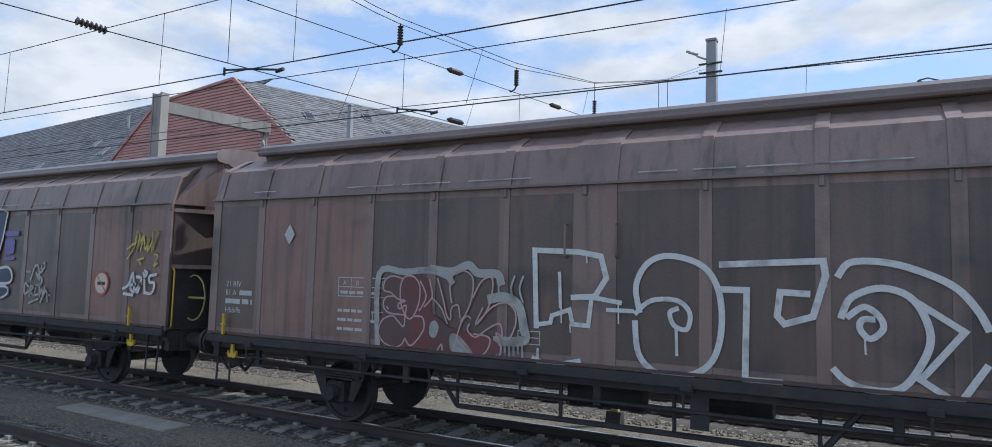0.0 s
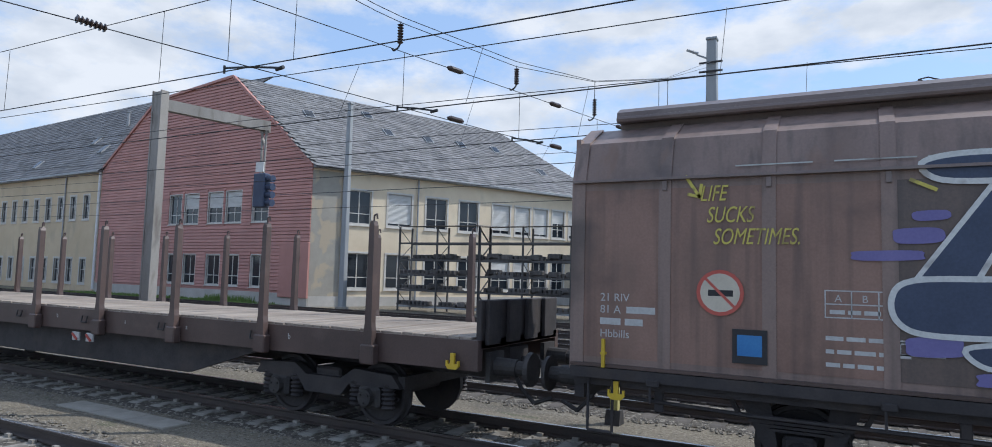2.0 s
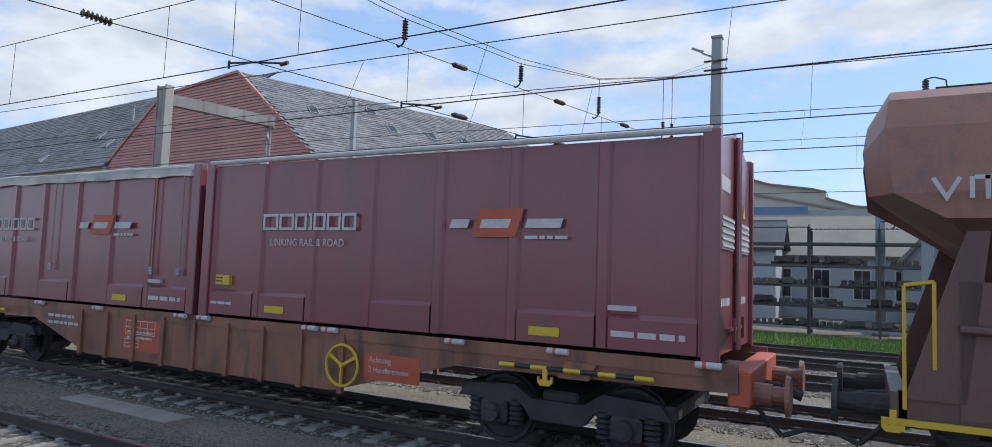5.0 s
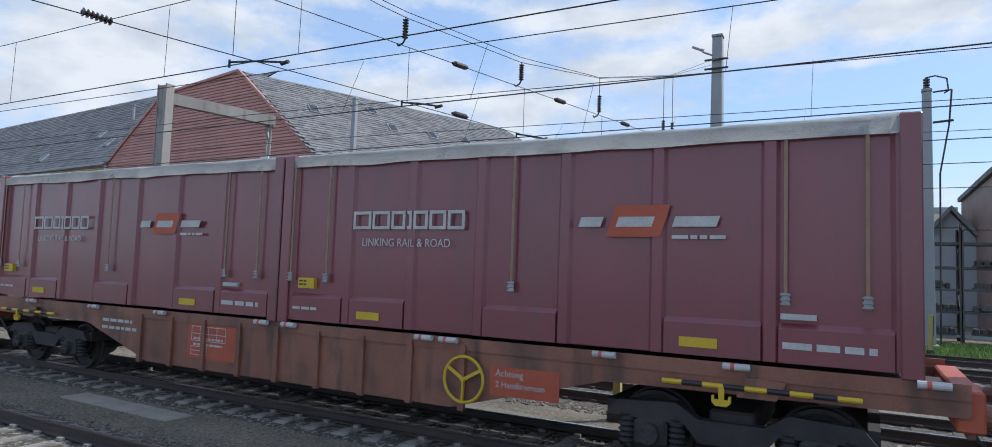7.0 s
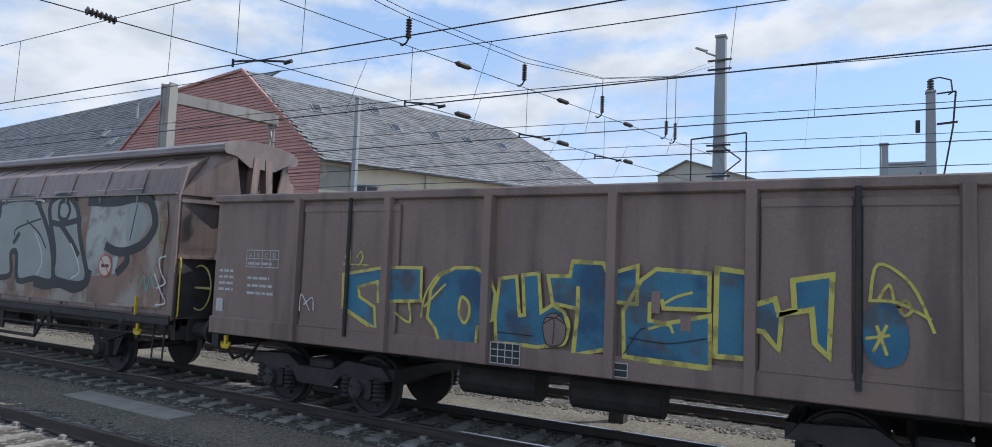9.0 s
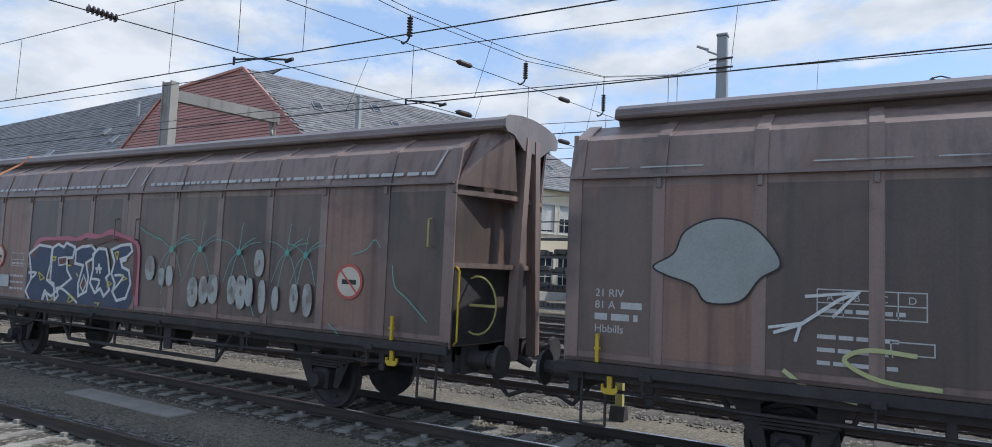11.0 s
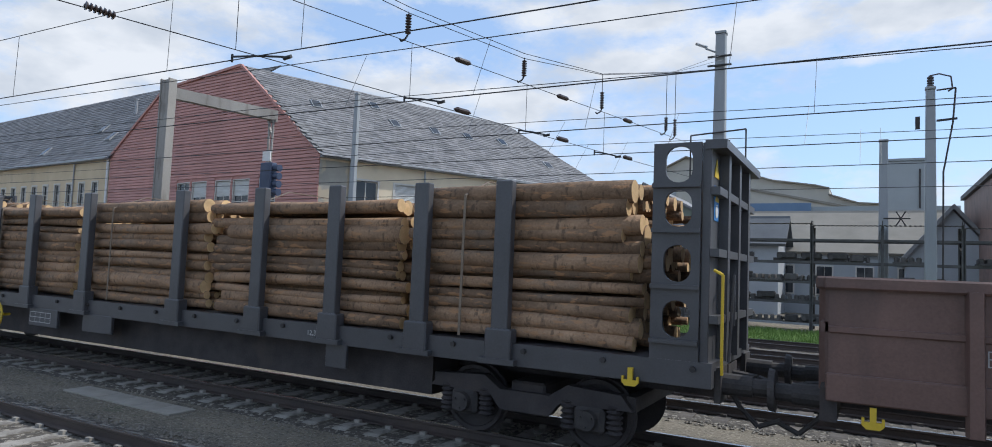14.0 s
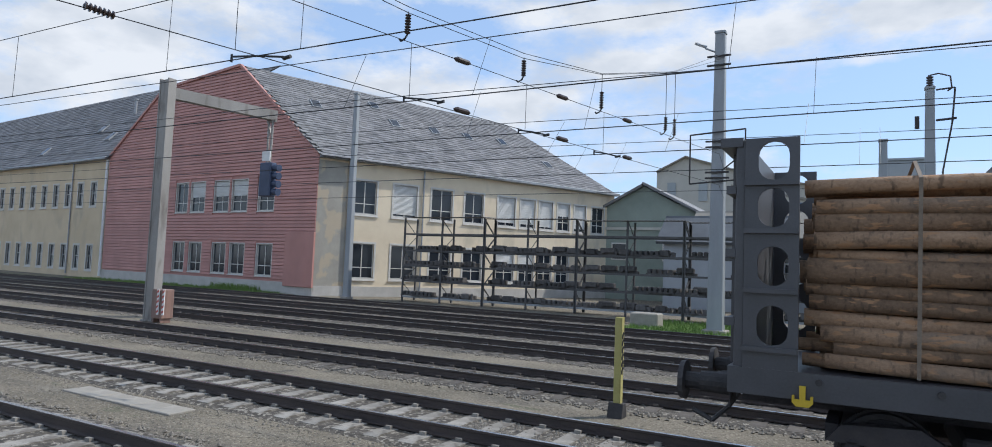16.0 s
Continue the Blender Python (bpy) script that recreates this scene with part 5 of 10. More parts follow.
def side_frame_bm(k):
    bm = B()
    y = 1.02 * k
    prof = [(-1.45, 0.62), (-1.3, 0.8), (-0.6, 0.84), (-0.35, 0.68), (0.35, 0.68), (0.6, 0.84), (1.3, 0.8), (1.45, 0.62), (0.5, 0.6), (0.35, 0.42), (-0.35, 0.42), (-0.5, 0.6)]
    v = [bm.verts.new((a, y - 0.08, z)) for a, z in prof]
    w = [bm.verts.new((a, y + 0.08, z)) for a, z in prof]
    n = len(prof)
    for i in range(n):
        bm.faces.new((v[i], v[(i + 1) % n], w[(i + 1) % n], w[i]))
    bm.faces.new(v[::-1]), bm.faces.new(w)
    bmesh.ops.recalc_face_normals(bm, faces=bm.faces[:])
    return bm


def buffers(parent, half, z=1.04, length=0.6, mat=None):
    for sx in (-1, 1):
        for sy in (-1, 1):
            bm = B()
            y = 0.875 * sy
            rod(bm, (sx * half, y, z), (sx * (half + length * 0.62), y, z), 0.13, 0.12, 14)
            rod(bm, (sx * (half + length * 0.55), y, z), (sx * (half + length * 0.93), y, z), 0.1, seg=12)
            rod(bm, (sx * (half + length * 0.9), y, z), (sx * (half + length), y, z), 0.23, 0.22, 18)
            box(bm, sx * half - 0.02, sx * half + 0.02 + 0.03 * sx, y - 0.2, y + 0.2, z - 0.2, z + 0.2)
            part("buffer", bm, mat or M_DARK, parent)
        bm = B()
        pipe(bm, [(sx * half, 0, z), (sx * (half + 0.3), 0, z - 0.03), (sx * (half + 0.55), 0, z - 0.12)], 0.06, 8)
        part("coupling_hook", bm, M_DARK, parent)
        bm = B()
        pts = [(sx * half, -0.3, z - 0.1), (sx * (half + 0.15), -0.32, z - 0.35), (sx * (half + 0.35), -0.3, z - 0.55), (sx * (half + 0.6), -0.25, z - 0.45)]
        pipe(bm, pts, 0.03, 7)
        part("brake_hose", bm, M_DARK, parent)


def tow_hook(parent, x, y, z, mat=M_YELLOW):
    """A small anchor-shaped hook under the sill."""
    bm = B()
    pr = [(-0.03, 0.24), (0.03, 0.24), (0.028, 0.1), (0.075, 0.1), (0.075, 0.14), (0.1, 0.14), (0.1, 0.07), (0.06, 0.03), (-0.06, 0.03), (-0.1, 0.07), (-0.1, 0.14), (-0.075, 0.14), (-0.075, 0.1), (-0.028, 0.1)]
    a = [bm.verts.new((x + p, y - 0.04, z + q)) for p, q in pr]
    b = [bm.verts.new((x + p, y, z + q)) for p, q in pr]
    n = len(pr)
    bm.faces.new(a), bm.faces.new(b[::-1])
    for k in range(n):
        bm.faces.new((a[k], b[k], b[(k + 1) % n], a[(k + 1) % n]))
    bmesh.ops.recalc_face_normals(bm, faces=bm.faces[:])
    part("tow_hook", bm, mat, parent, "yellow tow hook")


def handrail(parent, pts, mat=M_YELLOW, r=0.018):
    bm = B()
    pipe(bm, pts, r, 6)
    part("handrail", bm, mat, parent)


def handwheel(parent, x, y, z, r, mat=M_YELLOW):
    bm = B()
    n = 24
    for i in range(n):
        a, b = i * 2 * math.pi / n, (i + 1) * 2 * math.pi / n
        rod(bm, (x + r * math.cos(a), y, z + r * math.sin(a)), (x + r * math.cos(b), y, z + r * math.sin(b)), 0.022, seg=6)
    for i in range(3):
        a = i * 2.094 + 0.5
        beam(bm, (x, y, z), (x + r * math.cos(a), y, z + r * math.sin(a)), 0.025, 0.045)
    rod(bm, (x, y - 0.03, z), (x, y + 0.3, z), 0.03, seg=8)
    part("handwheel", bm, mat, parent, "yellow three-spoked brake handwheel")


def flat(parent, name, pts, y, mat, label=""):
    return part(name, blob(B(), pts, y), mat, parent, label)


def disc(parent, name, x, z, r, y, mat, label="", n=20):
    return flat(parent, name, [(x + r * math.cos(i * 2 * math.pi / n), z + r * math.sin(i * 2 * math.pi / n)) for i in range(n)], y, mat, label)


def ban_sign(parent, x, z, r, y):
    disc(parent, "sign_plate", x, z, r, y, M_SIGNRED)
    disc(parent, "sign_face", x, z, r * 0.84, y - 0.002, M_SIGNCREAM, "round prohibition sign")
    bm = B()
    blob(bm, [(x - r * 0.5, z - r * 0.15), (x + r * 0.55, z - r * 0.15), (x + r * 0.55, z + r * 0.12), (x - r * 0.5, z + r * 0.12)], y - 0.003)
    part("sign_mark", bm, M_PBLACK, parent)
    part("sign_bar", ribbon(B(), [(x - r * 0.6, z + r * 0.6), (x + r * 0.6, z - r * 0.6)], r * 0.12, y - 0.004), M_SIGNRED, parent)


def stencil_box(parent, x, z, w, h, y, cols=0, rows=0, mat=None, lw=0.012):
    bm = B()
    ribbon(bm, [(x, z), (x + w, z), (x + w, z + h), (x, z + h)], lw, y, closed=True)
    for i in range(1, cols):
        ribbon(bm, [(x + w * i / cols, z), (x + w * i / cols, z + h)], lw, y)
    for i in range(1, rows):
        ribbon(bm, [(x, z + h * i / rows), (x + w, z + h * i / rows)], lw, y)
    part("stencil_frame", bm, mat or M_PWHITE, parent)


def stencils(parent, x, y, seed, k=1.0, mat=None):
    """The block of white data beside a wagon's end; the running number stays a row of bars."""
    mat = mat or M_PWHITE
    words("21 RIV", x, y - 0.001, 2.02, 0.13, mat, parent)
    words("81 A", x, y - 0.001, 1.88, 0.13, mat, parent)
    part("data_print", bars(B(), x + 0.32, y, 1.885, 0.34 * k, 0.11, 1, seed=seed), mat, parent)
    part("data_print", bars(B(), x, y, 1.745, 0.62 * k, 0.11, 1, seed=seed + 1), mat, parent)
    words("Hbbills", x, y - 0.001, 1.6, 0.13, mat, parent)


def load_grid(parent, x, z, y, cols=4, mat=None, w=0.95):
    mat = mat or M_PWHITE
    stencil_box(parent, x, z, w, 0.27, y, cols, 2, mat)
    for i, c in enumerate("ABCD"[:cols]):
        words(c, x + w * (i + 0.5) / cols, y - 0.001, z + 0.16, 0.1, mat, parent, align="CENTER")
    part("data_print", bars(B(), x + 0.04, y, z + 0.035, w - 0.08, 0.06, 1, seed=3), mat, parent)


# ---- covered wagon with sliding walls ----
def covered_wagon(label, u0, u1, seed, brown=M_BROWN, strap=False, light=(), dashes=False):
    L = u1 - u0
    h = L / 2
    w = wagon("covered_wagon", label, (u0 + u1) / 2)
    Y = 1.4
    prof_side = [(-Y, 1.22), (-Y, 3.43), (-1.27, 3.93), (-0.8, 4.19), (-0.7, 4.2)]
    full = prof_side + [(-p, z) for p, z in prof_side[::-1]]
    mid = -h + L * 0.485 if seed % 2 else -h + L * 0.49
    for x0, x1 in ((-h, mid - 0.13), (mid + 0.13, h - 0.02)):
        bm = B()
        prism(bm, full, x0, x1)
        part("sliding_wall", bm, brown, w, "sliding side wall with rolled upper edge")
    bm = B()
    prism(bm, [(y * 1.012, z + (0.012 if z > 3 else 0)) for y, z in full], mid - 0.13, mid + 0.13)
    part("centre_pillar", bm, brown, w)
    # bottom rail and rolled edge between wall and roof slope
    bm = B()
    for s in (-1, 1):
        beam(bm, (-h, s * 1.405, 1.27), (h, s * 1.405, 1.27), 0.1, 0.035)
    part("bottom_rail", bm, M_FLATWAGON, w)
    bm = B()
    for s in (-1, 1):
        beam(bm, (-h, s * 1.41, 3.44), (h, s * 1.41, 3.44), 0.13, 0.03)
    part("edge_rail", bm, M_BROWN_ROOF, w)
    # ribs
    n = 6
    for a, b in ((-h, mid - 0.13), (mid + 0.13, h)):
        for i in range(n + 1):
            x = a + (b - a) * i / n
            wd = 0.14
            if i in (0, n):
                x += 0.06 if i == 0 else -0.06
                wd = 0.17
            bm = B()
            pr = [(-Y - 0.018, 1.2), (-Y - 0.02, 3.42), (-1.288, 3.945), (-0.8, 4.212), (-0.8, 4.17), (-1.25, 3.9), (-Y + 0.01, 3.4), (-Y + 0.01, 1.2)]
            prism(bm, pr, x - wd / 2, x + wd / 2)
            part("rib", bm, brown, w)
        for i in range(n):
            xa, xb = a + (b - a) * i / n, a + (b - a) * (i + 1) / n
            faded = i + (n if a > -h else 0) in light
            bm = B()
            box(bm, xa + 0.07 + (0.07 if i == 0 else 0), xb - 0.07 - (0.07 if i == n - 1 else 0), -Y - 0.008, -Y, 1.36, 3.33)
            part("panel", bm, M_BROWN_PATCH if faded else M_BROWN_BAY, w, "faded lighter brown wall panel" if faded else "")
            bm = B()
            box(bm, xb - 0.03, xb + 0.03, -Y - 0.045, -Y, 3.3, 3.42, 0.008)
            part("roof_bracket", bm, M_BROWN_ROOF, w)
    # roof with overhanging lip
    bm = B()
    rp = [(-0.68, 4.17), (-0.72, 4.28), (-0.85, 4.27), (-0.89, 4.31), (-0.88, 4.4), (-0.76, 4.47), (-0.4, 4.53), (0, 4.55), (0.4, 4.53), (0.76, 4.47), (0.88, 4.4), (0.89, 4.31), (0.85, 4.27), (0.72, 4.28), (0.68, 4.17)]
    prism(bm, rp, -h + 0.35, h + 0.42)
    part("roof", bm, M_BROWN_ROOF, w, "ribbed brown roof with a raised lip")
    bm = B()
    rod(bm, (-h + 0.35, -0.86, 4.31), (h + 0.42, -0.86, 4.31), 0.045, seg=8)
    part("roof_lip", bm, M_BROWN_ROOF, w)
    # ends: plain at one, a hooded recess with an A-frame at the other
    bm = B()
    box(bm, -h - 0.03, -h + 0.03, -1.3, 1.3, 1.22, 4.0)
    part("end_wall", bm, brown, w)
    # end wall in the darker bay brown, taking in the recess's shade
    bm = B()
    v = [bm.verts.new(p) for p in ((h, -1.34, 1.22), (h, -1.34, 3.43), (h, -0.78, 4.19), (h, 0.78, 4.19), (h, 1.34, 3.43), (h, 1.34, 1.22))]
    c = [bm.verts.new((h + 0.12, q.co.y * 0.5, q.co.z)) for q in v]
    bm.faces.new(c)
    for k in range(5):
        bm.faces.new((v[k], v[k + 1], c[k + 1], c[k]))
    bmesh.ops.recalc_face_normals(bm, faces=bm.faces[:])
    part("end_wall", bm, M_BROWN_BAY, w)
    bm = B()
    gp = [(-0.9, 4.3), (-0.89, 4.41), (-0.77, 4.485), (-0.4, 4.545), (0, 4.565), (0.4, 4.545), (0.77, 4.485), (0.89, 4.41), (0.9, 4.3), (0.84, 4.24), (0.62, 4.22), (0.3, 4.05), (-0.3, 4.05), (-0.62, 4.22), (-0.84, 4.24)]
    prism(bm, gp, h + 0.42, h + 0.46)
    part("hood", bm, M_BROWN_ROOF, w)
    for y0, y1 in ((-0.14, -0.36), (0.14, 0.36)):
        part("end_post", beam(B(), (h + 0.4, y0, 4.25), (h + 0.4, y1, 1.0), 0.15, 0.16), brown, w)
    for s in (-1, 1):
        part("hood_side", plate(B(), [(h - 0.01, s * 1.38, 3.42), (h - 0.01, s * 0.82, 4.2), (h + 0.42, s * 0.6, 4.34), (h + 0.42, s * 0.42, 3.42)], 0.03), brown, w)
    for z in (2.36, 3.36):
        bm = B()
        plate(bm, [(h, -1.36, z), (h + 0.4, -0.5, z), (h + 0.4, 0.5, z), (h, 1.36, z)], 0.07)
        part("end_shelf", bm, brown, w)
    # near-black sheets over the lower end wall paint in the recess's shade
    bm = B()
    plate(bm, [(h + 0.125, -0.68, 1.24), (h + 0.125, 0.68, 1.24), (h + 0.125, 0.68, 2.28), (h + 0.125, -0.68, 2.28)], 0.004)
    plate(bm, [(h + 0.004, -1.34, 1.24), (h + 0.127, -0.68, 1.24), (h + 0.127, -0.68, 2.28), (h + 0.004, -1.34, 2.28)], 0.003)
    part("recess_shade", bm, M_UNDER, w)
    bm = B()
    n2 = 22
    for i in range(n2):
        a, b = i * 2 * math.pi / n2, (i + 1) * 2 * math.pi / n2
        rod(bm, (h + 0.18 + 0.3 * math.cos(a), -1.0, 1.78 + 0.4 * math.sin(a)), (h + 0.18 + 0.3 * math.cos(b), -1.0, 1.78 + 0.4 * math.sin(b)), 0.014, seg=6)
    beam(bm, (h - 0.12, -1.0, 1.78), (h + 0.48, -1.0, 1.78), 0.035)
    part("end_wheel", bm, M_DIMYELLOW, w, "yellow crank wheel on the wagon end")
    handrail(w, [(h + 0.02, -1.32, 1.25), (h + 0.08, -1.34, 1.3), (h + 0.08, -1.34, 2.25), (h + 0.02, -1.32, 2.3)], M_YELLOW, 0.015)
    # frame and running gear
    bm = B()
    box(bm, -h, h, -1.33, -1.22, 1.02, 1.2)
    box(bm, -h, h, 1.22, 1.33, 1.02, 1.2)
    box(bm, -h, h, -1.2, 1.2, 1.1, 1.2)
    box(bm, -h, -h + 0.12, -1.3, 1.3, 0.85, 1.2)
    box(bm, h - 0.12, h, -1.3, 1.3, 0.85, 1.2)
    part("underframe", bm, M_UNDER, w)
    bm = B()
    box(bm, -h, h, -1.46, -1.4, 1.12, 1.24)
    part("guide_rail", bm, M_UNDER, w)
    for x in (-4.45, 4.45):
        wheelset(w, x, 0.48)
        axle_guard(w, x)
    bm = B()
    pipe(bm, [(-2.6, -1.2, 1.05), (-2.2, -1.2, 0.55), (2.2, -1.2, 0.55), (2.6, -1.2, 1.05)], 0.035)
    for x in (-2.2, -0.7, 0.7, 2.2):
        rod(bm, (x, -1.2, 0.55), (x, -1.2, 1.05), 0.025, seg=6)
    part("truss_rod", bm, M_UNDER, w)
    part("air_tank", rod(B(), (-0.9, -0.3, 0.78), (0.1, -0.3, 0.78), 0.2, seg=14), M_UNDER, w)
    part("air_tank", rod(B(), (0.6, 0.3, 0.75), (1.6, 0.3, 0.75), 0.22, seg=14), M_UNDER, w)
    part("brake_plate", box(B(), 0.9, 1.1, -1.3, -1.26, 0.65, 1.05), M_UNDER, w)
    for x in (-5.9, -3.0, -0.2, 2.9, 5.8):
        part("brake_rod_bracket", box(B(), x - 0.05, x + 0.05, -1.3, -1.24, 0.78, 1.05, 0.01), M_UNDER, w)
    buffers(w, h, 1.03, 0.55)
    tow_hook(w, -h + 0.55, -1.36, 0.85)
    tow_hook(w, h - 0.95, -1.36, 0.85)
    for x in (-h + 0.42, h - 0.9):
        bm = B()
        box(bm, x - 0.018, x + 0.018, -1.5, -1.46, 1.25, 1.58)
        box(bm, x - 0.025, x + 0.035, -1.52, -1.46, 1.4, 1.43)
        part("lock_lever", bm, M_YELLOW, w)
    for x in (mid - 0.35, mid + 0.28, h - 0.35):
        handrail(w, [(x, -1.42, 2.55), (x, -1.5, 2.57), (x, -1.5, 2.93), (x, -1.42, 2.95)], brown if x < h - 1 else M_DIMYELLOW, 0.014)
    for x in (-h + 1.0, -h + 3.3, mid - 0.9, mid + 1.1, mid + 3.4, h - 1.3):
        bm = B()
        box(bm, x - 0.07, x + 0.07, -1.5, -1.44, 1.08, 1.16, 0.01)
        rod(bm, (x - 0.03, -1.47, 1.08), (x - 0.03, -1.47, 0.9), 0.015, seg=6)
        part("sill_fitting", bm, M_UNDER, w)
    bm = B()
    pipe(bm, [(-h + 0.3, -1.3, 0.92), (-h + 2.0, -1.3, 0.86), (-0.8, -1.3, 0.84), (2.2, -1.3, 0.84), (h - 0.4, -1.3, 0.92)], 0.022, 6)
    part("brake_pipe", bm, M_UNDER, w)
    for s in (-1, 1):
        bm = B()
        pipe(bm, [(s * (h - 0.2), -1.36, 1.1), (s * (h - 0.2), -1.38, 0.5), (s * (h - 0.5), -1.38, 0.5), (s * (h - 0.5), -1.36, 1.1)], 0.018, 6)
        part("foot_step", bm, M_UNDER, w)
    yy = -Y - 0.012
    stencils(w, -h + 0.35, yy, seed)
    load_grid(w, -h + 2.75, 1.95, yy)
    part("data_print", bars(B(), -h + 2.75, yy, 1.72, 0.75, 0.06, 3, 2.2, seed=seed + 3), M_PWHITE, w)
    stencil_box(w, -h + 3.4, 1.62, 0.36, 0.12, yy)
    stencil_box(w, mid - 1.0, 1.46, 0.3, 0.16, yy, 1, 2)
    if not dashes:
        bm = B()
        rr2 = random.Random(seed)
        x = -h + 0.25
        while x < h - 0.6:
            k = rr2.uniform(0.3, 1.0)
            if rr2.random() < 0.75 and not (x < mid + 0.2 and x + k > mid - 0.2):
                bm.faces.new([bm.verts.new(q) for q in ((x, -1.403, 3.545), (x + k, -1.403, 3.545), (x + k, -1.399, 3.56), (x, -1.399, 3.56))])
            x += k + rr2.uniform(0.05, 0.3)
        part("worn_edge_paint", bm, M_PGREY, w, "thin worn pale line along the rolled edge")
    if dashes:
        bm = B()
        for xa, xb in ((-h + 0.22, -h + 0.42), (mid - 0.28, mid - 0.12), (mid + 0.2, mid + 0.36), (h - 0.4, h - 0.22)):
            bm.faces.new([bm.verts.new(q) for q in ((xa, -1.405, 3.56), (xa + 0.035, -1.405, 3.56), (xb + 0.035, -1.284, 3.965), (xb, -1.284, 3.965))])
        x = -h + 0.3
        rr2 = random.Random(9)
        while x < h - 0.4:
            k = rr2.uniform(0.05, 0.22)
            if abs(x - mid) > 0.3:
                v = [bm.verts.new(p) for p in ((x, -1.402, 3.56), (x + k, -1.402, 3.56), (x + k, -1.389, 3.61), (x, -1.389, 3.61))]
                bm.faces.new(v)
            x += k + rr2.uniform(0.02, 0.08)
        part("worn_edge_paint", bm, M_PWHITE, w, "broken white paint line along the edge")
    return w, h, mid


# ---- flat wagon with stakes ----
def flat_wagon(u0, u1):
    h = (u1 - u0) / 2
    w = wagon("flat_wagon", "brown bogie flat wagon with a plank deck and upright stakes", (u0 + u1) / 2)
    bm = B()
    prism(bm, [(-1.32, 1.42), (-1.32, 1.02), (-1.2, 1.02), (-1.2, 1.3), (1.2, 1.3), (1.2, 1.02), (1.32, 1.02), (1.32, 1.42)], -h, h)
    part("underframe", bm, M_FLATWAGON, w, "brown steel side sill")
    bm = B()
    for s in (-1, 1):
        plate(bm, [(-5.2, s * 1.1 - 0.04, 1.05), (-3.2, s * 1.1 - 0.04, 0.46), (3.2, s * 1.1 - 0.04, 0.46), (5.2, s * 1.1 - 0.04, 1.05)], 0.08)
    box(bm, -h + 0.05, h - 0.05, -0.3, 0.3, 0.8, 1.25)
    part("fishbelly_girder", bm, M_UNDER, w)
    mes = []
    for k in range(3):
        pb = B()
        box(pb, -0.09, 0.09, -1.26, 1.26, 0.0, 0.045, 0.006)
        me = bpy.data.meshes.new("plank")
        pb.to_mesh(me)
        pb.free()
        me.materials.append(M_PLANK)
        mes.append(me)
    n = int(2 * h / 0.19)
    rr = random.Random(2)
    for i in range(n):
        o = new("plank", mes[i % 3])
        o.parent = w
        o.matrix_basis = pose(-h + 0.1 + i * 0.19, rr.uniform(-0.012, 0.012), 1.41 + rr.uniform(-0.006, 0.006), 0, 0, rr.uniform(-0.3, 0.3))
    for i in range(8):
        x = -h + 1.46 + i * (2 * h - 3.2) / 7
        for s in (-1, 1):
            st = B()
            y = s * 1.4
            pr = [(-0.075, 1.0), (0.075, 1.0), (0.075, 1.45), (0.058, 1.55), (0.045, 2.95), (0.018, 3.02), (-0.018, 3.02), (-0.045, 2.95), (-0.058, 1.55), (-0.075, 1.45)]
            a = [st.verts.new((x + dx, y - 0.05, z)) for dx, z in pr]
            b = [st.verts.new((x + dx, y + 0.05, z)) for dx, z in pr]
            m = len(pr)
            st.faces.new(a), st.faces.new(b[::-1])
            for j in range(m):
                st.faces.new((a[j], b[j], b[(j + 1) % m], a[(j + 1) % m]))
            bmesh.ops.recalc_face_normals(st, faces=st.faces[:])
            pipe(st, [(x, y, 3.0), (x, y, 3.1), (x + 0.05, y, 3.12), (x + 0.06, y, 3.05)], 0.015, 5)
            part("stake", st, M_FLATWAGON, w)
            bm = B()
            box(bm, x - 0.12, x + 0.12, y - 0.075, y + 0.075, 0.98, 1.26, 0.02)
            part("stake_pocket", bm, M_FLATWAGON, w)
    for sx in (-1, 1):
        bm = B()
        if sx < 0:
            beam(bm, (-h - 0.08, -1.2, 1.7), (-h + 0.72, 1.2, 1.7), 0.045, 0.48)
            part("end_board", bm, M_PLYWOOD, w, "raw plywood board set askew at the end")
        else:
            box(bm, h - 0.08, h, -1.25, 1.25, 1.3, 1.95, 0.01)
            for k in range(4):
                box(bm, h, h + 0.06, -1.15 + k * 0.6, -0.8 + k * 0.6, 1.35, 1.95, 0.01)
            part("end_flap", bm, M_UNDER, w, "dark raised end flap")
    for x in (-h + 2.85, h - 2.85):
        bogie(w, x)
    buffers(w, h, 1.05)
    tow_hook(w, -h + 0.35, -1.36, 1.0)
    tow_hook(w, h - 0.35, -1.36, 1.0)
    yy = -1.325
    stencil_box(w, -h + 0.7, 1.16, 0.85, 0.2, yy, 3, 2)
    for i, c in enumerate("ABC"):
        words(c, -h + 0.7 + 0.85 * (i + 0.5) / 3, yy - 0.001, 1.275, 0.085, M_PWHITE, w, align="CENTER")
    part("data_print", bars(B(), -h + 0.75, yy, 1.19, 0.75, 0.05, 1, seed=4), M_PWHITE, w)
    bm = B()
    box(bm, -h + 3.75, -h + 5.2, -1.36, -1.33, 0.92, 1.27)
    part("data_board", bm, M_UNDER, w, "black data board")
    part("data_print", bars(B(), -h + 3.8, -1.364, 1.12, 0.8, 0.1, 1, seed=8), M_PWHITE, w)
    words("RIV A", -h + 3.8, -1.365, 0.96, 0.11, M_PWHITE, w)
    part("data_print", bars(B(), -h + 4.2, -1.364, 0.965, 0.25, 0.1, 1, seed=9), M_PWHITE, w)
    words("Rs", -h + 4.6, -1.365, 0.96, 0.11, M_PWHITE, w)
    stencil_box(w, -h + 4.8, 1.11, 0.35, 0.11, -1.364, lw=0.009)
    bm = B()
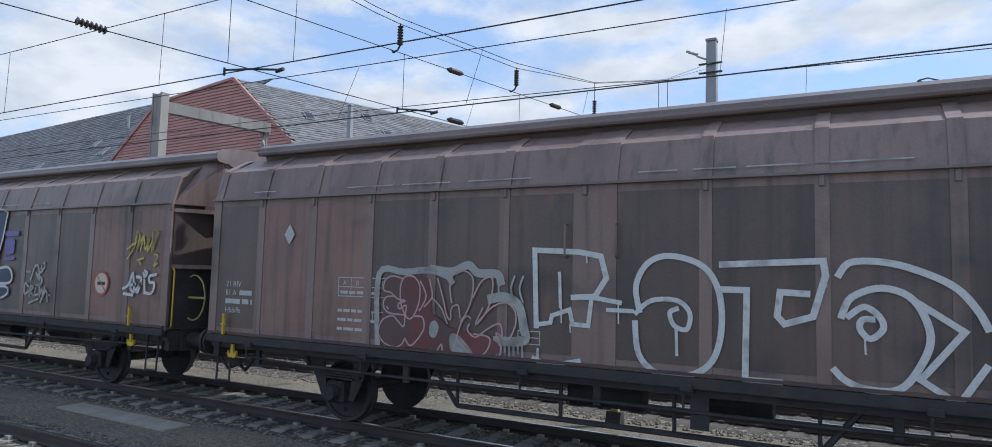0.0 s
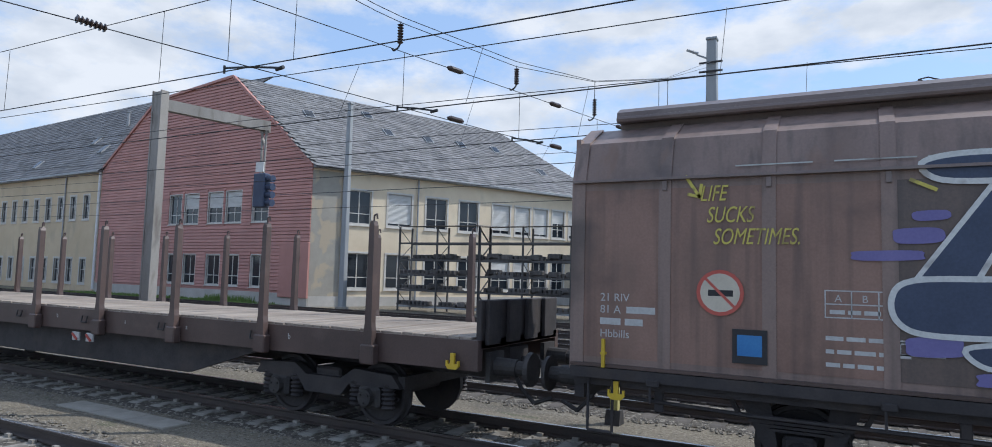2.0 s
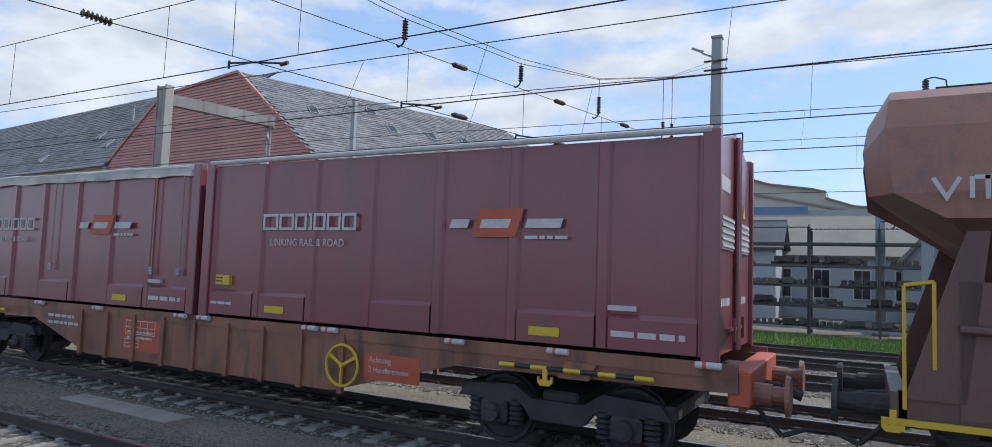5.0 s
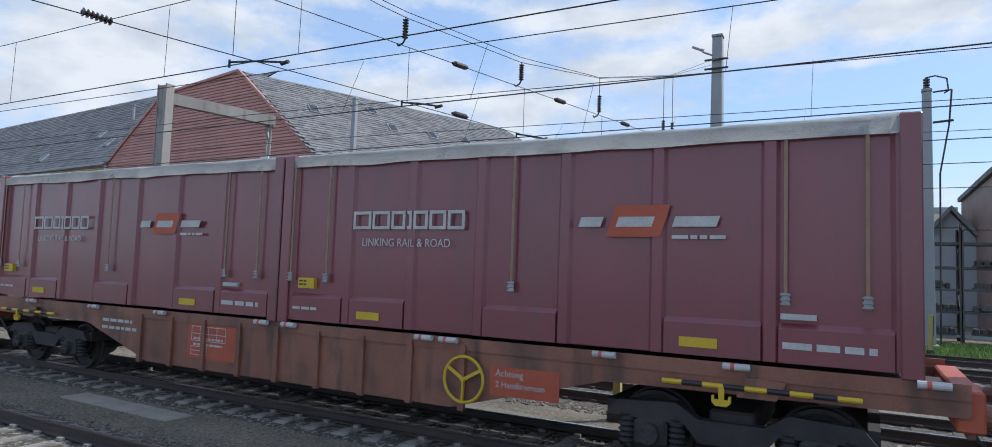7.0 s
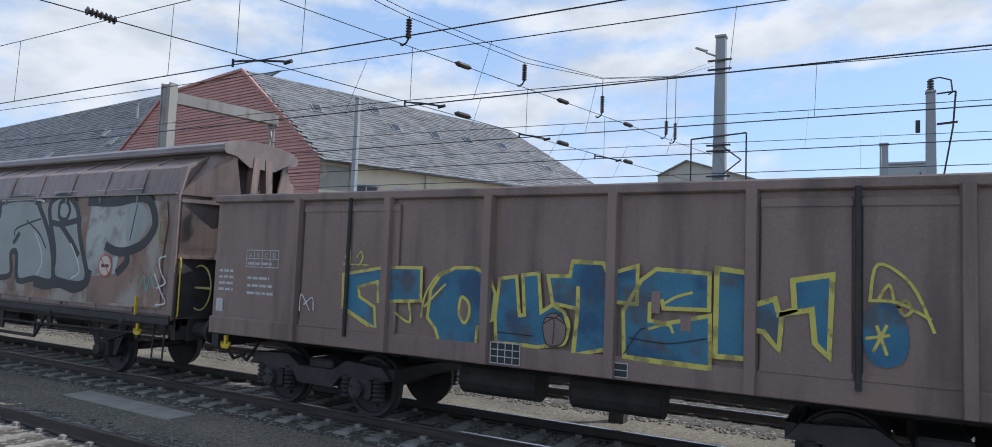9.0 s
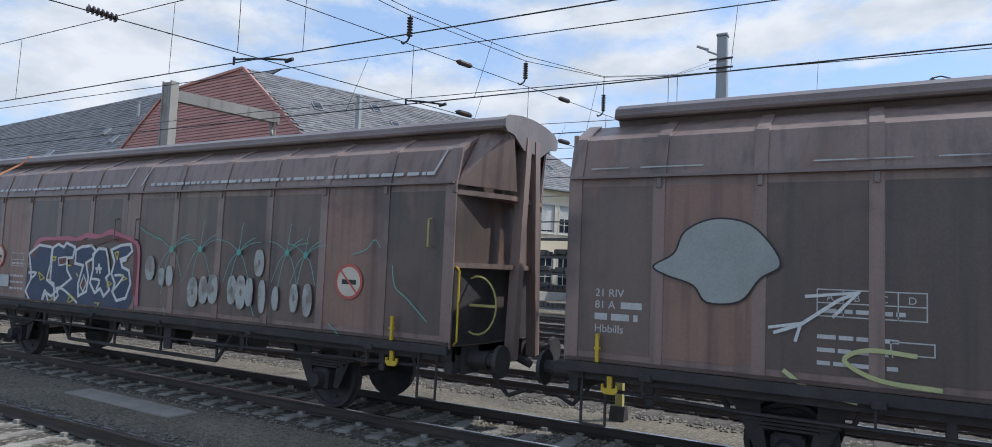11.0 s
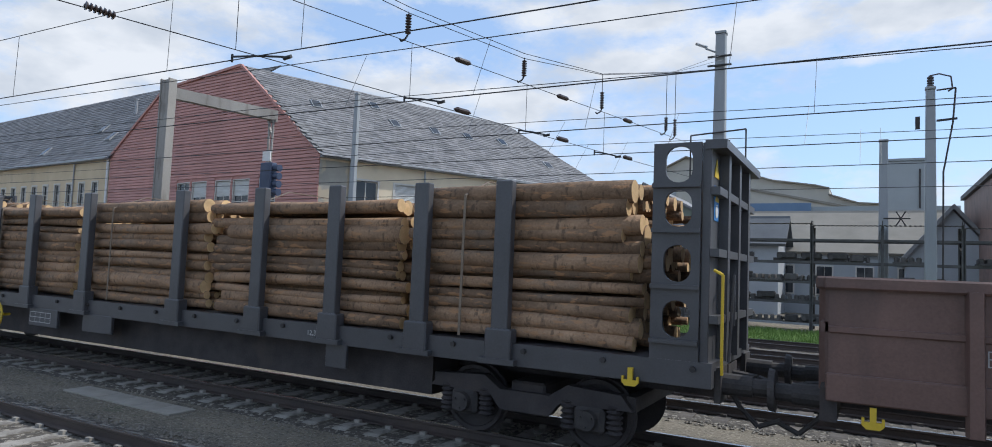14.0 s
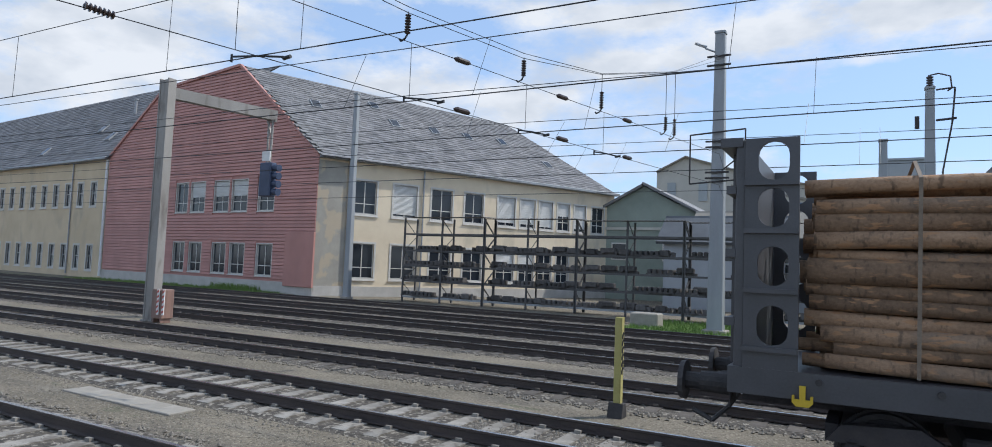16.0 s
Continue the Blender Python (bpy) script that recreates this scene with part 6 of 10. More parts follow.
    box(bm, -h + 5.4, -h + 5.7, -1.36, -1.33, 0.92, 1.1)
    part("white_placard", bm, M_PWHITE, w)
    words("18.5m", -h + 5.0, -1.366, 0.96, 0.1, M_PWHITE, w)
    for i, c in ((0.4, "d"), (3.0, "e"), (7.3, "b"), (9.5, "a"), (11.2, "a"), (13.6, "b")):
        words(c, -h + i + 1.2, yy - 0.001, 1.22, 0.12, M_PWHITE, w)
    for k in range(6):
        bm = B()
        r = 0.07
        pipe(bm, [(-h + 2.6 + k * 2.3 - 0.08, -1.35, 1.3), (-h + 2.6 + k * 2.3 - 0.08, -1.37, 1.18), (-h + 2.6 + k * 2.3 + 0.08, -1.37, 1.18), (-h + 2.6 + k * 2.3 + 0.08, -1.35, 1.3)], 0.014, 6)
        part("lashing_ring", bm, M_DARK, w)
    for x in (h - 8.5, h - 8.95):
        bm = B()
        box(bm, x - 0.11, x + 0.11, -1.36, -1.33, 0.82, 0.98)
        part("lever_plate", bm, M_PWHITE, w)
        part("lever", beam(B(), (x - 0.08, -1.38, 0.95), (x + 0.08, -1.38, 0.84), 0.03), M_SIGNRED, w)
    return w, h


# ---- hopper wagon ----
def pierced_plate(outline, holes, t):
    """Upright plate along x with rounded openings (x0, x1, z0, z1, radius)."""
    bm = B()
    def loop(pts):
        v = [bm.verts.new((a, 0, b)) for a, b in pts]
        return [bm.edges.new((v[k], v[(k + 1) % len(v)])) for k in range(len(v))]
    edges = loop(outline)
    for x0, x1, z0, z1, r in holes:
        pts = []
        for cx, cz, a0 in ((x1 - r, z1 - r, 0), (x0 + r, z1 - r, 90), (x0 + r, z0 + r, 180), (x1 - r, z0 + r, 270)):
            pts += [(cx + r * math.cos(radians(a0 + k * 22.5)), cz + r * math.sin(radians(a0 + k * 22.5))) for k in range(5)]
        edges += loop(pts)
    bmesh.ops.triangle_fill(bm, edges=edges, use_beauty=True)
    bmesh.ops.recalc_face_normals(bm, faces=bm.faces[:])
    bmesh.ops.solidify(bm, geom=bm.faces[:], thickness=t)
    return bm


def hopper_wagon(u0, u1):
    h = (u1 - u0) / 2
    w = wagon("hopper_wagon", "red-brown two-axle hopper wagon with a swing-out roof", (u0 + u1) / 2)
    sec = [(-0.45, 4.42), (-0.66, 4.4), (-0.85, 4.27), (-1.08, 3.92), (-1.42, 3.2), (-1.43, 2.95), (-0.95, 2.45), (-0.6, 2.15)]
    full = sec + [(-y, z) for y, z in sec[::-1]]
    n = len(full)
    bm = B()

    def ring(zs, xs_, ky=1.0, kz=1.0):
        return [bm.verts.new((float(np.interp(z, zs, xs_)), y * ky, 3.3 + (z - 3.3) * kz)) for y, z in full]
    zs = (2.15, 2.45, 2.95, 3.2, 3.92, 4.42)
    rings = [ring(zs, [x - 0.2 for x in (-2.9, -3.2, -3.7, -4.0, -4.05, -4.0)], 0.6, 0.7), ring(zs, (-2.75, -3.05, -3.55, -3.98, -4.05, -3.98)),
             ring(zs, (2.5, 2.72, 3.3, 3.72, 3.72, 3.5)), ring(zs, (2.75, 3.05, 3.8, 4.12, 4.14, 3.75), 0.86, 0.9), ring(zs, (3.0, 3.4, 4.2, 4.36, 4.36, 4.1), 0.55, 0.68)]
    for A, C in zip(rings[:-1], rings[1:]):
        for i in range(n):
            bm.faces.new((A[i], A[(i + 1) % n], C[(i + 1) % n], C[i]))
    bm.faces.new(rings[0][::-1]), bm.faces.new(rings[-1])
    bmesh.ops.recalc_face_normals(bm, faces=bm.faces[:])
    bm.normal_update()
    # faces pointing down take the darker brown, their shade painted in
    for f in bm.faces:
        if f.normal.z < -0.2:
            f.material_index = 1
    part("hopper_body", bm, [M_HOPPER, M_HOPPER_GRIME_SHADE], w, "riveted red-brown hopper body")
    bm = B()
    for s in (-1, 1):
        box(bm, -h + 0.4, h - 0.5, s * 0.46 - 0.05, s * 0.46 + 0.05, 4.4, 4.46)
    box(bm, -h + 0.4, h - 0.5, -0.42, 0.42, 4.41, 4.44)
    part("roof_flap", bm, M_UNDER, w)
    # lower side with openings
    def side(s):
        y = s * 1.28
        bm = pierced_plate([(-h + 0.5, 1.05), (h - 0.5, 1.05), (h - 0.5, 2.35), (-h + 0.5, 2.35)], ((-2.35, -0.9, 1.5, 2.25, 0.1), (0.97, 2.46, 1.4, 2.25, 0.1), (-0.42, 0.5, 1.6, 2.2, 0.26), (2.82, 3.42, 1.45, 2.15, 0.29)), 0.04)
        o = part("side_plate", bm, M_HOPPER_GRIME_SHADE, w, "dark brown side plate with openings")
        o.matrix_basis = pose(0, y, 0)
    side(-1)
    side(1)
    for s in (-1, 1):
        for a, b in ((-h + 0.15, 1), (h - 0.15, -1)):
            bm = B()
            plate(bm, [(a - b * 0.1, s * 1.29 - 0.03, 1.2), (a + b * 0.4, s * 1.29 - 0.03, 1.2), (a + b * 0.62, s * 1.29 - 0.03, 2.95), (a + b * 0.46, s * 1.29 - 0.03, 2.95)], 0.06)
            part("corner_strut", bm, M_HOPPER_GRIME_SHADE, w)
    bm = B()
    box(bm, -h, h, -1.3, -1.16, 1.0, 1.26)
    box(bm, -h, h, 1.16, 1.3, 1.0, 1.26)
    for s in (-1, 1):
        box(bm, s * h - 0.07, s * h + 0.07, -1.3, 1.3, 0.9, 1.26)
    part("underframe", bm, M_HOPPER_GRIME_SHADE, w)
    for x in (-1.9, 1.1):
        bm = B()
        v = [bm.verts.new(p) for p in ((x - 0.8, -0.9, 2.3), (x + 0.8, -0.9, 2.3), (x + 0.4, -0.95, 0.75), (x - 0.4, -0.95, 0.75), (x - 0.8, 0.9, 2.3), (x + 0.8, 0.9, 2.3), (x + 0.4, 0.95, 0.75), (x - 0.4, 0.95, 0.75))]
        for f in ((0, 3, 2, 1), (4, 5, 6, 7), (0, 1, 5, 4), (2, 3, 7, 6), (0, 4, 7, 3), (1, 2, 6, 5)):
            bm.faces.new([v[i] for i in f])
        part("chute", bm, M_UNDER, w)
    for x in (-1.9, 1.1):
        bm = B()
        plate(bm, [(x - 0.45, -1.0, 1.35), (x + 0.55, -1.0, 1.35), (x + 0.35, -1.22, 0.45), (x - 0.3, -1.22, 0.45)], 0.03)
        part("chute_flap", bm, M_LOGGREY, w, "grey discharge flap")
    bm = B()
    rod(bm, (-h + 0.5, -1.36, 1.9), (h - 2.0, -1.36, 1.72), 0.045, seg=10)
    rod(bm, (-h + 1.9, -1.36, 1.16), (h - 2.0, -1.36, 1.0), 0.035, seg=8)
    part("operating_shaft", bm, M_HOPPER_GRIME_SHADE, w)
    # end platform with ladder trunk, canopy, shelves and rails
    part("ladder_trunk", box(B(), h - 0.02, h + 0.2, -0.72, -0.42, 1.26, 3.5, 0.01), M_HOPPER, w)
    part("ladder_trunk", box(B(), h - 0.02, h + 0.16, 0.5, 0.75, 1.26, 3.3, 0.01), M_HOPPER_GRIME_SHADE, w)
    part("canopy", plate(B(), [(h - 0.35, -1.1, 3.62), (h + 0.3, -1.1, 3.5), (h + 0.3, -0.2, 3.5), (h - 0.35, -0.2, 3.62)], 0.05), M_HOPPER, w)
    part("end_shelf", box(B(), h - 0.75, h + 0.25, -1.22, 1.22, 2.32, 2.42, 0.01), M_HOPPER_GRIME_SHADE, w)
    part("end_bin", plate(B(), [(h - 0.95, -0.95, 2.4), (h - 0.2, -0.95, 2.4), (h - 0.35, -0.95, 1.3), (h - 0.8, -0.95, 1.3)], 0.03), M_HOPPER_GRIME_SHADE, w)
    part("end_platform", box(B(), h - 0.5, h + 0.3, -1.25, 1.25, 1.2, 1.27, 0.01), M_HOPPER_GRIME_SHADE, w)
    for y in (-0.9, 0.9):
        part("platform_post", rod(B(), (h + 0.24, y, 1.27), (h + 0.24, y, 1.62), 0.035, seg=8), M_SIGNRED if y < 0 else M_DARK, w)
    for k in range(7):
        part("rung", rod(B(), (h + 0.22, -0.7, 1.45 + k * 0.3), (h + 0.22, -0.44, 1.45 + k * 0.3), 0.016, seg=6), M_DARK, w)
    part("handrail", pipe(B(), [(-h + 0.05, -1.32, 1.1), (-h + 0.05, -1.34, 2.3), (-h + 0.3, -1.34, 2.34), (-h + 0.3, -1.32, 1.5)], 0.02), M_YELLOW, w)
    handrail(w, [(h + 0.02, -1.34, 1.2), (h + 0.02, -1.36, 2.02), (h - 0.1, -1.36, 2.1), (h - 0.28, -1.34, 2.1)])
    part("step_bar", beam(B(), (-h - 0.15, -1.35, 0.98), (-h + 0.85, -1.35, 0.98), 0.05, 0.06), M_YELLOW, w)
    # shelf-like ribs on the lower sill, brake gear under it
    for x in (-2.75, -1.4, -0.1, 1.25, 2.6):
        part("sill_bracket", plate(B(), [(x - 0.1, -1.31, 1.24), (x + 0.1, -1.31, 1.24), (x + 0.04, -1.31, 0.98), (x - 0.04, -1.31, 0.98)], 0.05), M_HOPPER_GRIME_SHADE, w)
    bm = B()
    pipe(bm, [(-2.4, -1.1, 0.72), (-0.6, -1.1, 0.66), (0.9, -1.1, 0.66), (2.5, -1.1, 0.74)], 0.025)
    for x in (-0.55, -0.2, 0.3, 0.55):
        rod(bm, (x, -1.12, 1.0), (x, -1.12, 0.58), 0.022, seg=6)
    part("brake_gear", bm, M_UNDER, w)
    stencil_box(w, 2.4, 1.31, 0.5, 0.09, -1.306, 5, 1)
    stencil_box(w, 3.3, 1.3, 0.42, 0.06, -1.306, 6, 1)
    stencil_box(w, 3.62, 1.05, 0.2, 0.11, -1.306, 2, 1)
    stencil_box(w, -0.1, 1.17, 0.13, 0.09, -1.306, 1, 2)
    for x in (-3.0, 3.0):
        wheelset(w, x, 0.48)
        axle_guard(w, x)
    buffers(w, h, 1.05)
    tow_hook(w, -h - 0.05, -1.36, 0.85)
    yy = -1.305
    words("21 RIV", -0.86, yy - 0.002, 1.67, 0.12, M_PWHITE, w)
    words("81A", -0.86, yy - 0.002, 1.54, 0.12, M_PWHITE, w)
    part("data_print", bars(B(), -0.6, yy, 1.545, 0.3, 0.1, 1, seed=5), M_PWHITE, w)
    part("data_print", bars(B(), -0.86, yy, 1.42, 0.62, 0.1, 1, seed=6), M_PWHITE, w)
    words("Fcs", -0.86, yy - 0.002, 1.28, 0.12, M_PWHITE, w)
    words("Schieber 1", -h + 1.9, yy - 0.002, 2.26, 0.075, M_PWHITE, w)
    words("Schieber 2", -h + 4.85, yy - 0.002, 2.26, 0.09, M_PWHITE, w)
    stencil_box(w, -h + 0.75, 2.15, 0.28, 0.1, yy)
    stencil_box(w, -h + 1.1, 2.05, 0.32, 0.2, yy, 1, 2)
    part("data_print", bars(B(), -h + 0.85, yy, 1.9, 0.5, 0.06, 2, seed=11), M_PWHITE, w)
    bm = B()
    box(bm, -h + 3.6, -h + 3.75, -1.32, -1.3, 1.22, 1.32)
    part("orange_tag", bm, M_STRAP, w)
    bm = ribbon(B(), [(-h + 0.3, 3.32), (-h + 0.4, 3.14), (-h + 0.5, 3.32)], 0.04, -1.475)
    ribbon(bm, [(-h + 0.6, 3.32), (-h + 0.6, 3.15)], 0.04, -1.475)
    ribbon(bm, [(-h + 0.72, 3.33), (-h + 0.72, 3.14)], 0.04, -1.475)
    ribbon(bm, [(-h + 0.64, 3.33), (-h + 0.86, 3.33)], 0.04, -1.475)
    part("chalk_mark", bm, M_PWHITE, w)
    for k, (m, z) in enumerate(((M_YELLOW, 3.42), (M_SIGNBLUE, 3.2), (M_YELLOW, 3.02))):
        bm = B()
        box(bm, h + 0.2, h + 0.207, -0.66, -0.48, z - 0.18, z - 0.02)
        part("warning_label", bm, m, w)
    return w, h


# ---- container carrier and its containers ----
def container_wagon(u0, u1, data=True):
    h = (u1 - u0) / 2
    w = wagon("container_wagon", "rusty orange low container carrier wagon with deep side girders", (u0 + u1) / 2)
    for s in (-1, 1):
        bm = B()
        pts = [(-h, 1.28), (-h, 1.05), (-h + 3.9, 1.02), (-h + 5.8, 0.44), (h - 5.8, 0.44), (h - 3.6, 1.02), (h, 1.05), (h, 1.28)]
        plate(bm, [(a, s * 1.2 - 0.05, z) for a, z in pts], 0.1)
        part("side_girder", bm, M_RUSTFRAME, w, "rusty orange fish-bellied side girder")
    bm = B()
    for s in (-1, 1):
        beam(bm, (-h, s * 1.25, 1.29), (h, s * 1.25, 1.29), 0.04, 0.16)
        for k in range(9):
            x = -h + 5.6 + k * (2 * h - 11.2) / 8
            beam(bm, (x, s * 1.27, 0.42), (x, s * 1.27, 1.28), 0.09, 0.06)
    part("flange", bm, M_RUSTFRAME, w)
    for s in (-1, 1):
        part("headstock", box(B(), s * h - 0.12, s * h + 0.12, -1.2, 1.2, 0.9, 1.3, 0.02), M_ORANGE, w, "orange-red headstock")
    part("centre_sill", box(B(), -h, h, -0.25, 0.25, 0.95, 1.25), M_UNDER, w)
    for k in range(7):
        x = -h + 1.2 + k * (2 * h - 2.4) / 6
        part("cross_beam", box(B(), x - 0.1, x + 0.1, -1.15, 1.15, 1.0, 1.26), M_UNDER, w)
    for x in (-h + 2.2, h - 2.2):
        bogie(w, x)
    buffers(w, h, 1.03, 0.5, M_RUSTFRAME)
    for x in (-h + 0.2, -h + 2.0, -h + 4.2, -h + 6.2, -0.3, 0.3, h - 6.2, h - 5.8, h - 3.6, h - 2.1, h - 0.3):
        bm = B()
        rod(bm, (x - 0.14, -1.34, 1.34), (x + 0.14, -1.34, 1.34), 0.04, seg=10)
        part("support_roller", bm, M_PWHITE, w, "white support roller")
        bm = B()
        rod(bm, (x - 0.06, -1.34, 1.34), (x - 0.02, -1.34, 1.34), 0.043, seg=10)
        part("red_ring", bm, M_SIGNRED, w)
    for x0, x1 in ((-h + 0.9, -h + 2.9), (h - 2.9, h - 0.9)):
        n = 9
        for k in range(n):
            bm = B()
            rod(bm, (x0 + (x1 - x0) * k / n, -1.35, 1.12), (x0 + (x1 - x0) * (k + 1) / n, -1.35, 1.12), 0.03, seg=8)
            part("striped_bar", bm, M_YELLOW if k % 2 == 0 else M_PBLACK, w)
        xc = (x0 + x1) / 2
        bm = B()
        plate(bm, [(xc - 0.2, -1.33, 1.02), (xc + 0.2, -1.33, 1.02), (xc + 0.3, -1.33, 1.22), (xc - 0.1, -1.33, 1.24)], 0.06)
        part("lever_bracket", bm, M_RUSTFRAME, w)
        tow_hook(w, xc - 0.35, -1.34, 0.88)
    handwheel(w, h - 5.55, -1.32, 0.84, 0.3)
    words("Achtung", h - 5.1, -1.262, 0.93, 0.12, M_PWHITE, w)
    words("2 Handbremsen", h - 5.1, -1.262, 0.79, 0.11, M_PWHITE, w)
    bm = B()
    box(bm, h - 5.18, h - 4.2, -1.256, -1.252, 0.68, 1.05)
    part("fresh_paint_patch", bm, M_ORANGE, w)
    bm = B()
    box(bm, -h + 6.9, -h + 8.1, -1.256, -1.252, 0.62, 1.2)
    part("fresh_paint_patch", bm, M_ORANGE, w)
    yy = -1.262
    part("data_print", bars(B(), -h + 4.4, yy, 1.08, 1.1, 0.08, 2, 1.7, seed=21), M_PWHITE, w)
    stencil_box(w, -h + 7.0, 0.92, 0.85, 0.24, yy, 4, 2)
    stencil_box(w, -h + 7.0, 0.68, 0.4, 0.14, yy, 1, 2)
    part("data_print", bars(B(), -h + 7.05, yy, 0.94, 0.75, 0.05, 2, 2.0, seed=22), M_PWHITE, w)
    return w, h


def container(u0, u1, zb=1.42, zt=4.0, tarp=True):
    h = (u1 - u0) / 2
    c = thing("container", "glossy maroon open-top freight container with a white tarpaulin cover" if tarp else "glossy maroon freight container with an end door", "container", "maroon freight containers")
    MOVERS.append((c, (u0 + u1) / 2))
    Y = 1.25
    bm = B()
    box(bm, -h, h, -Y + 0.05, Y - 0.05, zb, zt - 0.05)
    part("shell", bm, M_CONT, c)
    # proud ribs and bottom flange
    xs = [-h + 0.06, -2.99, -1.83, -0.7, 0.53, 1.71, 2.94, h - 0.06]
    for i, x in enumerate(xs):
        bm = B()
        wd = 0.1 if i not in (0, 7) else 0.12
        pr = [(x - wd, -Y + 0.05), (x - wd * 0.6, -Y), (x + wd * 0.6, -Y), (x + wd, -Y + 0.05)]
        a = [bm.verts.new((p, q, zb)) for p, q in pr]
        b = [bm.verts.new((p, q, zt - 0.08)) for p, q in pr]
        for j in range(3):
            bm.faces.new((a[j], a[j + 1], b[j + 1], b[j]))
        bm.faces.new(b), bm.faces.new(a[::-1])
        bmesh.ops.recalc_face_normals(bm, faces=bm.faces[:])
        part("rib", bm, M_CONT, c)
    for i in range(7):
        x0, x1 = xs[i] + 0.12, xs[i + 1] - 0.12
        if i in (2, 4):
            continue
        bm = B()
        prism(bm, [(-Y + 0.05, zb + 0.42), (-Y - 0.005, zb + 0.36), (-Y - 0.005, zb), (-Y + 0.05, zb)], x0 - 0.03, x1 + 0.03)
        part("lower_flange", bm, M_CONT, c)
    for sx in (-1, 1):
        for sy in (-1, 1):
            bm = B()
            box(bm, sx * h - 0.1, sx * h + 0.1 if sx > 0 else sx * h + 0.1, sy * (Y - 0.02) - 0.06, sy * (Y - 0.02) + 0.06, zb - 0.06, zt + 0.02, 0.015)
            part("corner_post", bm, M_CONT, c)
        # end door with bars, labels and grille
        bm = B()
        gab = [(-1.15, zb), (1.15, zb), (1.15, zt - 0.1), (0, zt + 0.18), (-1.15, zt - 0.1)]
        a = [bm.verts.new((sx * h, y, z)) for y, z in gab]
        b = [bm.verts.new((sx * (h + 0.05), y, z)) for y, z in gab]
        bm.faces.new(a), bm.faces.new(b[::-1])
        for j in range(5):
            bm.faces.new((a[j], b[j], b[(j + 1) % 5], a[(j + 1) % 5]))
        bmesh.ops.recalc_face_normals(bm, faces=bm.faces[:])
        part("end_door", bm, M_CONT, c)
        for y in (-0.06, 0.06):
            bm = B()
            rod(bm, (sx * (h + 0.09), y, zb), (sx * (h + 0.09), y, zt + 0.12), 0.035, seg=8)
            part("locking_bar", bm, M_CONT, c)
        for y0 in (-1.0, 0.2):
            bm = B()
            box(bm, sx * (h + 0.06) - 0.012, sx * (h + 0.06) + 0.012, y0, y0 + 0.8, 2.65, 3.05)
            part("grille", bm, M_ZINC, c)
            bm = B()
            for k in range(5):
                box(bm, sx * (h + 0.075) - 0.008, sx * (h + 0.075) + 0.008, y0, y0 + 0.8, 2.68 + k * 0.08, 2.71 + k * 0.08)
            part("grille_slat", bm, M_PWHITE, c)
        if sx > 0:
            for y0, z, m in ((0.18, 3.42, M_YELLOW), (0.18, 3.2, M_STRAP), (0.7, 3.22, M_YELLOW)):
                bm = B()
                if m is M_YELLOW:
                    v = [bm.verts.new((h + 0.056, y, zz)) for y, zz in ((y0 - 0.1, z - 0.08), (y0 + 0.1, z - 0.08), (y0, z + 0.1))]
                    bm.faces.new(v)
                else:
                    box(bm, h + 0.05, h + 0.056, y0 - 0.09, y0 + 0.09, z - 0.09, z + 0.09, 0.002)
                part("warning_label", bm, m, c)
            bm = B()
            box(bm, h + 0.05, h + 0.057, -0.95, -0.4, 3.35, 3.53, 0.003)
            part("name_plate", bm, M_PWHITE, c)
            bm = B()
            for y0, z0, k in ((-0.95, 1.98, 0.6), (0.2, 1.98, 0.7)):
                for i in range(5):
                    box(bm, h + 0.05, h + 0.056, y0 + i * k / 5, y0 + (i + 0.7) * k / 5, z0, z0 + 0.09)
            part("data_print", bm, M_PWHITE, c)
        bm = B()
        box(bm, sx * (h + 0.08) - 0.02, sx * (h + 0.08) + 0.02, -0.6, 0.6, zb + 0.25, zb + 0.29)
        for y in (-0.3, 0.0, 0.35):
            box(bm, sx * (h + 0.1) - 0.02, sx * (h + 0.1) + 0.02, y - 0.02, y + 0.02, zb + 0.12, zb + 0.4)
        part("door_lever", bm, M_CONT, c)
    if tarp:
        bm = B()
        n = 46
        prof = [(-Y - 0.03, zt - 0.19), (-Y - 0.03, zt - 0.03), (-1.05, zt + 0.06), (0, zt + 0.2), (1.05, zt + 0.06), (Y + 0.03, zt - 0.03), (Y + 0.03, zt - 0.19)]
        rows = []
        for i in range(n + 1):
            x = -h + 2 * h * i / n
            rows.append([bm.verts.new((x, y + 0.012 * noise.noise(Vector((x * 2, j, u0))), z + 0.03 * noise.noise(Vector((x * 1.3, j * 0.8, u0))))) for j, (y, z) in enumerate(prof)])
        for a, b in zip(rows[:-1], rows[1:]):
            for j in range(len(prof) - 1):
                bm.faces.new((a[j], a[j + 1], b[j + 1], b[j]))
        bmesh.ops.solidify(bm, geom=bm.faces[:], thickness=0.012)
        part("tarpaulin", bm, M_TARP, c, "white tarpaulin cover", smooth=True)
        for x in (-4.12, -3.38, -0.19, 3.1, 3.87):
            bm = B()
            box(bm, x - 0.018, x + 0.018, -Y - 0.024, -Y - 0.016, zb + 0.72, zt - 0.15)
            part("strap", bm, M_STRAPTAN, c, "tan lashing strap")
            bm = B()
            box(bm, x - 0.04, x + 0.04, -Y - 0.03, -Y - 0.012, zb + 0.6, zb + 0.74, 0.006)
            for k in (0.62, 0.67, 0.72):
                rod(bm, (x - 0.05, -Y - 0.035, zb + k), (x + 0.05, -Y - 0.035, zb + k), 0.012, seg=6)
            part("ratchet", bm, M_ZINC, c)
    else:
        bm = B()
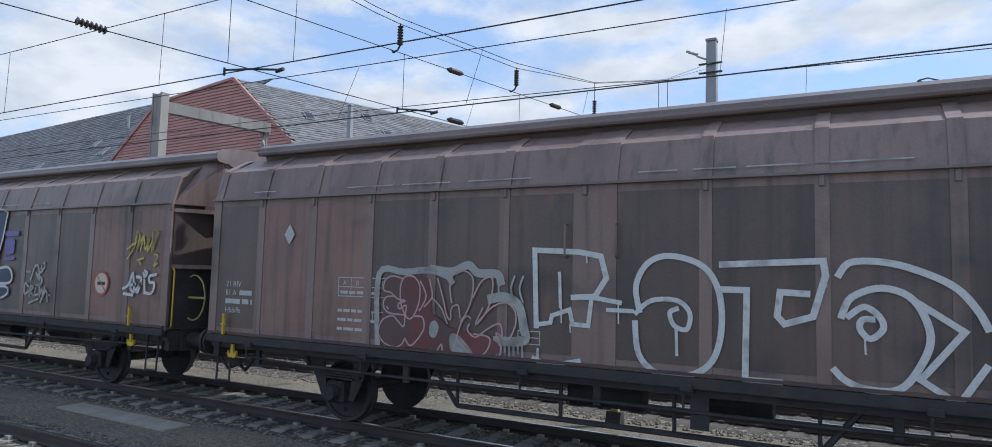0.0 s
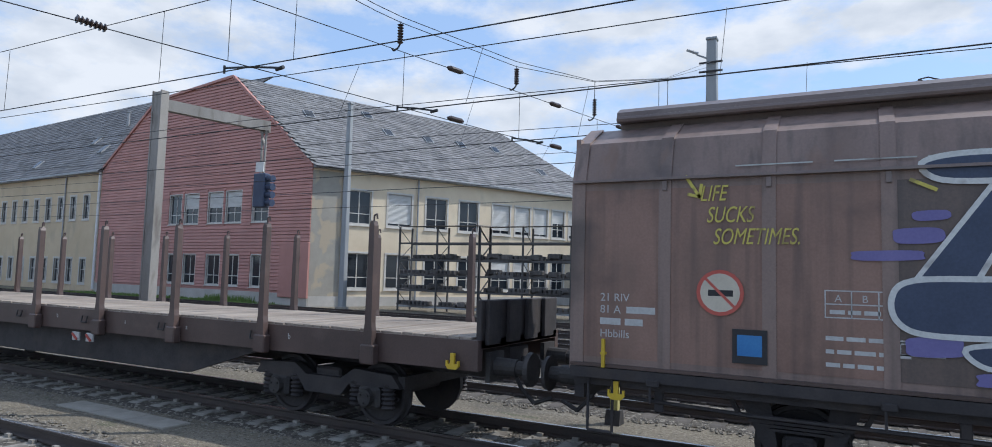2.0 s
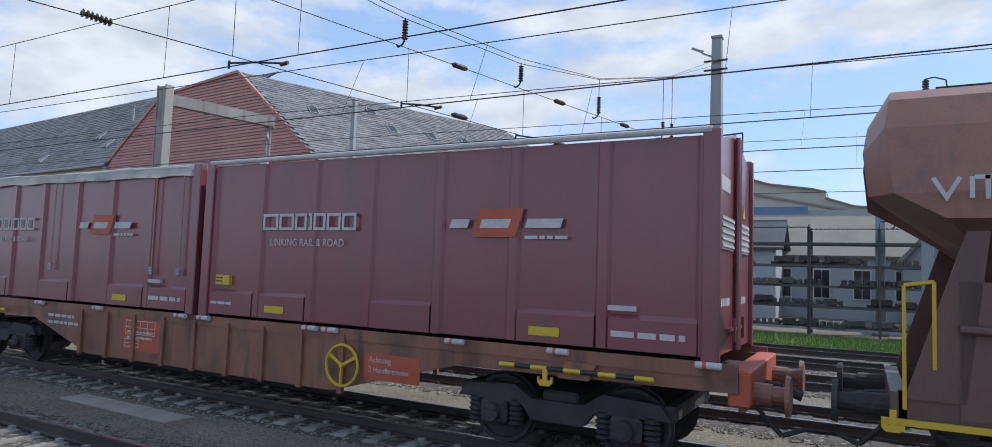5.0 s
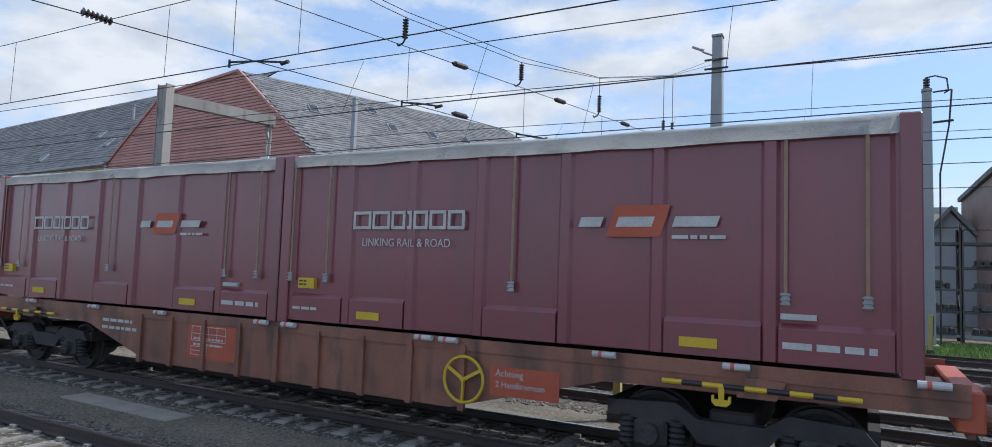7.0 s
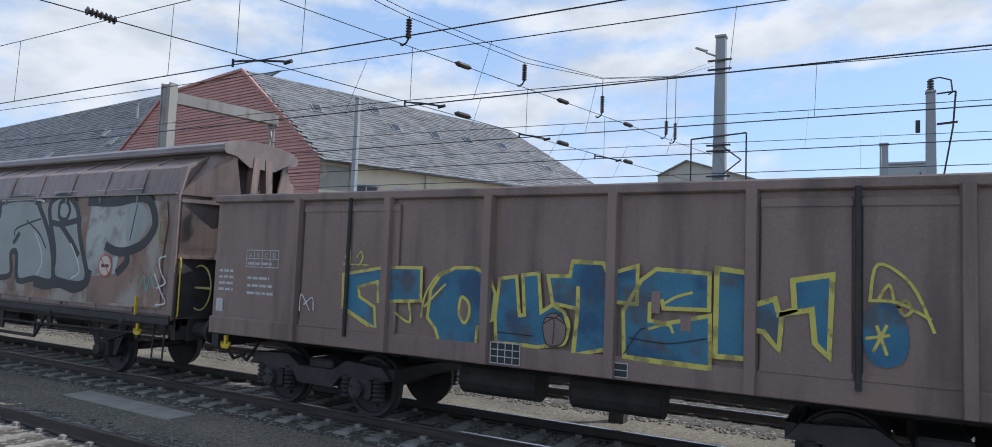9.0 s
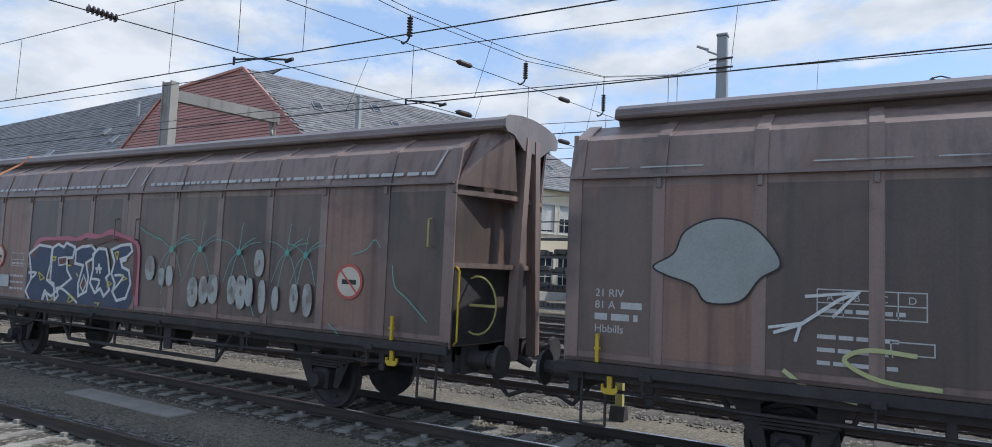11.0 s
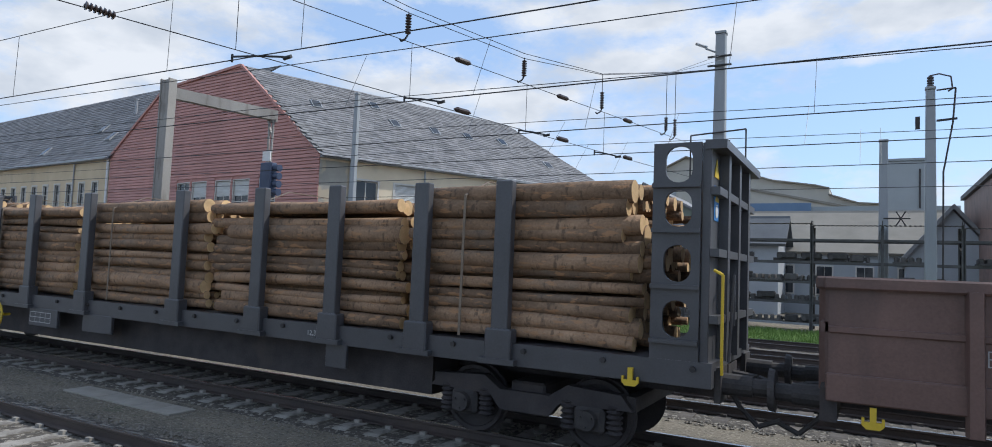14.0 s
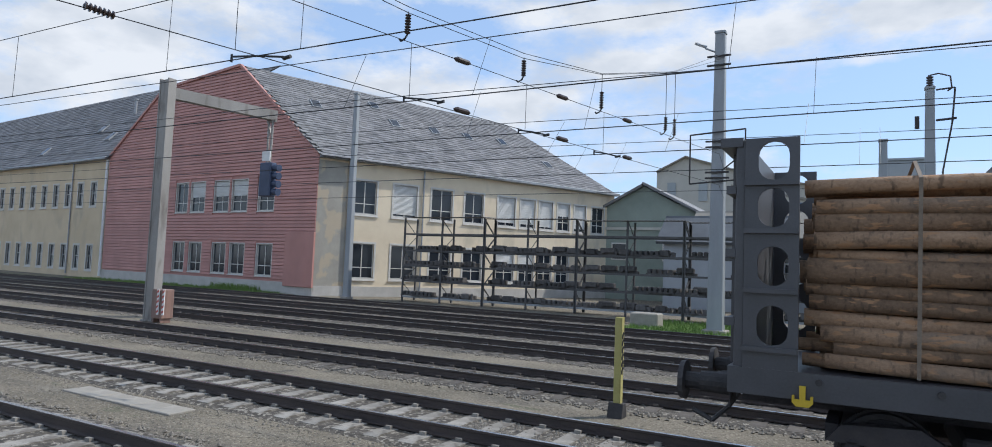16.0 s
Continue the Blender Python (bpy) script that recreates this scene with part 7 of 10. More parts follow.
        rod(bm, (-h, -Y - 0.02, zt), (h, -Y - 0.02, zt), 0.04, seg=8)
        part("tarp_roll", bm, M_PWHITE, c)
    yy = -Y - 0.012
    # logo of plain shapes, slogan, red parallelogram with white bars
    x = -2.87
    for k, wd in enumerate((0.29, 0.27, 0.2, 0.04, 0.2, 0.23, 0.23)):
        bm = ribbon(B(), [(x, 2.86), (x + wd, 2.86), (x + wd, 3.08), (x, 3.08)], 0.045, yy, closed=wd > 0.1)
        part("logo_bar", bm, M_PWHITE, c)
        x += wd + 0.075
    words("LINKING RAIL & ROAD", -2.71, yy - 0.002, 2.59, 0.165, M_PWHITE, c, sx=0.92)
    flat(c, "logo_patch", [(1.08, 2.75), (1.74, 2.75), (1.86, 3.13), (1.2, 3.13)], yy, M_ORANGE, "orange-red slanted logo patch")
    for a, b in ((0.72, 1.05), (1.2, 1.68), (1.88, 2.42)):
        flat(c, "logo_bar", [(a, 2.87), (b - 0.04, 2.87), (b, 2.99), (a + 0.04, 2.99)], yy - 0.004, M_PWHITE)
    part("data_print", bars(B(), 1.88, yy - 0.002, 2.73, 0.62, 0.06, 1, seed=2), M_PWHITE, c)
    part("data_print", bars(B(), -4.05, yy - 0.002, zb + 0.17, 0.55, 0.06, 1, seed=5), M_PWHITE, c)
    part("data_print", bars(B(), 3.07, yy - 0.002, zb + 0.15, 0.92, 0.1, 1, seed=6), M_PWHITE, c)
    for x in (-2.75, 1.98):
        bm = B()
        box(bm, x, x + 0.42, -Y - 0.02, -Y - 0.006, zb + 0.09, zb + 0.2)
        part("yellow_plate", bm, M_YELLOW, c)
    bm = B()
    box(bm, -3.95, -3.62, -Y - 0.012, -Y + 0.055, zb + 0.5, zb + 0.66)
    part("yellow_label", bm, M_YELLOW, c)
    part("label_print", bars(B(), -3.93, -Y - 0.015, zb + 0.6, 0.18, 0.035, 2, seed=3), M_PBLACK, c)
    bm = B()
    box(bm, h - 1.2, h - 0.85, -Y - 0.012, -Y + 0.04, zb + 0.46, zb + 0.52)
    part("small_label", bm, M_PWHITE, c)
    return c


# ---- open wagons ----
def open_wagon(name, label, u0, u1, zt, zb, mat, ribs, bogied, doors=False, halfrail=False):
    h = (u1 - u0) / 2
    w = wagon(name, label, (u0 + u1) / 2)
    Y = 1.36
    for s in (-1, 1):
        bm = B()
        box(bm, -h, h, s * Y - 0.03, s * Y + 0.03, zb, zt - 0.1)
        part("side_wall", bm, mat, w)
        bm = B()
        box(bm, -h - 0.04, h + 0.04, s * (Y + 0.03) - 0.07, s * (Y + 0.03) + 0.07, zt - 0.13, zt, 0.02)
        part("top_rail", bm, mat, w)
        bm = B()
        box(bm, -h - 0.02, h + 0.02, s * (Y + 0.02) - 0.06, s * (Y + 0.02) + 0.06, zb - 0.12, zb + 0.16, 0.015)
        part("bottom_rail", bm, mat, w)
        for x in ribs:
            bm = B()
            pr = [(x - 0.08, 0), (x - 0.055, 0.115), (x + 0.055, 0.115), (x + 0.08, 0)]
            a = [bm.verts.new((p, s * (Y + 0.03 + q), zb - (0.3 if halfrail else 0.1))) for p, q in pr]
            b = [bm.verts.new((p, s * (Y + 0.03 + q), zt - 0.1)) for p, q in pr]
            for j in range(3):
                bm.faces.new((a[j], a[j + 1], b[j + 1], b[j]))
            bm.faces.new(b), bm.faces.new(a[::-1])
            bmesh.ops.recalc_face_normals(bm, faces=bm.faces[:])
            part("rib", bm, mat, w)
        if halfrail:
            for z in (zb + 0.56,):
                bm = B()
                box(bm, -h, h, s * (Y + 0.03) - 0.03, s * (Y + 0.03) + 0.06, z, z + 0.07, 0.012)
                part("stiffener", bm, mat, w)
    for sx in (-1, 1):
        bm = B()
        box(bm, sx * h - 0.03, sx * h + 0.03, -Y, Y, zb, zt - 0.1)
        part("end_wall", bm, mat, w)
        for y in (-0.9, -0.3, 0.3, 0.9):
            bm = B()
            box(bm, sx * (h + 0.06) - 0.05, sx * (h + 0.06) + 0.05, y - 0.06, y + 0.06, zb - 0.1, zt, 0.015)
            part("end_post", bm, mat, w)
        bm = B()
        box(bm, sx * (h + 0.06) - 0.06, sx * (h + 0.06) + 0.06, -Y, Y, zt - 0.13, zt, 0.02)
        box(bm, sx * (h + 0.04) - 0.04, sx * (h + 0.04) + 0.04, -Y, Y, (zb + zt) / 2, (zb + zt) / 2 + 0.1)
        part("end_rail", bm, mat, w)
    bm = B()
    box(bm, -h, h, -1.3, 1.3, zb - 0.05, zb + 0.02)
    part("floor_plate", bm, M_UNDER, w)
    bm = B()
    box(bm, -h, h, -0.25, 0.25, 0.85, zb)
    for s in (-1, 1):
        box(bm, s * h - 0.08, s * h + 0.08, -1.3, 1.3, 0.85, zb)
    part("underframe", bm, M_UNDER, w)
    if doors:
        for x0 in doors:
            for k in (0, 1):
                a = x0 + k * 0.95
                bm = B()
                box(bm, a + 0.03, a + 0.9, -Y - 0.075, -Y - 0.03, zb + 0.1, zt - 0.2, 0.012)
                d = part("side_door", bm, mat, w)
                for z in (zb + 0.15, zt - 0.3):
                    part("door_batten", box(B(), a + 0.03, a + 0.9, -Y - 0.09, -Y - 0.074, z, z + 0.07), mat, d)
            bm = B()
            rod(bm, (x0 + 0.95, -Y - 0.1, zb + 0.05), (x0 + 0.95, -Y - 0.1, zt - 0.1), 0.03, seg=8)
            part("door_bar", bm, M_UNDER, w)
    if bogied:
        for x in (-h + 2.1, h - 2.1):
            bogie(w, x)
        bm = B()
        for x in (-1.2, 0.5):
            rod(bm, (x - 0.5, -0.5, 0.75), (x + 0.7, -0.5, 0.75), 0.24, seg=14)
        part("air_tank", bm, M_UNDER, w)
    else:
        for x in (-h + 2.5, h - 2.5):
            wheelset(w, x, 0.48)
            axle_guard(w, x, 0.48, zb - 0.1)
        bm = B()
        pipe(bm, [(-2.3, -1.2, zb - 0.1), (-1.6, -1.2, 0.5), (1.6, -1.2, 0.5), (2.3, -1.2, zb - 0.1)], 0.035)
        for x in (-1.6, -0.5, 0.6, 1.6):
            rod(bm, (x, -1.2, 0.5), (x, -1.2, zb - 0.1), 0.025, seg=6)
        part("truss_rod", bm, M_UNDER, w)
        bm = B()
        rod(bm, (-0.8, -0.2, 0.72), (0.4, -0.2, 0.72), 0.2, seg=14)
        part("air_tank", bm, M_UNDER, w)
    buffers(w, h, 1.03)
    tow_hook(w, -h + 0.4, -Y - 0.03, 0.82)
    tow_hook(w, h - 0.5, -Y - 0.03, 0.82)
    handrail(w, [(h - 0.08, -Y - 0.05, zb), (h - 0.08, -Y - 0.13, zb + 0.02), (h - 0.08, -Y - 0.13, zt - 0.35), (h - 0.08, -Y - 0.05, zt - 0.33)])
    return w, h


# ---- log wagon ----
def log_wagon(u0, u1):
    h = (u1 - u0) / 2
    w = wagon("log_wagon", "dark grey bogie timber wagon with heavy stakes and end bulkheads", (u0 + u1) / 2)
    bm = B()
    prism(bm, [(-1.35, 1.32), (-1.35, 1.04), (-1.2, 1.04), (-1.2, 1.22), (1.2, 1.22), (1.2, 1.04), (1.35, 1.04), (1.35, 1.32)], -h, h)
    part("underframe", bm, M_LOGGREY, w)
    bm = B()
    box(bm, -h + 3.9, h - 3.9, -1.0, 1.0, 0.45, 1.1)
    box(bm, -h, h, -0.3, 0.3, 0.8, 1.2)
    part("centre_sill", bm, M_UNDER, w)
    us = (-169.5, -168.3, -166.7, -165.1, -163.1, -160.3, -158.3, -156.7, -155.1, -153.8)
    uc = (u0 + u1) / 2
    xs = [u - uc for u in us]
    for x in xs:
        for s in (-1, 1):
            bm = B()
            y = s * 1.34
            box(bm, x - 0.12, x + 0.12, y - 0.07, y + 0.07, 1.12, 3.42, 0.015)
            st = part("stake", bm, M_LOGGREY, w, "broad grey steel stake")
            bm = B()
            box(bm, x - 0.19, x + 0.19, y - 0.1, y + 0.1, 1.08, 1.5, 0.02)
            box(bm, x - 0.26, x + 0.26, y + s * 0.02 - 0.1, y + s * 0.02 + 0.1, 1.05, 1.12)
            part("stake_shoe", bm, M_LOGGREY, w)
    for sx in (-1, 1):
        xx = sx * (h - 0.1)
        bm = B()
        box(bm, xx - 0.05, xx + 0.05, -1.3, 1.3, 1.3, 3.8, 0.01)
        part("bulkhead", bm, M_LOGGREY, w)
        bm = B()
        for y in (-0.75, 0.0, 0.75):
            box(bm, xx + sx * 0.1 - 0.06, xx + sx * 0.1 + 0.06, y - 0.07, y + 0.07, 1.3, 3.72)
        box(bm, xx + sx * 0.1 - 0.12, xx + sx * 0.1 + 0.12, -1.32, 1.32, 3.72, 3.82)
        for z in (1.75, 2.5, 3.2):
            box(bm, xx + sx * 0.1 - 0.05, xx + sx * 0.1 + 0.05, -1.3, 1.3, z, z + 0.09)
        part("bulkhead_frame", bm, M_LOGGREY, w)
        # side wing of the bulkhead, pierced
        xa = xx - sx * 0.05
        xb = xx - sx * 0.6
        a, b = min(xa, xb), max(xa, xb)
        for s in (-1, 1):
            bm = pierced_plate([(a, 1.3), (b, 1.3), (b, 3.8), (a, 3.8)], [(a + 0.14, b - 0.1, z, z + 0.42, 0.145) for z in (1.57, 2.2, 2.83, 3.34)], 0.05)
            o = part("bulkhead_wing", bm, M_LOGGREY, w, "pierced side plate")
            o.matrix_basis = pose(0, s * 1.32 - 0.025, 0)
        for z in (1.5, 2.12, 2.76, 3.28):
            bm = B()
            box(bm, a, b, -1.4, -1.34, z, z + 0.05)
            part("wing_shelf", bm, M_LOGGREY, w)
    xl = h - 0.04
    part("warning_label", plate(B(), [(xl, -1.16, 3.42), (xl, -0.9, 3.42), (xl, -1.03, 3.64)], 0.006), M_YELLOW, w, "yellow warning triangle")
    part("warning_label", box(B(), xl - 0.004, xl, -1.16, -0.9, 2.92, 3.32), M_SIGNBLUE, w, "blue warning card")
    part("warning_label", plate(B(), [(xl + 0.006, -1.13, 3.14), (xl + 0.006, -0.93, 3.14), (xl + 0.006, -1.03, 3.29)], 0.004), M_YELLOW, w)
    part("warning_label", plate(B(), [(xl + 0.006, -1.03 + 0.08 * math.cos(k * 0.524), 3.03 + 0.08 * math.sin(k * 0.524)) for k in range(12)], 0.004), M_PWHITE, w)
    handrail(w, [(h + 0.1, -1.3, 1.2), (h + 0.1, -1.33, 1.4), (h + 0.1, -1.33, 2.3), (h, -1.3, 2.35)])
    handrail(w, [(h + 0.1, -0.9, 1.3), (h + 0.15, -0.9, 2.3), (h + 0.1, -0.6, 2.3), (h + 0.1, -0.6, 1.7)], M_LOGGREY)
    for x in (-h + 2.4, h - 2.4):
        bogie(w, x)
    buffers(w, h, 1.05)
    tow_hook(w, -h + 0.75, -1.37, 0.95)
    tow_hook(w, h - 0.9, -1.37, 0.95)
    handwheel(w, -h + 5.95, -1.4, 0.82, 0.3)
    for x0, x1, z0 in ((-h + 3.75, -h + 4.85, 0.58), (-h + 7.24, -h + 8.28, 0.7), (-h + 9.16, -h + 10.1, 0.72), (-h + 15.45, -h + 15.85, 0.7)):
        bm = B()
        box(bm, x0, x1, -1.36, -1.3, z0, 1.06, 0.01)
        part("data_board", bm, M_LOGGREY, w)
    part("data_print", bars(B(), -h + 3.8, -1.366, 0.95, 0.95, 0.075, 2, 1.7, seed=41), M_PWHITE, w)
    part("data_print", bars(B(), -h + 3.8, -1.366, 0.72, 0.6, 0.06, 2, 1.6, seed=42), M_PWHITE, w)
    stencil_box(w, -h + 7.3, 0.78, 0.75, 0.2, -1.366, 4, 2)
    words("21,3m", -h + 2.95, -1.356, 1.16, 0.11, M_PWHITE, w)
    words("12,31m", h - 6.0, -1.356, 1.14, 0.11, M_PWHITE, w)
    for k in range(20):
        bm = B()
        x = -h + 0.9 + k * 1.05
        rod(bm, (x, -1.35, 1.24), (x, -1.39, 1.24), 0.035, seg=8)
        part("lashing_eye", bm, M_DARK, w)
    return w, h, uc, xs


def log_mesh(length, r0, r1, seed, bend):
    bm = B()
    seg, n = 14, 5
    rows = []
    for i in range(n + 1):
        t = i / n
        r = r0 + (r1 - r0) * t
        cy, cz = bend * math.sin(t * 3.1) * math.cos(seed), bend * math.sin(t * 3.1) * math.sin(seed)
        rows.append([bm.verts.new((length * (t - 0.5), cy + r * (1 + 0.09 * noise.noise(Vector((t * 3, j, seed)))) * math.cos(j * 2 * math.pi / seg), cz + r * math.sin(j * 2 * math.pi / seg))) for j in range(seg)])
    for a, b in zip(rows[:-1], rows[1:]):
        for j in range(seg):
            f = bm.faces.new((a[j], a[(j + 1) % seg], b[(j + 1) % seg], b[j]))
            f.smooth = True
    for f in (bm.faces.new(rows[0][::-1]), bm.faces.new(rows[-1])):
        f.material_index = 1
    bmesh.ops.recalc_face_normals(bm, faces=bm.faces[:])
    me = bpy.data.meshes.new("log")
    bm.to_mesh(me)
    bm.free()
    me.materials.append(M_BARK)
    me.materials.append(M_CUT)
    return me


def log_stack(u0, u1, zb, zt, seed):
    """One bundle of logs lying along the wagon."""
    st = thing("log_stack", "stack of stripped brown spruce logs lashed between wagon stakes", "log stack", "log stacks on the timber wagon")
    MOVERS.append((st, (u0 + u1) / 2))
    r = random.Random(seed)
    L = u1 - u0
    meshes = [log_mesh(L * r.uniform(0.88, 1.0), q * 0.82, q, seed * 10 + k, r.uniform(0.01, 0.05)) for k, q in enumerate((0.07, 0.08, 0.085, 0.09, 0.095, 0.1, 0.11, 0.125, 0.145))]
    z = zb + 0.11
    row = 0
    while z < zt - 0.05:
        y = -1.13 + (0.05 if row % 2 else 0) + r.uniform(0, 0.05)
        while y < 1.2:
            top = z > zt - 0.3
            o = new("log", meshes[r.randrange(9)])
            o.parent = st
            flip = 180 if r.random() < 0.5 else 0
            o.matrix_basis = pose(r.uniform(-0.16, 0.16) * L * 0.25, y + r.uniform(-0.02, 0.02), z + r.uniform(-0.02, 0.02) + (0.12 * math.cos(y) if top else 0), r.uniform(0, 360), r.uniform(-0.35, 0.35), flip + r.uniform(-0.5, 0.5))
            y += 0.225
        z += r.uniform(0.15, 0.175)
        row += 1
    for k in (-0.22 * L,):
        bm = B()
        x = k
        for a, b in (((x, -1.26, 1.35), (x + 0.02, -1.27, zt - 0.05)), ((x + 0.02, -1.27, zt - 0.05), (x, -0.6, zt + 0.22)), ((x, -0.6, zt + 0.22), (x, 0.6, zt + 0.22)), ((x, 0.6, zt + 0.22), (x, 1.27, zt - 0.05)), ((x, 1.27, zt - 0.05), (x, 1.26, 1.35))):
            beam(bm, a, b, 0.036, 0.012, up=(0, 1, 0.01) if abs(a[1] - b[1]) < 0.1 else (0, 0, 1))
        part("strap", bm, M_STRAPGREY, st, "grey webbing strap")
    return st

# ---- graffiti ----
class Paint:
    """Collects painted areas and strokes on one wagon side, one mesh for each colour."""

    def __init__(self, w, y):
        self.w, self.y, self.k, self.sets = w, y, 0, {}

    def bm(self, mat):
        if mat not in self.sets:
            self.sets[mat] = B()
        self.k += 1
        return self.sets[mat]

    def pts(self, flat_pts, closed, smooth):
        p = list(zip(flat_pts[::2], flat_pts[1::2]))
        return spline(p, 5, closed) if smooth else p

    def shape(self, fill, line, width, flat_pts, closed=True, smooth=True):
        p = self.pts(flat_pts, closed, smooth)
        if fill:
            blob(self.bm(fill), p, self.y - self.k * 0.0003)
        if line:
            ribbon(self.bm(line), p, width, self.y - 0.0004 - self.k * 0.0003, closed=True)

    def line(self, mat, width, flat_pts, smooth=True):
        ribbon(self.bm(mat), self.pts(flat_pts, False, smooth), width, self.y - 0.001 - self.k * 0.0003)

    def finish(self):
        for mat, bm in self.sets.items():
            part("graffiti", bm, mat, self.w, "spray-painted graffiti")["kind"] = "stuff"


def graffiti_outline_letters(w):
    p = Paint(w, -1.427)
    p.line(M_PGREYWHITE, 0.068, (-0.95, 1.69, -0.99, 2.63, -0.40, 2.61, -0.12, 2.56, -0.05, 2.30, -0.19, 2.08, -0.47, 2.06), False)
    p.line(M_PGREYWHITE, 0.054, (-0.95, 1.71, -0.76, 1.74, -0.74, 1.83, -0.51, 1.91, -0.47, 1.74, -0.27, 1.73, -0.23, 2.07, 0.12, 2.02), False)
    p.line(M_PGREYWHITE, 0.041, (-0.65, 2.35, -0.63, 1.94), True)
    p.line(M_PGREYWHITE, 0.068, (0.35, 1.94, 0.31, 2.23, 0.45, 2.49, 0.71, 2.57, 1.06, 2.46, 1.23, 2.19, 1.26, 1.78, 1.16, 1.43, 0.92, 1.26, 0.57, 1.25, 0.35, 1.44, 0.30, 1.80), True)
    p.line(M_PGREYWHITE, 0.054, (0.31, 1.91, 0.49, 2.06, 0.78, 2.07, 0.92, 1.94, 0.89, 1.76, 0.75, 1.79, 0.70, 1.93, 0.78, 1.98), True)
    p.line(M_PGREYWHITE, 0.034, (0.77, 1.79, 0.78, 1.47), True)
    p.line(M_PGREYWHITE, 0.048, (-0.03, 1.93, 0.27, 1.93), True)
    p.line(M_PGREYWHITE, 0.068, (1.26, 2.48, 2.26, 2.53, 2.28, 2.38, 2.16, 1.96, 1.89, 1.87, 1.82, 1.95, 1.85, 2.20, 2.11, 2.19), False)
    p.line(M_PGREYWHITE, 0.068, (1.26, 2.21, 1.52, 2.21, 1.50, 1.26, 1.84, 1.27), False)
    p.line(M_PGREYWHITE, 0.068, (2.40, 2.39, 2.51, 2.52, 2.82, 2.52, 3.12, 2.43, 3.38, 2.29, 3.54, 2.09, 3.62, 1.92), True)
    p.line(M_PGREYWHITE, 0.068, (2.42, 1.98, 2.51, 2.17, 2.78, 2.27, 3.04, 2.16, 3.17, 1.83, 3.08, 1.53, 2.90, 1.30, 2.62, 1.28, 2.44, 1.35, 2.35, 1.44), True)
    p.line(M_PGREYWHITE, 0.061, (2.48, 1.98, 2.62, 2.08, 2.75, 1.99, 2.78, 1.87, 2.67, 1.77, 2.58, 1.86, 2.60, 1.95, 2.69, 1.96), True)
    p.line(M_PGREYWHITE, 0.061, (3.04, 2.16, 3.44, 1.88, 3.16, 1.51, 3.08, 1.41, 3.38, 1.21, 3.60, 1.57), False)
    p.line(M_PGREYWHITE, 0.054, (-0.98, 1.30, -0.75, 1.24, -0.38, 1.31), True)
    p.line(M_PGREYWHITE, 0.034, (-0.92, 1.41, -0.92, 1.23), True)
    for x, z, k in ((0.77, 1.8, 0.28), (-0.62, 1.95, 0.2), (-0.5, 1.74, 0.1), (2.62, 1.78, 0.16), (0.1, 2.0, 0.22), (-0.3, 2.58, 0.1), (2.28, 2.37, 0.1), (1.26, 2.2, 0.12)):
        p.line(M_PGREYWHITE, 0.018, (x, z, x + 0.006, z - k), False)
    p.finish()


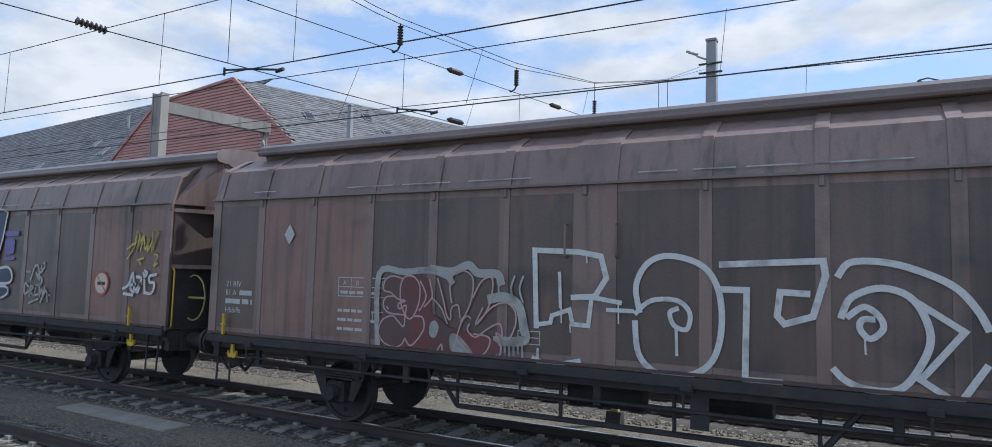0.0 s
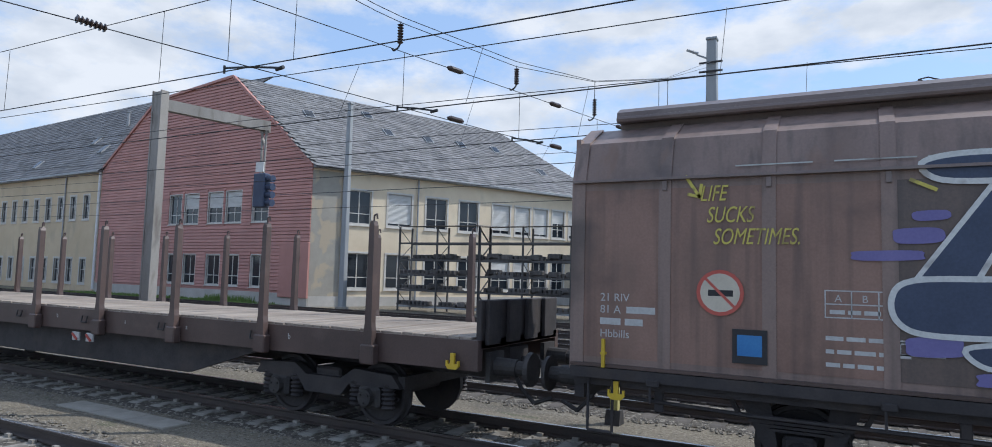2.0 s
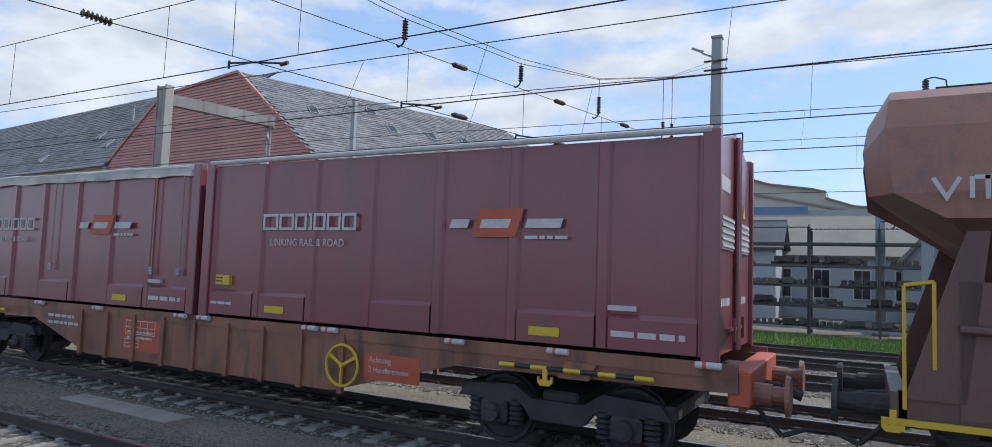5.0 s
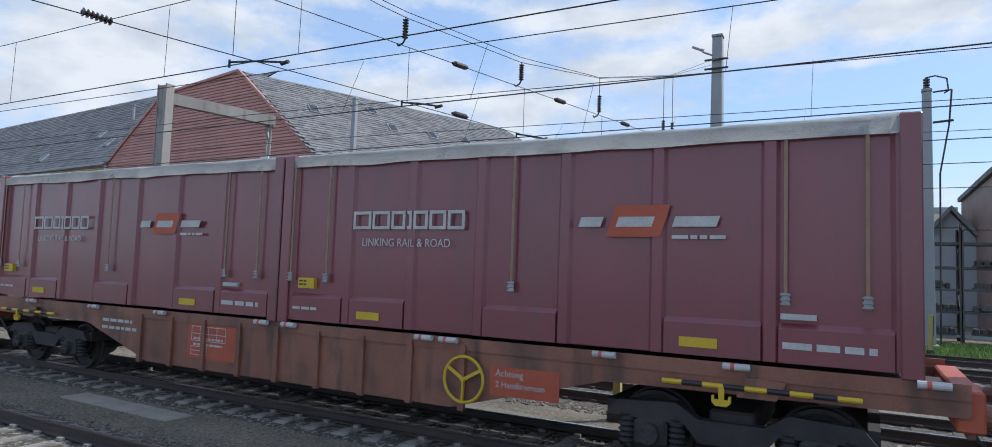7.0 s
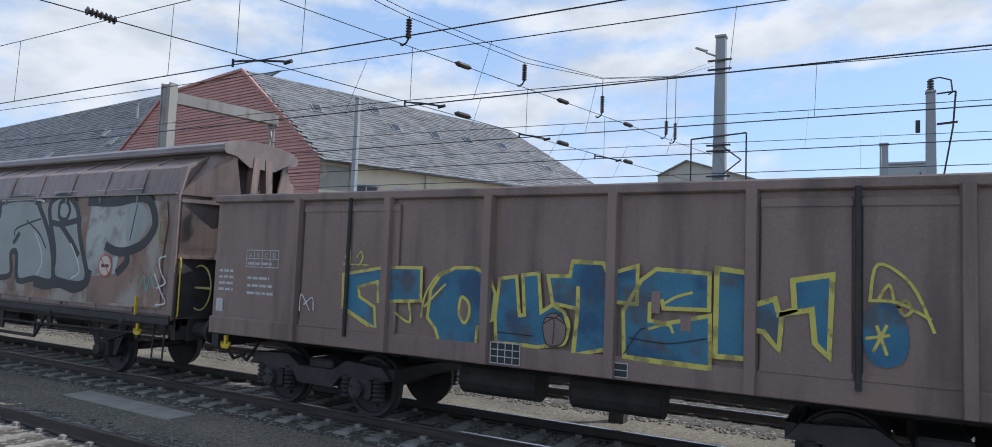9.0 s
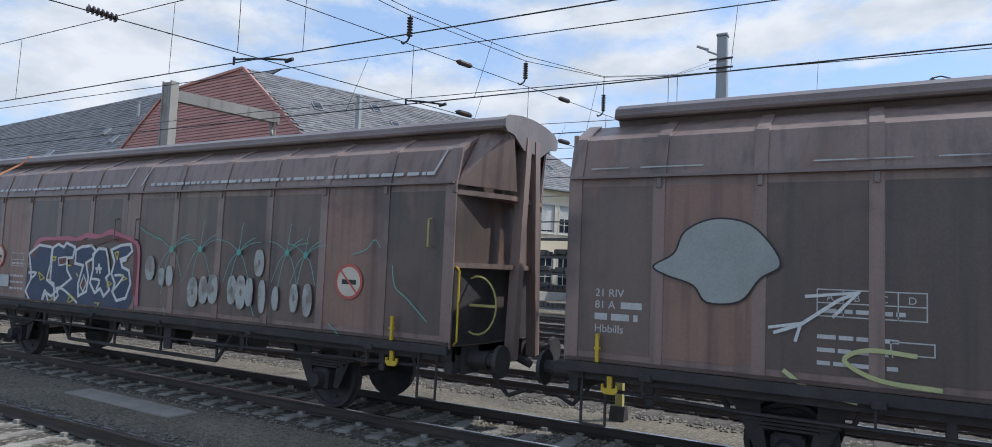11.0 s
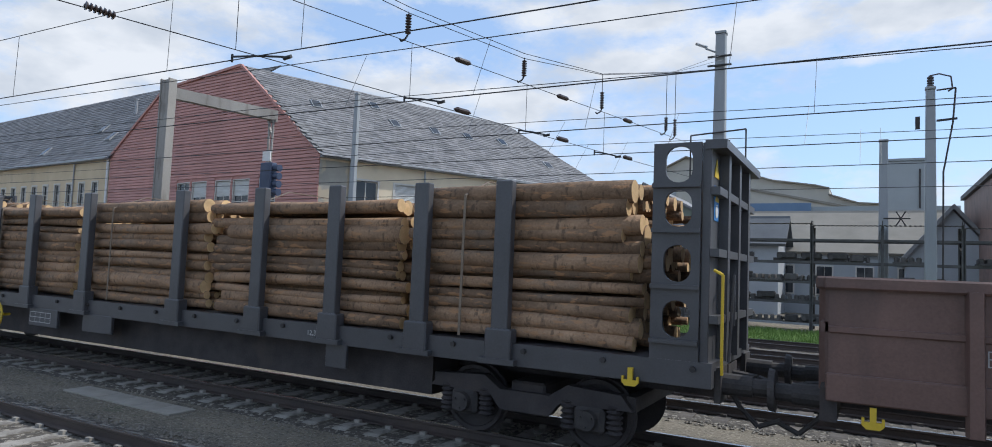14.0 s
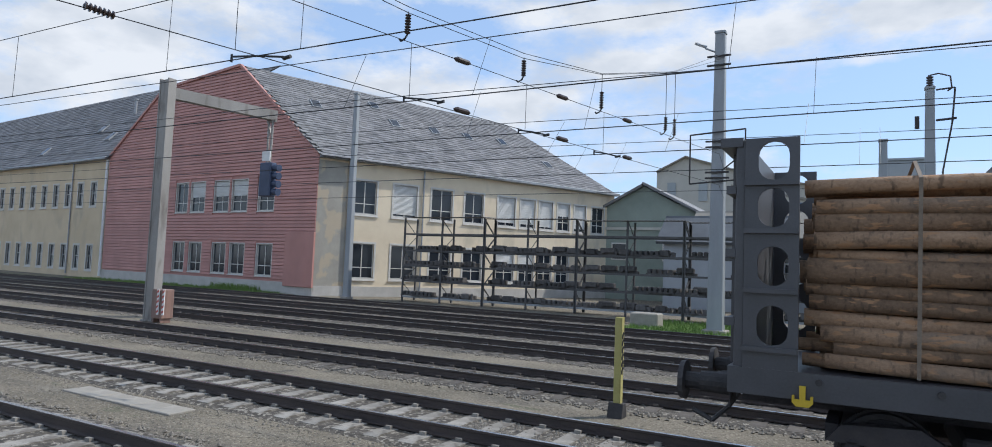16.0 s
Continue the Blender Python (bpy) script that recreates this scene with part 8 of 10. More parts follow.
def graffiti_red_bubbles(w):
    p = Paint(w, -1.429)
    # pale overspray behind, dull red fill, pale pink contours
    p.line(M_PGREY, 0.09, (-3.40, 1.29, -3.42, 2.28, -2.97, 2.32, -2.55, 2.35, -2.28, 2.28, -2.2, 2.2))
    p.line(M_PGREY, 0.11, (-2.52, 2.37, -2.20, 2.34, -1.95, 2.43, -1.80, 2.33, -1.52, 2.32, -1.46, 2.22))
    p.line(M_PGREY, 0.12, (-1.60, 2.0, -1.40, 2.03, -1.20, 1.93, -1.12, 1.66, -1.12, 1.5, -1.5, 1.47))
    for k in range(7):
        p.line(M_PGREY, 0.028, (-1.5 + k * 0.06, 1.47, -1.5 + k * 0.062, 1.28 + 0.03 * (k % 3)), False)
    for x in (-1.44, -1.26, -1.14):
        p.line(M_PGREY, 0.025, (x, 2.3, x - 0.05, 2.14, x + 0.0, 1.98))
    p.shape(M_PRED, None, 0, (-3.30, 2.22, -3.17, 2.27, -2.97, 2.26, -2.72, 2.27, -2.55, 2.2, -2.5, 1.8, -2.42, 1.5, -2.5, 1.3, -2.84, 1.3, -3.12, 1.27, -3.36, 1.36, -3.39, 1.6, -3.3, 1.8, -3.34, 2.05))
    p.shape(M_PRED, None, 0, (-2.5, 1.75, -2.2, 1.6, -1.8, 1.55, -1.5, 1.45, -1.5, 1.3, -1.9, 1.26, -2.45, 1.27))
    p.shape(M_PGREY, None, 0, (-2.20, 1.50, -2.06, 1.5, -1.84, 1.27, -2.16, 1.28))
    for c in ((-3.01, 2.23, -3.17, 2.26, -3.3, 2.2, -3.32, 2.06, -3.2, 2.03, -3.08, 1.95, -2.95, 1.92, -3.06, 1.88, -3.04, 1.81, -2.93, 1.86, -2.94, 1.71, -2.96, 1.57, -3.07, 1.65, -3.16, 1.71, -3.33, 1.64, -3.39, 1.47, -3.3, 1.34, -3.12, 1.28, -2.99, 1.32, -2.93, 1.41),
              (-2.97, 2.25, -3.03, 2.14, -3.02, 1.9, -2.92, 1.71, -2.82, 1.7, -2.72, 1.89, -2.71, 2.13, -2.8, 2.25, -2.9, 2.27, -2.97, 2.25),
              (-3.15, 1.98, -3.28, 1.96, -3.32, 1.85, -3.23, 1.75, -2.95, 1.73), (-3.26, 1.83, -3.23, 1.8),
              (-2.93, 1.41, -2.84, 1.32, -2.72, 1.41, -2.62, 1.57, -2.65, 1.71, -2.78, 1.72), (-2.7, 2.2, -2.6, 2.0, -2.7, 1.8), (-2.55, 2.22, -2.5, 2.0, -2.62, 1.86),
              (-2.42, 2.24, -2.33, 1.99, -2.26, 1.76, -2.2, 1.71, -2.19, 1.85, -2.09, 1.9, -2.05, 1.74), (-2.5, 1.98, -2.35, 1.85, -2.25, 1.65),
              (-2.19, 1.93, -2.22, 2.15, -2.15, 2.32, -1.99, 2.35, -1.87, 2.25, -1.88, 2.01, -1.95, 1.82, -2.04, 1.69),
              (-1.86, 2.01, -1.75, 2.21, -1.61, 2.28, -1.57, 2.18, -1.61, 1.94, -1.7, 1.77, -1.79, 1.67), (-1.71, 1.88, -1.81, 1.67, -1.58, 1.89, -1.38, 1.96, -1.25, 1.87, -1.23, 1.7, -1.31, 1.52, -1.38, 1.5),
              (-1.91, 1.66, -1.93, 1.58, -1.81, 1.5, -1.64, 1.61, -1.46, 1.69, -1.42, 1.54, -1.51, 1.57, -1.43, 1.4, -1.45, 1.29), (-2.13, 1.35, -2.04, 1.65, -1.95, 1.76, -1.89, 1.74),
              (-2.1, 1.45, -1.82, 1.26, -1.65, 1.32, -1.6, 1.5, -1.83, 1.54), (-2.41, 1.26, -2.33, 1.37, -2.31, 1.27)):
        p.line(M_PPINKPALE, 0.022, c)
    p.shape(M_PGREY, None, 0, (-2.52, 1.63, -2.44, 1.68, -2.38, 1.6, -2.43, 1.46, -2.52, 1.48))
    p.finish()


def graffiti_navy_letters(w):
    p = Paint(w, -1.427)
    p.shape(M_PVIOLET, None, 0.000, (-3.44, 1.79, -3.07, 1.82, -3.02, 1.73, -3.05, 1.64, -3.43, 1.62, -3.48, 1.71), True, True)
    p.shape(M_PVIOLET, None, 0.000, (-2.87, 1.50, -2.23, 1.54, -2.19, 1.48, -2.23, 1.43, -2.87, 1.38, -2.91, 1.44), True, True)
    p.shape(M_PVIOLET, None, 0.000, (-2.37, 1.78, -1.66, 1.82, -1.61, 1.70, -1.64, 1.59, -2.36, 1.55, -2.41, 1.66), True, True)
    p.shape(M_PVIOLET, None, 0.000, (-2.69, 1.37, -2.35, 1.40, -2.30, 1.35, -2.34, 1.29, -2.68, 1.26, -2.73, 1.32), True, True)
    p.shape(M_PVIOLET, None, 0.000, (-3.53, 2.84, -3.21, 2.85, -3.14, 2.78, -3.20, 2.71, -3.52, 2.70, -3.57, 2.78), True, True)
    p.shape(M_PVIOLET, None, 0.000, (-3.37, 3.01, -3.14, 3.02, -3.09, 2.97, -3.14, 2.93, -3.36, 2.92, -3.41, 2.97), True, True)
    p.shape(M_PVIOLET, None, 0.000, (-3.88, 2.62, -3.37, 2.63, -3.32, 2.58, -3.36, 2.54, -3.88, 2.53, -3.93, 2.58), True, True)
    p.shape(M_PVIOLET, None, 0.000, (-0.89, 2.97, -0.55, 2.98, -0.50, 2.92, -0.55, 2.87, -0.88, 2.86, -0.91, 2.92), True, True)
    p.shape(M_PVIOLET, None, 0.000, (-0.10, 1.54, 0.34, 1.58, 0.38, 1.52, 0.34, 1.47, -0.09, 1.43, -0.12, 1.49), True, True)
    p.shape(M_PVIOLET, None, 0.000, (-0.10, 3.59, 0.16, 3.58, 0.20, 3.54, 0.18, 3.50, -0.10, 3.51, -0.14, 3.55), True, True)
    p.shape(M_PVIOLET, None, 0.000, (0.04, 3.51, 0.84, 3.48, 0.88, 3.45, 0.84, 3.42, 0.04, 3.45, 0.00, 3.49), True, True)
    p.shape(M_PVIOLET, None, 0.000, (1.55, 2.99, 2.02, 2.99, 2.05, 2.94, 2.02, 2.89, 1.55, 2.89, 1.52, 2.94), True, True)
    p.shape(M_PVIOLET, None, 0.000, (1.56, 2.82, 1.88, 2.82, 1.91, 2.67, 1.88, 2.52, 1.57, 2.51, 1.54, 2.67), True, True)
    p.shape(M_PVIOLET, None, 0.000, (1.55, 2.43, 1.91, 2.45, 1.94, 2.41, 1.91, 2.38, 1.55, 2.37, 1.52, 2.40), True, True)
    p.shape(M_PVIOLET, None, 0.000, (0.45, 2.66, 1.05, 2.66, 1.09, 2.61, 1.06, 2.57, 0.45, 2.55, 0.41, 2.61), True, True)
    p.shape(M_PVIOLET, None, 0.000, (1.41, 1.78, 1.81, 1.81, 1.84, 1.72, 1.81, 1.63, 1.41, 1.59, 1.38, 1.69), True, True)
    p.shape(M_PVIOLET, None, 0.000, (-2.16, 3.62, -1.80, 3.61, -1.75, 3.57, -1.80, 3.54, -2.16, 3.54, -2.21, 3.59), True, True)
    p.shape(M_PNAVY, M_PGREYWHITE, 0.056, (-3.32, 3.48, -2.98, 3.56, -2.23, 3.54, -2.04, 3.46, -2.12, 3.34, -2.55, 3.29, -3.16, 3.31), True, True)
    p.shape(M_PNAVY, M_PGREYWHITE, 0.048, (-2.73, 3.30, -2.41, 3.29, -2.89, 2.37, -3.38, 2.36), True, False)
    p.shape(M_PNAVY, M_PGREYWHITE, 0.048, (-2.46, 3.31, -2.28, 3.27, -2.04, 2.43, -2.32, 2.40, -2.59, 3.02), True, False)
    p.shape(M_PNAVY, M_PGREYWHITE, 0.056, (-3.59, 2.17, -3.41, 2.34, -2.73, 2.37, -1.95, 2.39, -1.75, 2.17, -1.77, 1.93, -2.14, 1.85, -3.20, 1.82, -3.53, 1.92), True, True)
    p.shape(M_PNAVY, M_PGREYWHITE, 0.048, (-3.00, 1.72, -2.54, 1.78, -2.34, 1.70, -2.45, 1.59, -2.84, 1.55), True, True)
    p.shape(M_PNAVY, M_PGREYWHITE, 0.048, (-2.32, 3.21, -1.75, 3.22, -1.53, 3.04, -1.70, 2.76, -2.12, 2.67, -2.30, 2.83), True, True)
    p.shape(M_BROWN, M_PGREYWHITE, 0.032, (-2.09, 3.05, -1.82, 3.07, -1.75, 2.96, -2.03, 2.87), True, True)
    p.shape(M_PNAVY, M_PGREYWHITE, 0.056, (-1.64, 3.22, -1.25, 3.32, -0.61, 3.32, -0.54, 3.13, -0.94, 3.06, -1.14, 2.81, -0.64, 2.70, -0.54, 2.57, -1.21, 2.46, -1.25, 2.29, -0.61, 2.39, -0.48, 2.20, -0.55, 1.93, -1.14, 1.84, -1.55, 2.03, -1.71, 2.48, -1.70, 2.91), True, True)
    p.shape(M_PNAVY, M_PGREYWHITE, 0.048, (-1.44, 1.79, -0.82, 1.86, -0.78, 1.76, -1.12, 1.56, -1.32, 1.63), True, True)
    p.shape(M_PNAVY, M_PGREYWHITE, 0.056, (-0.37, 3.29, 0.27, 3.32, 0.72, 3.21, 0.95, 2.96, 0.95, 2.58, 0.75, 2.20, 0.50, 1.91, -0.14, 1.87, -0.45, 2.00, -0.41, 2.25, 0.02, 2.38, -0.39, 2.45, -0.35, 2.65, -0.23, 3.06), True, True)
    p.shape(M_BROWN, M_PGREYWHITE, 0.048, (-0.09, 3.02, 0.45, 3.02, 0.73, 2.93, 0.61, 2.83, -0.04, 2.85), True, True)
    p.line(M_PGREYWHITE, 0.048, (-0.35, 2.41, 0.36, 2.38, 0.75, 2.50), True)
    p.shape(M_PNAVY, M_PGREYWHITE, 0.056, (0.93, 3.44, 1.20, 3.46, 1.54, 3.41, 1.52, 3.23, 1.45, 2.88, 1.29, 2.25, 1.74, 2.23, 1.92, 2.06, 1.81, 1.90, 1.14, 1.90, 0.98, 2.06, 1.06, 2.43, 1.13, 3.19), True, True)
    p.shape(M_PNAVY, M_PGREYWHITE, 0.048, (1.00, 1.74, 1.34, 1.81, 1.74, 1.81, 1.79, 1.68, 1.50, 1.57, 1.07, 1.57), True, True)
    p.line(M_PYELLOW, 0.070, (-0.23, 1.81, 0.20, 1.85, 0.27, 1.72, 0.18, 1.62, -0.19, 1.61, -0.27, 1.70, -0.23, 1.81), True)
    p.line(M_PYELLOW, 0.035, (0.64, 3.39, 0.80, 3.35, 0.89, 3.19), True)
    p.line(M_PYELLOW, 0.035, (-3.41, 3.32, -3.21, 3.22), True)
    p.line(M_PYELLOW, 0.035, (-1.75, 2.52, -1.55, 2.50), True)
    p.line(M_PYELLOW, 0.035, (-1.18, 1.51, -0.98, 1.52, -0.73, 1.60), True)
    p.line(M_PYELLOW, 0.035, (0.68, 1.85, 0.77, 1.75, 0.68, 1.73, 0.77, 1.86), True)
    p.line(M_PYELLOW, 0.035, (-1.73, 2.58, -1.55, 2.55), True)
    p.line(M_PYELLOW, 0.035, (-1.71, 3.40, -1.36, 3.43), True)
    p.finish()


def graffiti_tags(w):
    p = Paint(w, -1.428)
    p.line(M_PGREY, 0.045, (2.46, 2.15, 2.59, 2.15), True)
    p.line(M_PGREY, 0.045, (2.62, 1.98, 2.75, 2.26, 2.88, 2.25, 2.94, 2.00, 2.81, 2.13), True)
    p.line(M_PGREY, 0.045, (3.00, 2.30, 3.09, 2.33, 3.09, 2.23, 3.00, 2.21, 3.00, 2.30), True)
    p.line(M_PGREY, 0.045, (3.04, 2.17, 2.91, 2.10, 3.04, 2.00, 3.00, 1.90, 2.84, 1.89), True)
    p.line(M_PGREY, 0.045, (2.56, 1.85, 2.43, 1.91, 2.43, 1.70, 2.59, 1.75), True)
    p.line(M_PGREY, 0.045, (2.62, 1.65, 2.64, 1.85, 2.75, 1.82, 2.65, 1.75, 2.79, 1.66), True)
    p.line(M_PGREY, 0.045, (2.84, 1.83, 2.81, 1.69, 2.94, 1.70), True)
    p.line(M_PGREY, 0.045, (2.97, 1.84, 3.00, 1.67, 3.06, 1.81, 3.12, 1.68, 3.16, 1.85), True)
    p.line(M_PGREY, 0.045, (2.62, 1.51, 2.88, 1.59, 2.94, 1.60), True)
    p.line(M_PGREY, 0.045, (3.04, 1.55, 3.21, 1.78, 3.29, 1.57), True)
    p.line(M_PGREY, 0.045, (3.32, 1.70, 3.38, 1.69), True)
    p.line(M_PYELLOW, 0.035, (5.79, 2.45, 5.98, 2.69, 6.02, 2.93, 6.11, 2.86, 6.04, 2.59, 6.21, 2.86, 6.15, 2.59), True)
    p.line(M_PYELLOW, 0.035, (6.23, 2.86, 6.29, 2.62, 6.39, 2.84, 6.35, 2.59, 6.48, 2.76, 6.50, 2.62, 6.62, 2.92), True)
    p.line(M_PYELLOW, 0.035, (5.96, 2.72, 5.76, 2.62), True)
    p.line(M_PYELLOW, 0.035, (6.08, 2.42, 6.26, 2.46), True)
    p.line(M_PYELLOW, 0.035, (6.56, 2.53, 6.65, 2.50, 6.56, 2.33, 6.65, 2.37), True)
    p.line(M_PYELLOW, 0.035, (5.89, 2.69, 5.92, 2.72), True)
    p.line(M_PYELLOW, 0.035, (6.14, 2.39, 6.19, 2.34), True)
    p.line(M_PGREYWHITE, 0.055, (5.72, 1.90, 5.88, 1.98, 5.98, 2.18, 6.04, 1.85, 5.91, 1.95, 6.07, 1.99), True)
    p.line(M_PGREYWHITE, 0.055, (6.10, 2.12, 6.23, 2.09, 6.16, 1.86, 6.10, 1.89, 6.23, 2.00), True)
    p.line(M_PGREYWHITE, 0.055, (6.32, 2.23, 6.39, 2.20, 6.32, 2.13, 6.29, 2.19), True)
    p.line(M_PGREYWHITE, 0.055, (6.32, 2.07, 6.35, 1.84), True)
    p.line(M_PGREYWHITE, 0.055, (6.64, 2.17, 6.47, 2.14, 6.47, 2.04, 6.61, 2.01, 6.55, 1.85, 6.39, 1.84), True)
    p.line(M_PGREYWHITE, 0.055, (5.75, 1.81, 6.01, 1.79), True)
    p.finish()


def graffiti_silver_letters(w):
    p = Paint(w, -1.427)
    # bleached, scrubbed ground with rusty patches
    p.shape(M_PRUST, None, 0, (0.2, 3.33, 2.87, 3.33, 4.38, 3.35, 6.6, 3.31, 6.67, 2.93, 6.56, 2.21, 6.6, 1.4, 5.3, 1.36, 3.52, 1.36, 1.89, 1.38, 0.1, 1.4, 0.1, 2.27), True, False)
    p.shape(M_PGREY, None, 0, (0.25, 3.3, 0.9, 3.3, 0.7, 2.6, 0.55, 2.1, 0.5, 1.7, 0.2, 1.6, 0.15, 2.3), True, False)
    p.shape(M_PGREY, None, 0, (4.3, 3.3, 5.7, 3.34, 5.9, 2.6, 5.3, 2.35, 5.2, 1.95, 4.3, 1.9, 4.2, 2.6), True, False)
    p.shape(M_BROWN_PATCH, None, 0, (4.35, 1.88, 5.2, 1.94, 5.35, 1.42, 4.35, 1.38), True, False)
    p.shape(M_PPALE, M_PBLACK, 0.13, (0.97, 3.38, 2.15, 3.42, 2.49, 3.18, 2.94, 2.57, 3.13, 1.98, 3.05, 1.72, 2.44, 1.76, 1.81, 1.71, 1.68, 2.26, 1.46, 2.25, 1.49, 1.8, 0.76, 1.77, 0.51, 2.15, 0.62, 2.67, 0.84, 3.07))
    p.shape(M_PPALE, M_PBLACK, 0.13, (2.82, 3.18, 3.05, 3.44, 3.53, 3.42, 3.83, 3.17, 3.96, 2.7, 4.16, 2.25, 4.31, 1.91, 4.15, 1.72, 3.48, 1.74, 3.15, 1.86, 3.13, 2.34))
    p.shape(M_PPALE, M_PBLACK, 0.09, (3.2, 3.32, 3.43, 3.34, 3.56, 3.17, 3.43, 2.98, 3.19, 3.05))
    p.line(M_PBLACK, 0.12, (2.89, 2.93, 3.33, 2.89, 3.93, 2.98))
    p.line(M_PBLACK, 0.12, (3.3, 2.86, 3.7, 2.55, 3.95, 2.3))
    p.line(M_PBLACK, 0.14, (2.5, 1.66, 2.9, 1.62, 3.4, 1.68, 3.9, 1.6, 4.3, 1.72, 4.4, 1.95))
    p.line(M_PBLACK, 0.17, (4.24, 3.33, 5.08, 3.31, 5.73, 3.38, 6.08, 3.33, 6.26, 3.1, 6.29, 2.82, 6.01, 2.53, 5.55, 2.39, 5.19, 2.38, 4.91, 2.46))
    p.line(M_PBLACK, 0.15, (5.5, 2.4, 5.55, 2.2, 5.3, 2.0))
    p.shape(M_PPALE, None, 0, (5.5, 3.25, 5.95, 3.22, 6.1, 2.95, 5.95, 2.65, 5.6, 2.52, 5.45, 2.7))
    p.line(M_PBLACK, 0.03, (5.75, 3.25, 5.6, 2.6))
    p.line(M_PBLACK, 0.04, (1.54, 2.66, 1.65, 2.81, 2.52, 3.0))
    p.line(M_PBLACK, 0.04, (2.0, 2.96, 2.5, 2.7, 2.8, 2.4))
    p.line(M_PBLACK, 0.1, (1.55, 2.5, 1.72, 2.68))
    p.line(M_PGREYWHITE, 0.05, (0.92, 3.41, 2.2, 3.42, 2.6, 3.36))
    p.line(M_PGREYWHITE, 0.03, (2.35, 2.7, 2.6, 2.4, 2.7, 2.1, 2.55, 1.85))
    p.line(M_PGREYWHITE, 0.03, (3.7, 2.5, 3.95, 2.2, 4.05, 1.95, 3.8, 1.82))
    p.line(M_PGREYWHITE, 0.03, (6.68, 2.32, 6.5, 2.25, 6.6, 2.0, 6.72, 1.85, 6.5, 1.75))
    p.line(M_PGREYWHITE, 0.03, (6.4, 2.0, 6.6, 1.7, 6.75, 1.5, 6.5, 1.45))
    p.line(M_PTEAL, 0.025, (6.0, 1.75, 6.1, 1.95, 6.2, 1.7, 6.3, 1.95, 6.4, 1.75))
    # the other end: a plain silver sprayed shape, an arrow and a pale yellow tag
    p.shape(M_PPALE, M_PBLACK, 0.02, (-5.62, 2.55, -5.5, 2.8, -5.2, 2.94, -4.85, 2.9, -4.62, 2.7, -4.5, 2.45, -4.7, 2.3, -4.9, 2.05, -5.25, 2.02, -5.4, 2.2, -5.7, 2.3, -5.85, 2.4))
    p.line(M_PGREYWHITE, 0.035, (-4.55, 1.75, -4.3, 1.85, -3.95, 2.12, -3.78, 2.2), False)
    p.line(M_PGREYWHITE, 0.035, (-4.25, 2.14, -3.78, 2.2, -4.0, 1.95), False)
    p.line(M_PGREYWHITE, 0.03, (-4.6, 1.8, -4.3, 1.86, -4.35, 1.68), False)
    p.line(M_PYELLOWPALE, 0.045, (-3.3, 1.62, -3.7, 1.64, -3.9, 1.52, -3.6, 1.36, -3.1, 1.32))
    p.line(M_PYELLOWPALE, 0.045, (-4.45, 1.36, -4.2, 1.2, -3.8, 1.12))
    p.finish()


